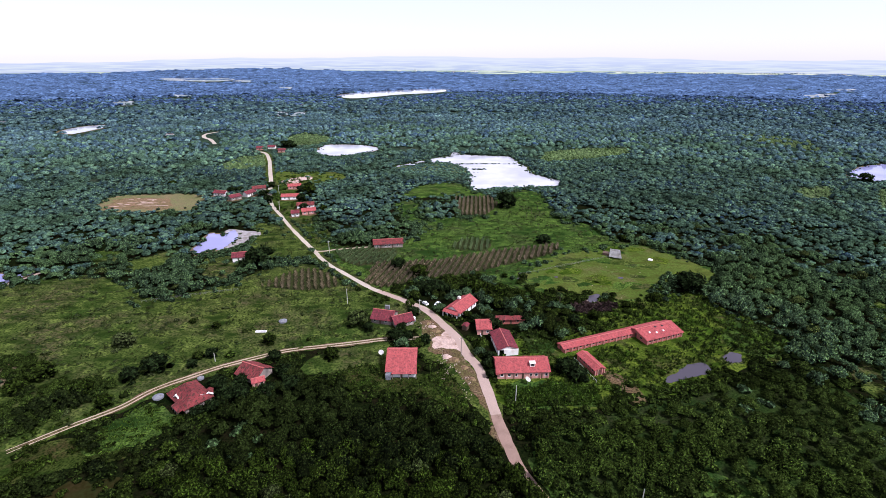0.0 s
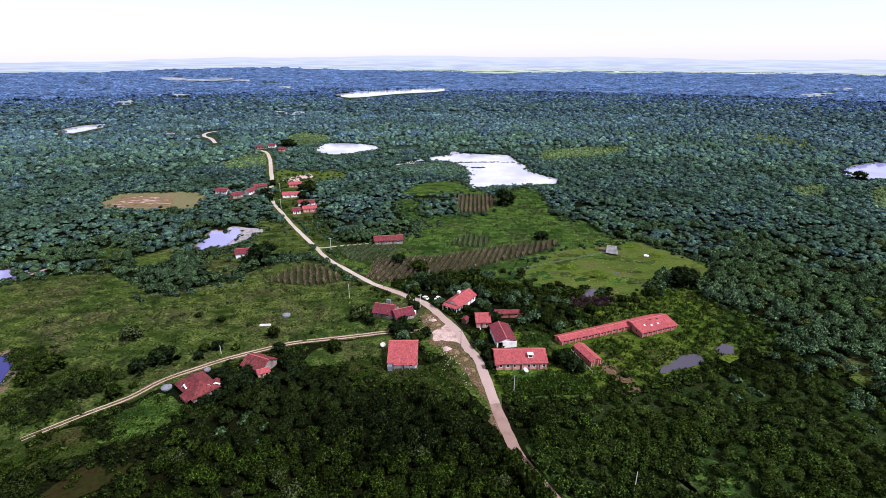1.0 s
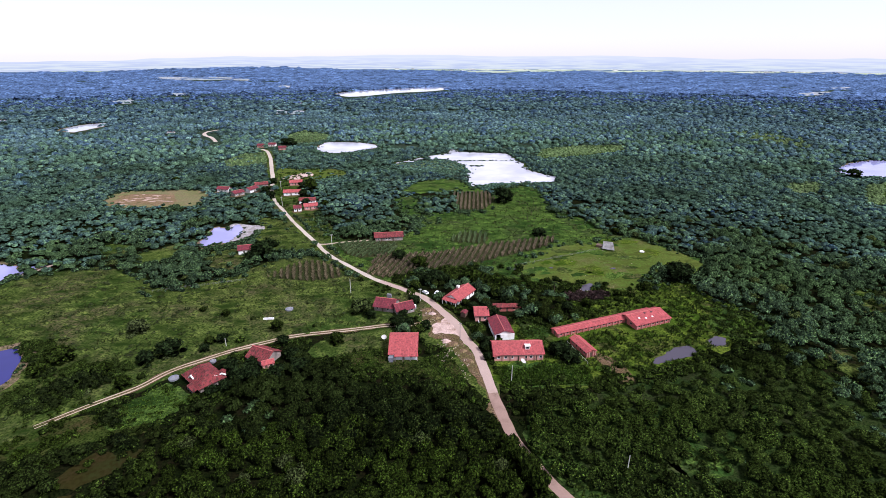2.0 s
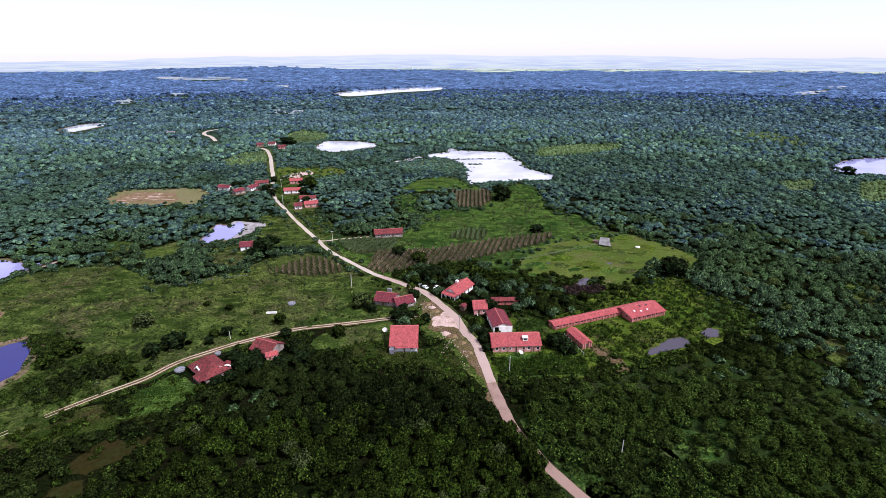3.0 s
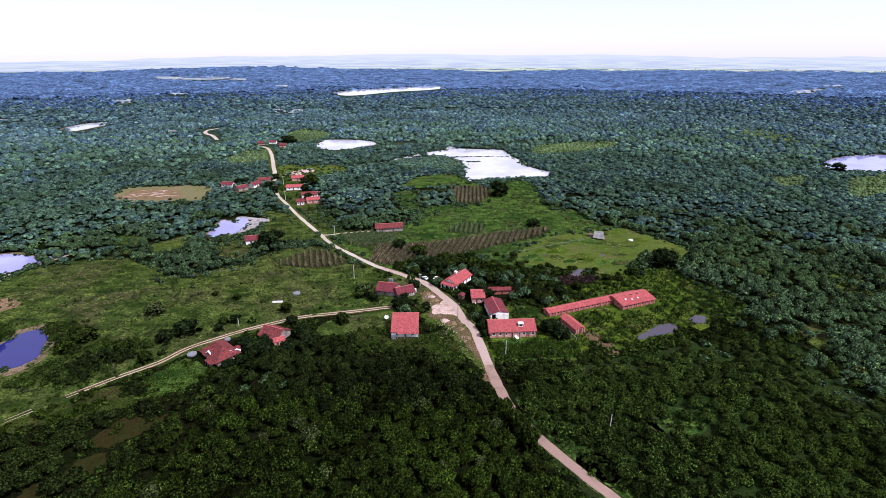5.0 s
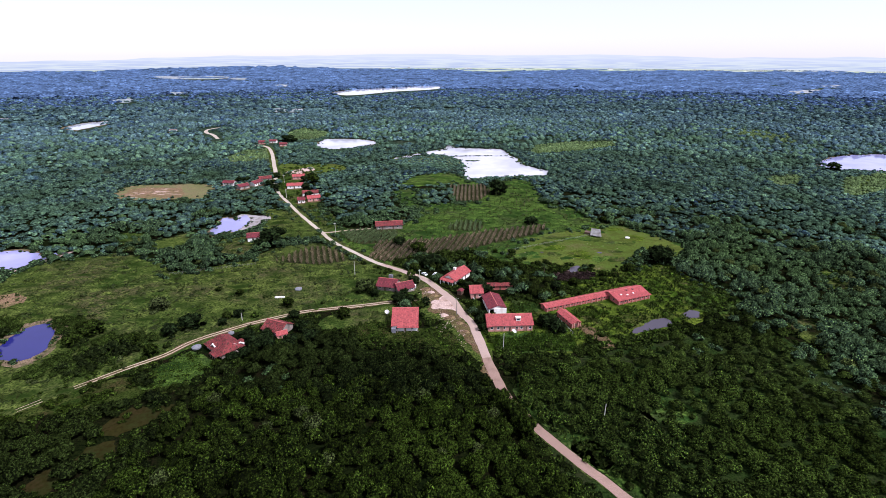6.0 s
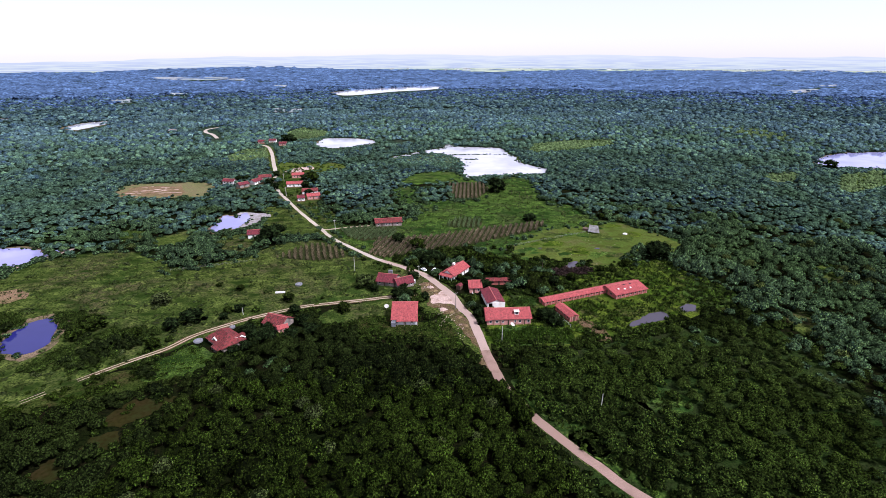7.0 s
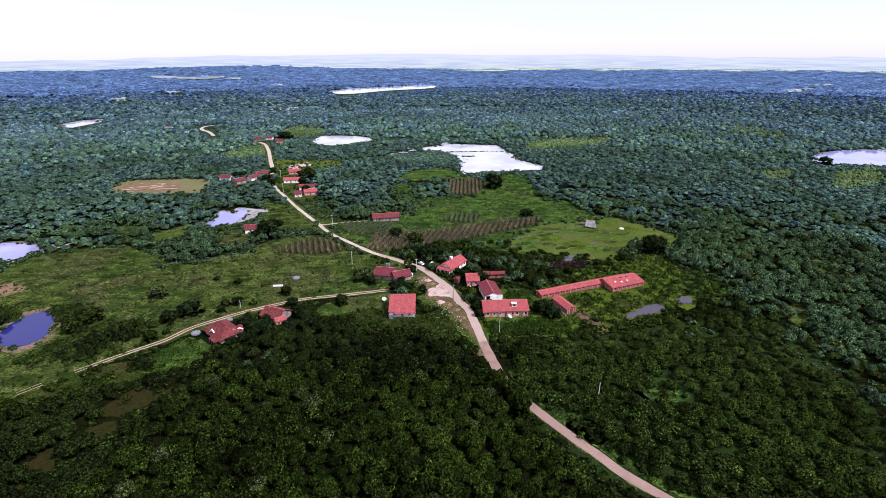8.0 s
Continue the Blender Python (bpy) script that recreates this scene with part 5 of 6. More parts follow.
pole(7.0, 160.8, 8.5, POLE_DARK, "dark utility pole at the dirt junction")
pole(24.0, 133.8, 7.0, POLE, "pale concrete pole in the green garden", False)
pole(49.8, 92.5, 7.0, POLE, "pale concrete pole among bushes", False)
pole(-10.2, 195.5, 6.5, POLE, "pale concrete pole beside the road")
pole(-85.1, 157.4, 3.6, POLE, "short pale pole beyond the track", False)
pole(-66.0, 267.5, 7.5, POLE, "pale pole at the path to the farmhouse")
pole(-121, 352, 7.5, POLE, "pale pole in the village")
pole(-137, 402, 7.5, POLE, "pale pole in the village")
pole(-44.0, 204.0, 7.5, POLE, "pale pole in the meadow by the road", False)


def cistern(x, y, r, label, mat=CONCRETE):
    e = thing("cistern", x, y, 0, label, "cistern")
    bm = bmesh.new()
    tube(bm, 0, 0, 0, 0.55, r, r, 20)
    part("wall", bm, mat, e)
    bm = bmesh.new()
    tube(bm, 0, 0, 0.55, 1.0, r * 1.04, r * 0.15, 20)
    part("cone_lid", bm, mat, e)
    bm = bmesh.new()
    tube(bm, r * 0.5, 0, 0.6, 0.95, 0.28, 0.28, 10)
    part("hatch", bm, POLE_DARK, e, "dark round hatch")
    KEEP.append((x, y, r + 2))


cistern(-95.0, 136.2, 1.7, "round grey concrete cistern beside the old farmhouse")
cistern(-68.8, 187.2, 1.7, "round grey concrete cistern in the meadow")
cistern(-85.6, 146.6, 1.1, "small grey cistern between track and house")
cistern(116.9, 257.0, 1.3, "round white cistern in the pasture", WHITE)



def satellite_dish(x, y, turn, label):
    e = thing("satellite_dish", x, y, turn, label, "satellite dish")
    bm = bmesh.new()
    rings = [[bm.verts.new((r * math.cos(a), r * math.sin(a), 0.28 * r * r)) for a in (2 * math.pi * k / 18 for k in range(18))] for r in (0.15, 0.6, 1.05)]
    for p, q in zip(rings, rings[1:]):
        for k in range(18):
            bm.faces.new((p[k], p[(k + 1) % 18], q[(k + 1) % 18], q[k]))
    bm.faces.new(rings[0][::-1])
    part("dish", bm, POLE, e).matrix_basis = pose(0, 0, 1.6, 30, 0, 20)
    bm = bmesh.new()
    tube(bm, 0, 0, 0, 1.6, 0.06, 0.05)
    part("mast", bm, STEEL, e)
    bm = bmesh.new()
    tube(bm, 0, 0, 0.1, 0.9, 0.03, 0.02, 6)
    part("feed_arm", bm, STEEL, e).matrix_basis = pose(0, 0, 1.6, 30, 0, 20)
    KEEP.append((x, y, 2.0))


satellite_dish(-23.4, 161.0, 0, "pale mesh satellite dish behind the square house")
satellite_dish(29.6, 144.2, 40, "pale satellite dish before the salmon house")

e = thing("water_tank", -12.6, 188.2, 0, "white round water tank on a low plinth by the old house", "water tank")
part("plinth", boxed(-0.9, -0.9, 0, 0.9, 0.9, 0.4), CONCRETE, e, "grey concrete plinth")
bm = bmesh.new()
tube(bm, 0, 0, 0.4, 1.7, 0.75, 0.85, 16)
part("tank", bm, WHITE, e)
bm = bmesh.new()
tube(bm, 0, 0, 1.7, 1.95, 0.9, 0.35, 16)
part("lid", bm, WHITE, e)
KEEP.append((-12.6, 188.2, 2.5))

e = thing("feed_trough", -75.3, 178.6, 4, "long white concrete feed trough in the meadow", "trough")
for y0 in (-0.5, 0.4):
    part("side", boxed(-2.2, y0, 0, 2.2, y0 + 0.1, 0.55), WHITE, e)
for x0 in (-2.2, 2.1):
    part("end", boxed(x0, -0.4, 0, x0 + 0.1, 0.4, 0.55), WHITE, e)
part("floor", boxed(-2.1, -0.4, 0.12, 2.1, 0.4, 0.2), CONCRETE, e)
KEEP.append((-75.3, 178.6, 3.0))

e = thing("fence", 15.3, 179.4, 0, "low white garden wall beside the road", "fence")
for k in range(9):
    part("panel", boxed(k * 0.10, -1.5 * k - 1.42, 0, k * 0.10 + 0.16, -1.5 * k, 0.8), WHITE, e)
e = thing("fence", 49.6, 158.6, 0, "row of pale posts beside the brick shed", "fence")
for k in range(9):
    bm = bmesh.new()
    tube(bm, 0.52 * k, -1.75 * k, 0, 1.2, 0.08, 0.07, 6)
    part("post", bm, POLE, e)
part("rail", boxed(-0.03, -14.6, 0.0, 0.03, 0.0, 0.06), POLE, e).matrix_basis = pose(0, 0, 0.9, 0, 0, 16.5)
for x0, y0, x1, y1, label in ((40, 236, 96, 262, "post-and-wire fence across the pasture"), (-140, 205, -100, 218, "post-and-wire fence along the meadow")):
    e = thing("fence", x0, y0, math.degrees(math.atan2(y1 - y0, x1 - x0)), label, "fence")
    gap = math.hypot(x1 - x0, y1 - y0) / 20
    for k in range(21):
        bm = bmesh.new()
        tube(bm, gap * k, 0, 0, 1.3, 0.07, 0.06, 6)
        part("post", bm, POLE_DARK, e)
    for z in (0.5, 0.9, 1.2):
        part("wire", boxed(0, -0.012, z - 0.012, gap * 20, 0.012, z + 0.012), STEEL, e)

# pale tarpaulin shelter and rubble in the pasture
e = thing("shelter", 97.0, 263.0, -25, "low open shelter with a pale grey roof", "shelter")
roof_plane(e, zero, (-1, -4.0, 1.0), (6.0, -4.0, 1.0), (4.0, 3.5, 3.2), (-1.5, 3.5, 3.4), FIBRE, sag=0.2)
for px, py, h in ((-0.8, -3.4, 1.1), (5.4, -3.4, 1.1), (3.6, 3.0, 3.0), (-1.2, 3.0, 3.2)):
    part("post", boxed(px - 0.08, py - 0.08, 0, px + 0.08, py + 0.08, h), POLE_DARK, e)
# dark block added for the shade in the shelter's hollow side
part("wall", boxed(-5, -0.5, 0, -1.0, 3.0, 1.5), WOOD, e, "dark block standing for the shaded hollow")
KEEP.append((97, 263, 7))
rng = np.random.default_rng(11)


def heap(x, y, r, h, mat):
    """A loose heap of tipped earth."""
    bm = bmesh.new()
    rings = [[bm.verts.new((r * q * math.cos(a) * (1 + 0.25 * math.sin(3 * a + x)), r * q * math.sin(a) * (0.8 + 0.2 * math.cos(2 * a + y)), h * (1 - q) ** 0.8 * (1 if q < 1 else 0) + (0.25 * h * rng.uniform(-1, 1) if 0.1 < q < 0.9 else 0))) for a in (2 * math.pi * k / 16 for k in range(16))] for q in (1.0, 0.8, 0.6, 0.4, 0.2)]
    for p, q in zip(rings, rings[1:]):
        for k in range(16):
            bm.faces.new((p[k], p[(k + 1) % 16], q[(k + 1) % 16], q[k]))
    bm.faces.new(rings[-1])
    o = tagged(link_mesh("earth_heap", bm, mat), "heap of tipped earth beside the dirt road", "earth heap", "tipped heaps")
    o.location = (x, y, 0.1)


for x, y, r, h, mat in ((-6.6, 186, 1.9, 0.9, BARE), (-4.6, 183, 1.7, 0.8, ROUGHDIRT), (-2.6, 179.5, 1.9, 0.9, BARE), (-5.2, 178.5, 1.5, 0.7, VERGE_EARTH), (-1.6, 176.0, 1.4, 0.6, BARE), (1.5, 160.5, 1.8, 0.6, ROUGHDIRT), (4.6, 158.5, 2.0, 0.7, BARE), (8.0, 153.5, 1.6, 0.6, BARE), (2.6, 157.0, 1.5, 0.5, VERGE_EARTH), (10.5, 146.5, 1.4, 0.5, BARE)):
    heap(x, y, r, h, mat)


def stone(seed):
    r = np.random.default_rng(seed)
    v = ICO[0] * r.uniform(0.7, 1.15, (len(ICO[0]), 1)) * np.array([1, 0.8, 0.6])
    return v + np.array([0, 0, 0.2]), ICO[1], np.zeros(len(v))


x = np.concatenate([rng.normal(a, s, k) for a, s, k in ((-5, 2.0, 50), (2, 2.0, 50), (8, 1.2, 20), (1, 1.5, 30), (76, 4, 40), (88, 14, 20))])
y = np.concatenate([rng.normal(a, s, k) for a, s, k in ((182, 3.5, 50), (153, 3.0, 50), (140, 5.0, 20), (160, 2.0, 30), (203, 3, 40), (240, 12, 20))])
size = rng.uniform(0.1, 0.4, len(x))
keepoff = near_line(ROAD, x, y) > 3.0
strewn("rubble", [stone(k) for k in range(4)], x[keepoff], y[keepoff], 0.1 + 0 * x[keepoff], size[keepoff], size[keepoff], ROCK, rng, "heaps of pale stones and rubble", "rubble")
KEEP += [(109, 153, 3.5)]


# ---- plants ----
def growable(x, y, road=1.0):
    """Where no road, pond, house or yard thing is in the way."""
    ok = np.ones(x.shape, bool)
    for line, half in LINES:
        ok &= near_line(line, x, y) > half + road
    for _, poly in PONDS:
        ok &= ~inside(poly, x, y)
    for hx, hy, hr in KEEP:
        ok &= (x - hx) ** 2 + (y - hy) ** 2 > hr * hr
    return ok


def in_any(polys, x, y):
    r = np.zeros(x.shape, bool)
    for q in polys:
        r |= inside(q, x, y)
    return r


def wooded(x, y, tall=4.5):
    """Woodland stands where neither its foot nor the land that its crowns hide from the camera is open."""
    def closed(px, py, road):
        land = in_any(CLEARINGS, px + 1.5 * wobble(px, py, 9, 1), py + 1.5 * wobble(px, py, 11, 4)) & ~in_any(GROVES, px, py)
        land &= ~(in_any(SOFT, px, py) & (wobble(px, py, 8, 2.0) > 0.12))
        land |= in_any([c[2] for c in CORN] + OPEN, px, py)
        return growable(px, py, road) & ~land

    # points moved along the camera's line of sight past the crown tops
    k = 104 / (104 - tall)
    px, py = x * k, (y + 20) * k - 20
    west = x < np.interp(y, ROAD[:, 1], ROAD[:, 0])  # these may hide more of the road from the camera
    clear = closed(x, y, 1.0) & closed(px, py, -0.5) & ((near_line(ROAD, x, y) > np.where(west, 4.2, 5.6)) | (y > 125)) & ((near_line(ROAD, px, py) > np.where(west, 4.4, 5.8)) | (y > 110))
    return clear | (closed(x, y, 1.0) & (np.hypot(x - 26, y - 96) < 8))


def sown(rng, r0, r1, gap, half_angle, centre=(0.0, -20.0)):
    """Jittered grid of points in a ring sector ahead of the start."""
    k = np.arange(-r1, r1, gap)
    gx, gy = np.meshgrid(k, k)
    gx = gx + 0.5 * gap * (np.arange(len(k))[:, None] % 2) + rng.uniform(-0.42, 0.42, gx.shape) * gap
    gy = gy + rng.uniform(-0.42, 0.42, gy.shape) * gap
    d = np.hypot(gx, gy)
    a = np.degrees(np.abs(np.arctan2(gx, gy)))
    e = d + np.clip(0.17 * d, 0, 140) * wobble(gx, gy, 70, 4.0) * (d > 100)
    ok = (e >= r0) & (e < r1) & (a < half_angle)
    return gx[ok] + centre[0], gy[ok] + centre[1]


rng = np.random.default_rng(5)
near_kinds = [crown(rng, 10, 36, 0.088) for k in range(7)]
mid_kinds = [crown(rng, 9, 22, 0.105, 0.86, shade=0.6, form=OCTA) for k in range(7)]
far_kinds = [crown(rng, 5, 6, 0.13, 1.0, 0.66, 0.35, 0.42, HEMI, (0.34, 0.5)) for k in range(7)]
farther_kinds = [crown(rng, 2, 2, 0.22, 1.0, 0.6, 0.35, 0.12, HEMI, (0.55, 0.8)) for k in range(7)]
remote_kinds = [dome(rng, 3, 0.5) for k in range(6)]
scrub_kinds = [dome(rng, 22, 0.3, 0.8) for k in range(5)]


def woods(name, kinds, r0, r1, gap, size, mat, label, half=50, thin=0.78, tall=4.5):
    x, y = sown(rng, r0, r1, gap, half)
    stand = ok = wooded(x, y, tall)
    ok = stand & (wobble(x, y, 60, 3.0) + 0.35 * wobble(x, y, 21, 5.0) + rng.uniform(-0.12, 0.12, x.shape) < thin)
    if mat != LEAF:
        x0, y0 = x[stand & ~ok], y[stand & ~ok]
        q = rng.uniform(1.2, 2.6, len(x0))
        strewn("scrub", scrub_kinds, x0, y0, 0 * x0 - 0.2, q * size[1] / 3.6, q * 0.8, mat, rng, "low green scrub in gaps of the woodland", "scrub")
    x, y = x[ok], y[ok]
    low = 0.75 + 0.3 * wobble(x, y, 45, 1.0)
    s = rng.uniform(*size, len(x)) * (0.85 + 0.25 * low)
    h = s * rng.uniform(0.95, 1.35, len(x)) * (0.75 + 0.35 * low)
    if mat not in (LEAF, LEAF_MIX):
        h = 0.56 * h
    h = np.minimum(h, rng.uniform(3.8, 6.6, len(x)))
    if mat in (LEAF, LEAF_MIX):
        low = inside(SCRUB, x + 9 * wobble(x, y, 40, 2.0) + rng.uniform(-7, 7, x.shape), y + 6 * wobble(x, y, 37, 5.0))
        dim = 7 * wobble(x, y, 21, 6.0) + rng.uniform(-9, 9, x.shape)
        # trees picked for the leaf colour that is darkened as shade
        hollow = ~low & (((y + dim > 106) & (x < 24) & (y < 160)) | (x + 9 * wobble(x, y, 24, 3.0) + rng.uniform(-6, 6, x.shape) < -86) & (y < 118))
        if low.any():
            strewn("low_scrub", kinds, x[low], y[low], 0.08 * h[low], s[low], 0.78 * h[low], LEAF_SCRUB, rng, "low bushy green scrub with rounded crowns", "scrub")
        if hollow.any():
            strewn("hollow_woods", kinds, x[hollow], y[hollow], 0.12 * h[hollow], s[hollow], h[hollow], LEAF_SHADED, rng, "trees darkened for shade in the west and below the houses", "woodland")
        x, y, s, h = (v[~low & ~hollow] for v in (x, y, s, h))
    slope = (((x < -55) & (y < 185)) | (rng.uniform(0, 1, x.shape) < np.clip((240 - 0.5 * np.maximum(x - 30, 0) - np.hypot(x, y + 20)) / 90, 0, 1)) | in_any([GROVES[0], GROVES[1], GROVES[4]], x, y)) & (mat == LEAF_MIX)
    if slope.any():
        strewn("slope_woods", mid_kinds, x[slope], y[slope], 0.12 * h[slope], s[slope], h[slope], LEAF, rng, "dark green scrub woodland on the slope and round houses", "woodland")
        x, y, s, h = (v[~slope] for v in (x, y, s, h))
    if mat in (LEAF, LEAF_MIX):
        pale = rng.uniform(0, 1, x.shape) < 0.03 + 0.04 * (wobble(x, y, 34, 8.0) > 0.5)
        strewn("pale_crowns", kinds, x[pale], y[pale], 0.12 * h[pale], s[pale], h[pale], LEAF_PALE, rng, "trees with pale grey-green tips in the woodland", "woodland")
        x, y, s, h = (v[~pale] for v in (x, y, s, h))
    if mat in (LEAF, LEAF_MIX):
        strewn(name, kinds, x, y, 0.12 * h, s, h, mat, rng, label, "woodland")
        return x, y, s, h
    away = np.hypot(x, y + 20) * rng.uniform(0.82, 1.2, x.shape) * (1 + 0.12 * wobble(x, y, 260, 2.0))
    # farther trees take leaf colours with more haze in them
    for leaves, lo, hi in ((LEAF_MIX, 0, 330), (LEAF_MID_HAZE, 330, 780), (LEAF_FAR_HAZE, 780, 1500), (LEAF_REMOTE_HAZE, 1500, 1e9)):
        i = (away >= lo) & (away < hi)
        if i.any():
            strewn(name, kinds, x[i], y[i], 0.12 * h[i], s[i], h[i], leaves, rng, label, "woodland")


nx, ny, ns, nh = woods("near_woods", near_kinds, 55, 152, 3.7, (1.7, 3.1), LEAF, "dense dark green scrub woodland of low broad crowns", 60, 1.05, 6.0)
woods("middle_woods", mid_kinds, 152, 335, 4.3, (1.6, 3.3), LEAF_MIX, "dense green woodland round the hamlet", 56, 0.6, 5.5)
woods("far_woods", far_kinds, 335, 620, 5.1, (1.5, 4.3), LEAF_MID_HAZE, "wide dark green woodland", 49, 0.66, 5.5)
woods("farther_woods", farther_kinds, 620, 1050, 7.2, (2.6, 4.8), LEAF_FAR_HAZE, "wide woodland beyond the lakes, tinted blue for haze", 46, 0.75, 6.0)
woods("remote_woods", remote_kinds, 1050, 1900, 13.0, (5.0, 8.0), LEAF_REMOTE_HAZE, "woodland towards the plain, tinted blue for haze", 46, 0.8, 7.5)
woods("side_woods", far_kinds, 0, 55, 6.0, (2.2, 4.2), LEAF, "low green scrub woodland", 181)

# stems under the near crowns
stem = bmesh.new()
tube(stem, 0, 0, 0, 1, 0.06, 0.035, 5)
bmesh.ops.triangulate(stem, faces=stem.faces)
stem_kind = (np.array([v.co[:] for v in stem.verts]), np.array([[q.index for q in f.verts] for f in stem.faces]), np.zeros(len(stem.verts)))
stem.free()
strewn("stems", [stem_kind], nx, ny, 0 * nx, ns, 0.5 * nh, BARK, rng, "thin brown stems under the scrub woodland", "stems")

# unbroken canopy of the far forest
cols = np.radians(np.linspace(-50, 50, 330))
rows = 1700 * (4750 / 1700) ** np.linspace(0, 1, 120)
rr, aa = np.meshgrid(rows, cols, indexing="ij")
cx = rr * np.sin(aa) + rng.normal(0, 1.2, rr.shape)
cy = rr * np.cos(aa) - 20 + rng.normal(0, 2.0, rr.shape)
edge = 3950 + 300 * wobble(np.degrees(aa) * 9.0 + 720, 0 * aa, 160, 1.0) + 500 * np.clip((-20 - np.degrees(aa)) / 40, 0, 1)
far_open = [q for _, q in PONDS[9:]] + FARFIELDS
bare = in_any(far_open, cx, cy) | in_any(far_open, cx * 1.08, (cy + 20) * 1.08 - 20) | (rr > edge + 120 * wobble(cx, cy, 300, 2)) | (wobble(cx, cy, 700, 6) + 0.35 * wobble(cx, cy, 150, 2) > 1.0 - 0.12 * (rr / 1000) - 0.25 * (np.degrees(aa) < -8) * (rr > 1500))
cz = np.where(bare, -3.0, 4.5 + 3.0 * wobble(cx, cy, 110, 3) + rng.uniform(-2.4, 2.8, rr.shape))
ridge = 34 * np.exp(-((np.degrees(aa) + 20) / 13) ** 2 - ((rr - 3900) / 520) ** 2) + 12 * np.exp(-((np.degrees(aa) - 30) / 12) ** 2 - ((rr - 3500) / 500) ** 2)
cz = cz + ridge + 7 * np.clip((rr - 2000) / 1200, 0, 1) * wobble(cx, cy, 900, 4)
i = np.arange(rr.size).reshape(rr.shape)
a, b, c, d = i[:-1, :-1].ravel(), i[:-1, 1:].ravel(), i[1:, 1:].ravel(), i[1:, :-1].ravel()
tris = np.concatenate([np.stack([a, c, b], 1), np.stack([a, d, c], 1)])
tris = tris[:, ::-1] if np.cross(*(np.stack([cx, cy], -1).reshape(-1, 2)[tris[0, k]] - np.stack([cx, cy], -1).reshape(-1, 2)[tris[0, 0]] for k in (1, 2))) < 0 else tris
me = raw_mesh("distant_forest", np.stack([cx, cy, cz], -1).reshape(-1, 3), tris, LEAF_REMOTE_HAZE, rng.uniform(0, 1.0, rr.size))
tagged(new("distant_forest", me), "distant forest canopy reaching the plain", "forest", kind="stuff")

# single trees
tree_kinds = {}
for key, mat, leaf_count in (("green", LEAF, 50), ("dark", LEAF_DARK, 50), ("olive", LEAF_OLIVE, 50)):
    proto = []
    for k in range(3):
        v, f, inner = crown(rng, 11, leaf_count, 0.085)
        v2, f2, inner2 = crown(rng, 8, leaf_count // 2, 0.1, spread=0.72)
        v, f, inner = np.concatenate([v, np.maximum(v2 * np.array([0.95, 0.95, 0.6]) - np.array([0, 0, 0.36]), (-9, -9, -0.2))]), np.concatenate([f, f2 + len(v)]), np.concatenate([inner, inner2])
        me = raw_mesh("crown", v + np.array([0, 0, 0.28]), f, mat, tint=np.full(len(v), 0.6), core_shade=inner, facing=rounded(v, f))
        bm = bmesh.new()
        tube(bm, 0, 0, 0, 0.55, 0.07, 0.045, 8, (0.04, 0.02))
        for q in range(5):
            an = 6.283 * q / 5
            base_v = [bm.verts.new((0.04 + 0.035 * math.cos(t), 0.02 + 0.035 * math.sin(t), 0.4)) for t in (0, 2.1, 4.2)]
            tip = bm.verts.new((0.5 * math.cos(an), 0.5 * math.sin(an), 0.85))
            for u in range(3):
                bm.faces.new((base_v[u], base_v[(u + 1) % 3], tip))
        tm = bpy.data.meshes.new("trunk")
        bm.to_mesh(tm)
        bm.free()
        tm.materials.append(BARK)
        proto.append((me, tm))
    tree_kinds[key] = proto
TREE_WORDS = {"green": "round green tree standing in grass", "dark": "broad mango tree with dark green leaves", "olive": "bushy tree with pale olive green leaves"}


def tree(x, y, wide, key, tall=0.85, k=0):
    e = new("tree")
    s = wide / 2
    e.matrix_basis = Matrix.LocRotScale((x, y, 0), Euler((0, 0, rng.uniform(0, 6))), (s, s, s * tall))
    tagged(e, TREE_WORDS[key], "tree")
    me, tm = tree_kinds[key][k % 3]
    for nm, data in (("crown", me), ("trunk", tm)):
        o = new(nm, data)
        o.parent = e


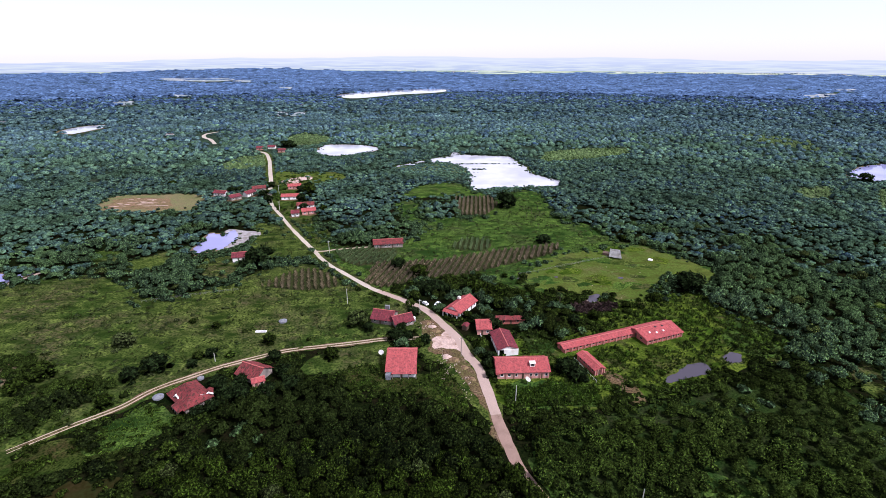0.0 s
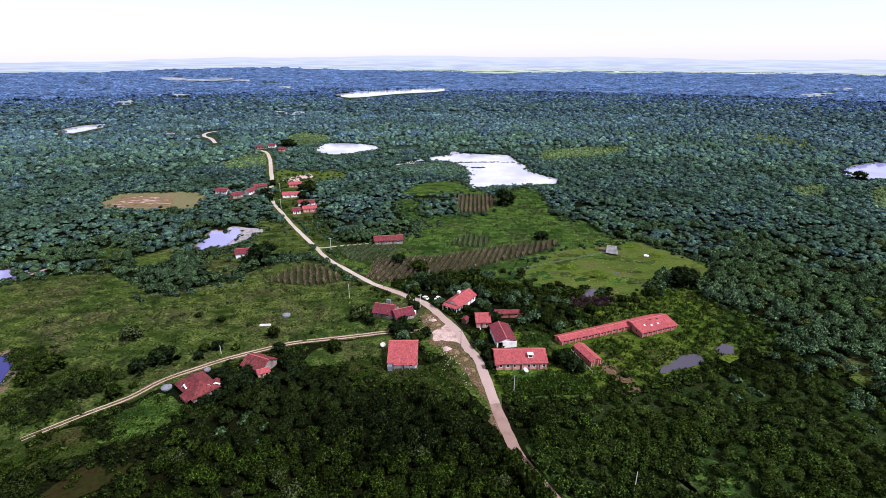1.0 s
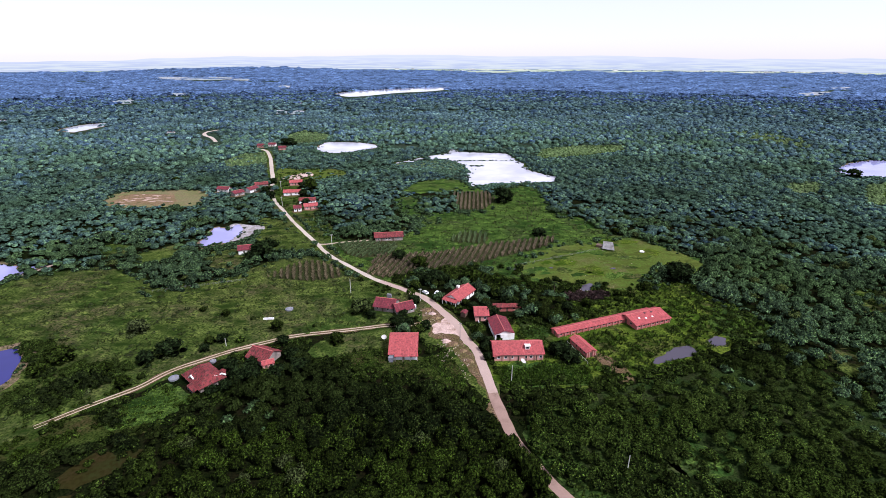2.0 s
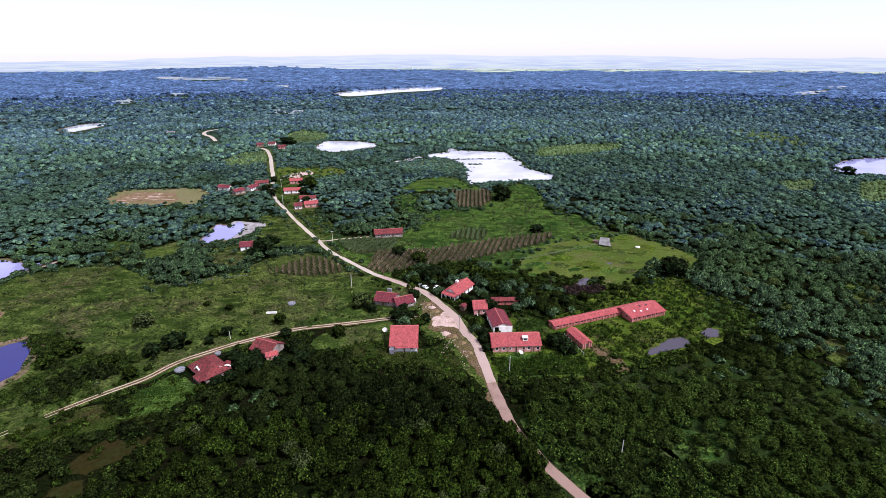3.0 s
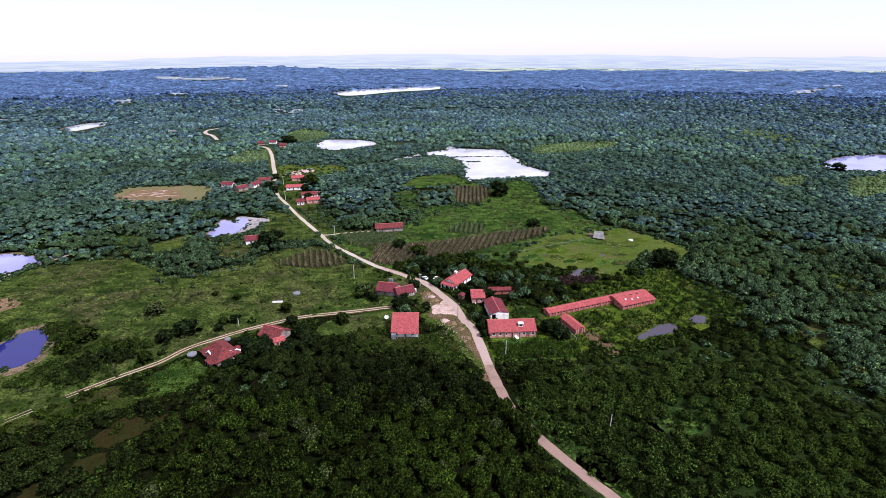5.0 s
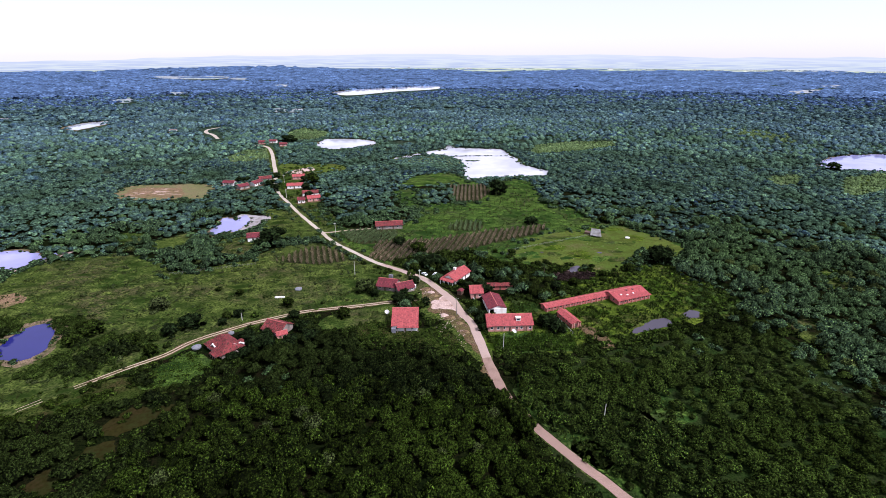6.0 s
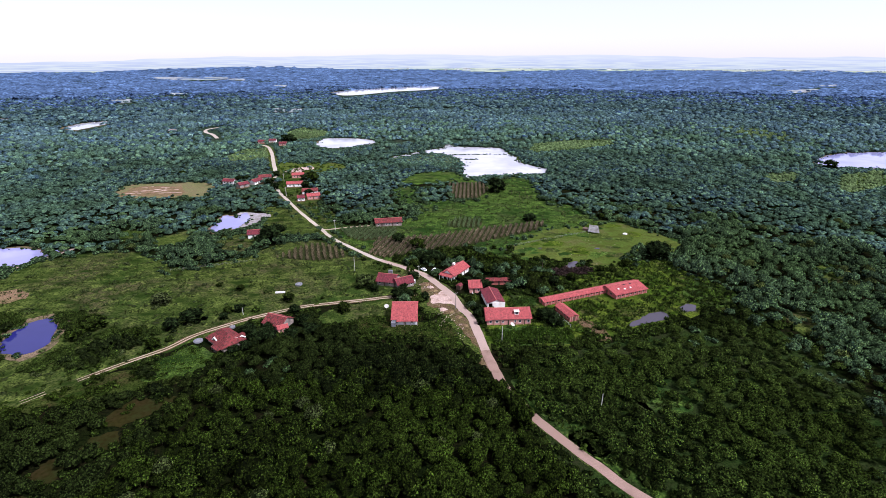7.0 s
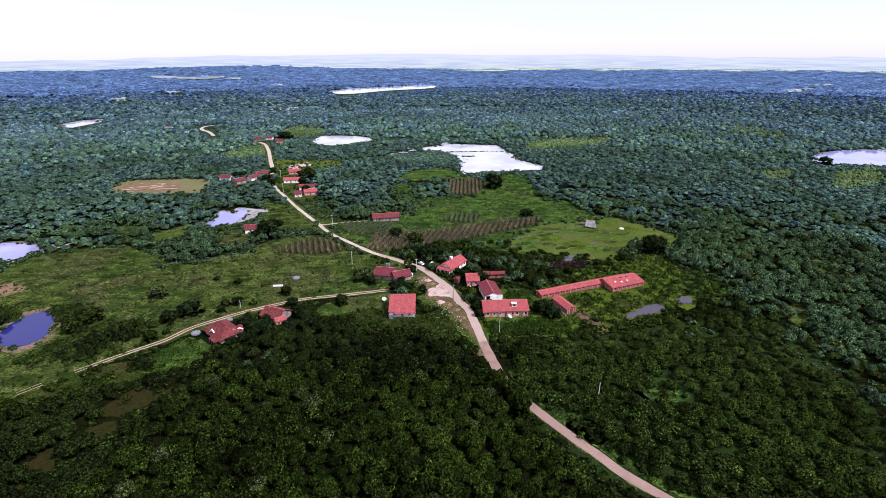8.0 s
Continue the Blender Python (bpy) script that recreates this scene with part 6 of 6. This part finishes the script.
TREES = [
    (-78, 127.5, 5, "dark"), (-74, 130, 5.5, "dark"), (-82, 124, 4, "green"), (-71, 134, 6, "dark"), (-70, 144, 5, "dark"),
    (20.2, 174, 4, "dark"), (17.4, 159.5, 4.5, "dark"), (20, 187, 6, "dark"), (10.5, 190.5, 5, "green"), (-7, 214, 7, "dark"), (1, 215, 7, "dark"),
    (-110, 146, 7, "dark"),
    (48, 363, 15, "dark"), (62, 285, 9, "dark"), (-100, 250, 17, "dark"), (-106, 246, 9, "dark"), (121, 219, 15, "dark"), (-69, 170, 6, "green"), (-63, 158, 6, "dark"), (-42, 160, 6.5, "green"),
    (-104, 152, 10, "dark"), (-126, 169, 8.5, "olive"), (-19, 172.5, 7, "dark"), (-14, 173.5, 5, "dark"), (-7, 170, 5.5, "dark"), (-36, 185, 10, "olive"), (-95, 182, 4, "green"),
    (-107, 186, 3, "green"), (-13, 193, 6, "dark"), (45, 151, 9, "dark"), (48, 147, 8, "dark"), (16.8, 154, 5, "dark"), (17.5, 148, 4.5, "dark"), (37, 214, 4, "green"), (55, 208, 4, "olive"), (122, 281, 5, "olive"),
    (112, 289, 6, "green"), (14, 187, 5.5, "dark"), (-31, 180, 5, "dark"), (-17, 180, 5, "dark"), (32, 234, 3.2, "green"), (390, 447, 14, "dark"), (84, 200, 5, "green"), (99, 207, 6, "green"), (153, 650, 10, "dark"),
    (-88, 161, 5, "dark"), (-92, 159, 4.5, "green"), (-24, 246, 9, "dark"), (-12, 236, 10, "green"), (-3, 217, 10, "dark"), (3, 222, 11, "green"), (16, 216, 12, "green"), (26, 210, 11, "green"), (28, 200, 8, "dark"),
    (-11, 218, 8, "dark"), (-77, 141, 7, "dark"), (-72, 138, 8, "dark"), (-59, 137, 7, "dark"), (-52, 141, 8, "dark"), (-67, 136, 7, "dark"), (-56, 148, 7, "dark"), (-92, 154, 4, "dark"),
    (-9.5, 152, 3.6, "green"), (-196, 632, 15, "dark"), (-204, 640, 12, "dark"), (-188, 626, 10, "dark"), (-240, 430, 8, "green"), (-142, 147, 10, "green"), (-144, 139, 8, "green"), (-121, 138, 7, "green"), (-110, 132, 6, "green"), (22, 181, 7, "dark"), (30, 191, 7, "dark"),
    (36, 187, 6, "dark"), (42, 184, 7, "dark"), (66, 190, 6, "green"), (56, 186, 6, "dark"), (-148, 395, 7, "dark"), (-137, 374, 8, "dark"), (-109, 396, 12, "green"), (-172, 408, 8, "dark"), (-178, 406, 8, "dark"), (-150, 424, 7, "dark"), (-146, 402, 5, "green"), (-112, 378, 8, "dark"), (-104, 356, 7, "dark"), (-120, 408, 9, "dark"), (-118, 424, 8, "dark"), (-88, 350, 7, "green"), (-152, 424, 7, "green"), (-108, 346, 5, "green"),
]
for k, (x, y, wide, key) in enumerate(TREES):
    tree(x, y, wide, key, 0.95 if wide < 8 else 1.1 if 300 < y < 400 else 0.8, k)

for k, (x, y, wide) in enumerate(((18.6, 101.0, 6.5), (19.5, 97.5, 6.5), (21.6, 93.8, 7.5), (23.4, 91.0, 7.0), (24.8, 87.6, 7.0))):
    tree(x, y, wide, "green", 1.35, k)  # tall trees placed to hide the road from the camera

# bushes, tufts and crops
ROADSIDE = [(-4, 150), (1, 150), (8, 135), (14, 121), (8, 123), (1, 135), (-8, 147)]
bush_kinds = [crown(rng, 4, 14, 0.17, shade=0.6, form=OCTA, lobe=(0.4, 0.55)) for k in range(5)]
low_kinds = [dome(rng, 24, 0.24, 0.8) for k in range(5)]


def over_land(polys, gap, cut, seed, grain=18.0):
    """Points over open land, thick in places and thin in others."""
    xs, ys = [], []
    for q in polys:
        p = np.array(q)
        gx, gy = np.meshgrid(np.arange(p[:, 0].min(), p[:, 0].max(), gap), np.arange(p[:, 1].min(), p[:, 1].max(), gap))
        gx = (gx + rng.uniform(-0.5, 0.5, gx.shape) * gap).ravel()
        gy = (gy + rng.uniform(-0.5, 0.5, gy.shape) * gap).ravel()
        ok = inside(q, gx, gy) & (wobble(gx, gy, grain, seed) + rng.uniform(-0.35, 0.35, gx.shape) > cut)
        xs.append(gx[ok])
        ys.append(gy[ok])
    x, y = np.concatenate(xs), np.concatenate(ys)
    ok = growable(x, y, -0.6)
    return x[ok], y[ok]


x, y = over_land([MEADOW, CLEAR_A, CLEAR_B, FRONT, CLEAR_D], 3.4, 0.62, 2.0, 26)
s = rng.uniform(0.4, 1.5, len(x))
strewn("bushes", bush_kinds, x, y, 0 * x - 0.1, s, s * 0.9, LEAF_OLIVE, rng, "low green bushes scattered in the meadow", "bushes")
x, y = over_land([LOWWEST], 1.9, 0.05, 2.0, 14)
s = rng.uniform(0.7, 2.0, len(x))
strewn("bushes", bush_kinds, x, y, 0 * x - 0.1, s, s * 0.9, LEAF, rng, "thick dark bushes below the track", "bushes")
x, y = over_land([STRIP], 2.6, 0.3, 5.0, 12)
s = rng.uniform(0.5, 1.5, len(x))
strewn("bushes", bush_kinds, x, y, 0 * x - 0.1, s, s * 0.9, LEAF, rng, "dark rank bushes on the slope", "bushes")
x, y = over_land([GROVES[2], GROVES[3], GROVES[-2], GROVES[-1]], 1.9, -0.75, 3.0, 13)
s = rng.uniform(0.9, 2.1, len(x))
strewn("thicket", mid_kinds, x, y, 0 * x - 0.1, s, s * 0.95, LEAF_SCRUB, rng, "dense low dark green thicket round the small pond", "thicket")
side = TRACK[(TRACK[:, 0] < -106)]
side = np.repeat(side, 3, 0)
side = side + rng.choice([-1, 1], len(side))[:, None] * rng.uniform(2.0, 5.5, len(side))[:, None] * np.array([0.64, -0.77])
side = side[wobble(side[:, 0], side[:, 1], 11, 3.0) > -0.35]
x, y = side.T
s = rng.uniform(0.6, 1.35, len(x))
strewn("bushes", bush_kinds, x, y, 0 * x - 0.1, s, s * 0.8, LEAF, rng, "dark bushes crowding the track", "bushes")
x, y = over_land([BRIGHT, HILLFIELD, EASTGREEN, HILLTOP], 2.6, -0.4, 4.0, 22)
s = rng.uniform(0.8, 2.2, len(x))
strewn("bushes", farther_kinds, x, y, 0 * x - 0.3, s, s * 0.8, LEAF_MARSH, rng, "pale green marsh bushes", "bushes")
x, y = over_land([YARD, RANK, ROADSIDE, VERGE, EASTPATCH, GLADE_A, GLADE_B, CLEAR_C, VILLAGE, GLADE_D, GLADE_E], 2.2, 0.18, 5.0, 16)
ok = ~in_any([PLOT, GARDEN, BRUSH, BAREYARD], x, y)
x, y = x[ok], y[ok]
s = rng.uniform(0.5, 1.7, len(x))
bright = rng.uniform(0, 1, len(x)) < 0.55
for i, leaves in ((bright, WEED_LEAF), (~bright, LEAF_SCRUB)):
    strewn("bushes", bush_kinds, x[i], y[i], 0 * x[i] - 0.1, s[i], 0.8 * s[i], leaves, rng, "rank green bushes in clearings", "bushes")
x, y = over_land([LOW], 1.7, 0.1, 3.0, 8)
s = rng.uniform(0.4, 1.2, len(x))
strewn("bushes", low_kinds, x, y, 0 * x - 0.15, s, s * 0.7, WEED_LEAF, rng, "bright green weedy bushes below the farmhouse", "bushes")
x, y = over_land([SQUAREFRONT], 1.5, 0.0, 4.0, 7)
s = rng.uniform(0.4, 1.1, len(x))
strewn("bushes", bush_kinds, x, y, 0 * x - 0.1, s, s, LEAF_SCRUB, rng, "rank weedy bushes before the square house", "bushes")
x, y = over_land([WAYSIDE, MARSH], 3.2, -0.35, 4.0, 30)
s = rng.uniform(0.9, 2.4, len(x))
strewn("bushes", farther_kinds, x, y, 0 * x - 0.3, s, s * 0.7, LEAF_MARSH, rng, "pale green scrub spreading over wet clearings", "bushes")
x, y = over_land([PASTURE, FIELD], 4.6, 0.85, 3.0, 30)
ok = ~inside(EASTPASTURE, x, y)
x, y = x[ok], y[ok]
s = rng.uniform(0.4, 1.3, len(x))
strewn("bushes", bush_kinds, x, y, 0 * x - 0.1, s, s * 0.9, LEAF_OLIVE, rng, "low bushes dotted over the pasture", "bushes")

tuft_kinds = [blade_tuft(rng, 5) for k in range(5)]
tussock_kinds = [dome(rng, 12, 0.4, 0.3) for k in range(5)]
x, y = over_land([MEADOW, CLEAR_A, CLEAR_B, PASTURE], 2.1, 0.42, 6.0, 22)
ok = ~inside(EASTPASTURE, x, y) & ~in_any([c[2] for c in CORN], x, y)
x, y = x[ok], y[ok]
s = rng.uniform(0.5, 1.3, len(x))
strewn("tussocks", tussock_kinds, x, y, 0 * x - 0.15, s, 0.38 * s, GRASS, rng, "rounded tussocks of coarse green grass", "grass")
x, y = over_land([LOW, SQUAREFRONT, PLOT], 0.75, -0.6, 7.0, 12)
s = rng.uniform(0.3, 0.6, len(x))
strewn("tall_grass", tuft_kinds, x, y, 0 * x, s * 1.3, s, WEED_LEAF, rng, "dense bright green weeds below the houses", "grass")
x, y = over_land([MEADOW, FRONT, CLEAR_A, CLEAR_B], 1.25, 0.3, 7.0, 16)
s = rng.uniform(0.3, 0.8, len(x))
strewn("tall_grass", tuft_kinds, x, y, 0 * x, s * 1.5, s, GRASS, rng, "tufts of tall bright green grass", "grass")
x, y = over_land([YARD, RANK, ROADSIDE, VERGE, EASTPATCH, GLADE_B, GLADE_D, GLADE_E], 0.95, -0.1, 3.0, 9)
s = rng.uniform(0.4, 1.1, len(x))
strewn("tall_grass", tuft_kinds, x, y, 0 * x, s * 1.4, s, GRASS, rng, "rank green grass and weeds", "grass")
x, y = over_land([PASTURE, CLEAR_C], 1.7, 0.1, 5.0, 14)
ok = ~inside(EASTPASTURE, x, y)
x, y = x[ok], y[ok]
s = rng.uniform(0.3, 0.8, len(x))
strewn("tall_grass", tuft_kinds, x, y, 0 * x, s * 1.6, s, GRASS, rng, "tufts of pasture grass", "grass")

for mat, turn, poly, label in CORN:
    p = np.array(poly)
    c, s = math.cos(radians(turn)), math.sin(radians(turn))
    mid = p.mean(0)
    u, v = np.meshgrid(np.arange(-75, 75, 0.42), np.arange(-75, 75, 3.2))
    u = u + rng.uniform(-0.25, 0.25, u.shape)
    v = v + rng.uniform(-0.15, 0.15, v.shape)
    x, y = (mid[0] + u * c - v * s).ravel(), (mid[1] + u * s + v * c).ravel()
    ok = inside(poly, x, y) & growable(x, y, 0) & (rng.uniform(0, 1, x.shape) > 0.15)
    x, y = x[ok], y[ok]
    h = rng.uniform(1.3, 2.3, len(x))
    strewn("corn", [blade_tuft(rng, 6, 0.15) for k in range(4)], x, y, 0 * x + 0.1, h * 0.85, h, mat, rng, label, "crop")

# undergrowth along the woods' edges
x, y = sown(rng, 60, 400, 2.2, 52)
ok = growable(x, y, 1.8) & ~in_any(CLEARINGS, x, y) & ~in_any([c[2] for c in CORN], x, y) & ~wooded(x, y, 5.0)
x, y = x[ok], y[ok]
s = rng.uniform(0.7, 1.7, len(x))
near = np.hypot(x, y) + 20 * wobble(x, y, 30, 2.0) < 235
for i, leaves in ((near, LEAF_SCRUB), (~near, LEAF_MIX)):
    strewn("undergrowth", low_kinds, x[i], y[i], 0 * x[i] - 0.15, s[i], s[i], leaves, rng, "low green undergrowth along the edge of the woods", "undergrowth")

x, y = sown(rng, 400, 700, 3.6, 47)
ok = growable(x, y, 3.0) & (~in_any(CLEARINGS, x, y) | in_any([LAKEMARSH], x, y)) & ~in_any([c[2] for c in CORN], x, y) & ~wooded(x, y, 5.0)
ok |= in_any([WAYSIDE, MARSH, VGREEN], x, y) & (wobble(x, y, 24, 3.0) > 0.55) & growable(x, y, 4.0)
x, y = x[ok], y[ok]
s = rng.uniform(1.0, 2.3, len(x))
strewn("undergrowth", remote_kinds, x, y, 0 * x - 0.2, s, 0.7 * s, LEAF_MID_HAZE, rng, "low green undergrowth at the edge of the far woods", "undergrowth")

# ragged fringe of bushes along the open land
xs, ys = [], []
for q, step in ((MEADOW, 1.0), (PASTURE, 1.0), (EASTPASTURE, 1.5), (SPORT, 2.5), (YARD, 1.2), (LAKEGREEN, 1.5), (GREENFOLD, 1.5), (VGREEN, 2.0), (CLEAR_B, 2.0)):
    edge = smooth_line(q + q[:1], step)
    p = edge + rng.normal(0, 2.6, edge.shape)
    p = p[wobble(p[:, 0], p[:, 1], 13, 6.0) > -0.1]
    xs.append(p[:, 0])
    ys.append(p[:, 1])
x, y = np.concatenate(xs), np.concatenate(ys)
ok = growable(x, y, 2.2) & ~in_any([c[2] for c in CORN], x, y)
x, y = x[ok], y[ok]
s = rng.uniform(0.5, 2.0, len(x))
near = np.hypot(x, y) + 20 * wobble(x, y, 30, 2.0) < 235
for i, leaves in ((near, LEAF_SCRUB), (~near, LEAF_MIX)):
    strewn("bushes", low_kinds, x[i], y[i], 0 * x[i] - 0.3, s[i], 1.1 * s[i], leaves, rng, "ragged bushes fringing the open land", "bushes")
x, y = over_land([BRUSH], 0.7, -0.3, 3.0, 5)
s = rng.uniform(0.6, 1.6, len(x))
strewn("dead_brush", tuft_kinds, x, y, 0 * x, s * 1.8, s, DEADWOOD, rng, "heaps of dry brown brushwood beside a dark pool", "brushwood")
u, v = np.meshgrid(np.arange(21, 54, 0.55), np.arange(130.5, 146, 1.5))
x, y = (u + rng.uniform(-0.2, 0.2, u.shape)).ravel(), (v + 0.05 * u + rng.uniform(-0.15, 0.15, u.shape)).ravel()
ok = inside(GARDEN, x, y) & growable(x, y, 0)
x, y = x[ok], y[ok]
s = rng.uniform(0.8, 1.4, len(x))
strewn("garden_rows", tuft_kinds, x, y, 0 * x, s * 1.1, s, WEED_LEAF, rng, "rows of bright green vegetables in the garden", "crop")

# reeds and water bushes on the pond shores
xs, ys = [], []
for k in (0, 1, 2, 3, 4, 5):
    shore = smooth_line(PONDS[k][1] + PONDS[k][1][:1], 1.5)
    reach = 1.0 if k in (0, 2) else 2.5
    p = np.repeat(shore, 2, 0)
    p = p + rng.normal(0, reach, p.shape)
    p = p[wobble(p[:, 0], p[:, 1], 22, 4.0) > 0.15]
    xs.append(p[:, 0])
    ys.append(p[:, 1])
for x0, y0, x1, y1 in ((14, 527, 80, 527), (30, 500, 44, 499), (-44, 522, -10, 536)):
    t = rng.uniform(0, 1, 60)
    xs.append(x0 + (x1 - x0) * t + rng.normal(0, 0.8, 60))
    ys.append(y0 + (y1 - y0) * t + rng.normal(0, 1.2, 60))
x, y = np.concatenate(xs), np.concatenate(ys)
s = rng.uniform(0.4, 1.3, len(x))
strewn("reeds", low_kinds, x, y, 0 * x - 0.1, s, s * 0.8, LEAF_MIX, rng, "dark green reeds and water bushes on pond shores", "reeds")


# palms
def palm(x, y, size, label):
    e = tagged(new("palm"), label, "palm tree")
    e.matrix_basis = pose(x, y, 0, 0, 0, 57 * x) @ Matrix.Scale(size, 4)
    bm = bmesh.new()
    tube(bm, 0, 0, 0, 5.2, 0.2, 0.13, 8, (0.3, 0.1))
    part("trunk", bm, BARK, e)
    vs, fs = [], []
    for k in range(16):
        an, up = 6.283 * k / 16 + rng.uniform(-0.2, 0.2), rng.uniform(-0.3, 0.9)
        o = np.array([math.cos(an), math.sin(an), 0])
        w = np.array([-math.sin(an), math.cos(an), 0])
        base = len(vs)
        for q in range(5):
            t = q / 4
            p = np.array([0.3, 0.1, 5.1]) + o * 1.9 * t + np.array([0, 0, up * 1.4 * t - 1.3 * t * t])
            half = 0.28 * math.sin(math.pi * (0.12 + 0.85 * t))
            vs += [p - w * half - np.array([0, 0, 0.1]), p, p + w * half - np.array([0, 0, 0.1])]
        for q in range(4):
            i = base + 3 * q
            fs += [(i, i + 1, i + 4), (i, i + 4, i + 3), (i + 1, i + 2, i + 5), (i + 1, i + 5, i + 4)]
    o = new("fronds", raw_mesh("fronds", np.array(vs), np.array(fs), LEAF_DARK))
    o.parent = e


palm(54.4, 205, 1.0, "thin palm with a ragged green head of fronds")
for x, y in ((60, 355), (60, 337), (65, 347), (65, 330), (71, 355), (70, 341), (60, 318), (64, 314)):
    palm(x, y, rng.uniform(0.55, 0.75), "small young palm in the lush pasture")

# hedgerows and white farmsteads on the far plain
xs, ys = [], []
for k in range(22):
    a, r = radians(rng.uniform(-40, 46)), rng.uniform(4150, 4780)
    n = int(rng.uniform(8, 26))
    t = np.linspace(-0.5, 0.5, n) * n * 14
    turn = rng.uniform(-0.25, 0.25) - a
    xs.append(r * math.sin(a) + t * math.cos(turn) + rng.normal(0, 4, n))
    ys.append(r * math.cos(a) + t * math.sin(turn) + rng.normal(0, 6, n))
x, y = np.concatenate(xs), np.concatenate(ys)
s = rng.uniform(3, 7, len(x))
strewn("hedgerows", remote_kinds, x, y, 0 * x + 0.5, s, 0.7 * s, LEAF_REMOTE_HAZE, rng, "distant rows of trees on the pale plain", "hedgerow")
for k in range(22):
    a, r = radians(rng.uniform(-12, 44)), rng.uniform(4150, 4750)
    w, d = rng.uniform(14, 34), rng.uniform(9, 14)
    e = thing("farm_building", r * math.sin(a), r * math.cos(a), math.degrees(-a) + rng.uniform(-25, 25), "white farm building far off on the plain", "building", "far farm buildings")
    part("wall", boxed(-w / 2, -d / 2, 0, w / 2, d / 2, 6), WHITE, e)
    bm = bmesh.new()
    v = [bm.verts.new(p) for p in ((-w / 2 - 0.5, -d / 2 - 0.5, 6), (w / 2 + 0.5, -d / 2 - 0.5, 6), (w / 2 + 0.5, d / 2 + 0.5, 6), (-w / 2 - 0.5, d / 2 + 0.5, 6), (-w / 2 - 0.5, 0, 9), (w / 2 + 0.5, 0, 9))]
    for f in ((0, 1, 5, 4), (2, 3, 4, 5), (0, 4, 3), (1, 2, 5), (3, 2, 1, 0)):
        bm.faces.new([v[i] for i in f])
    part("roof", bm, FIBRE, e)
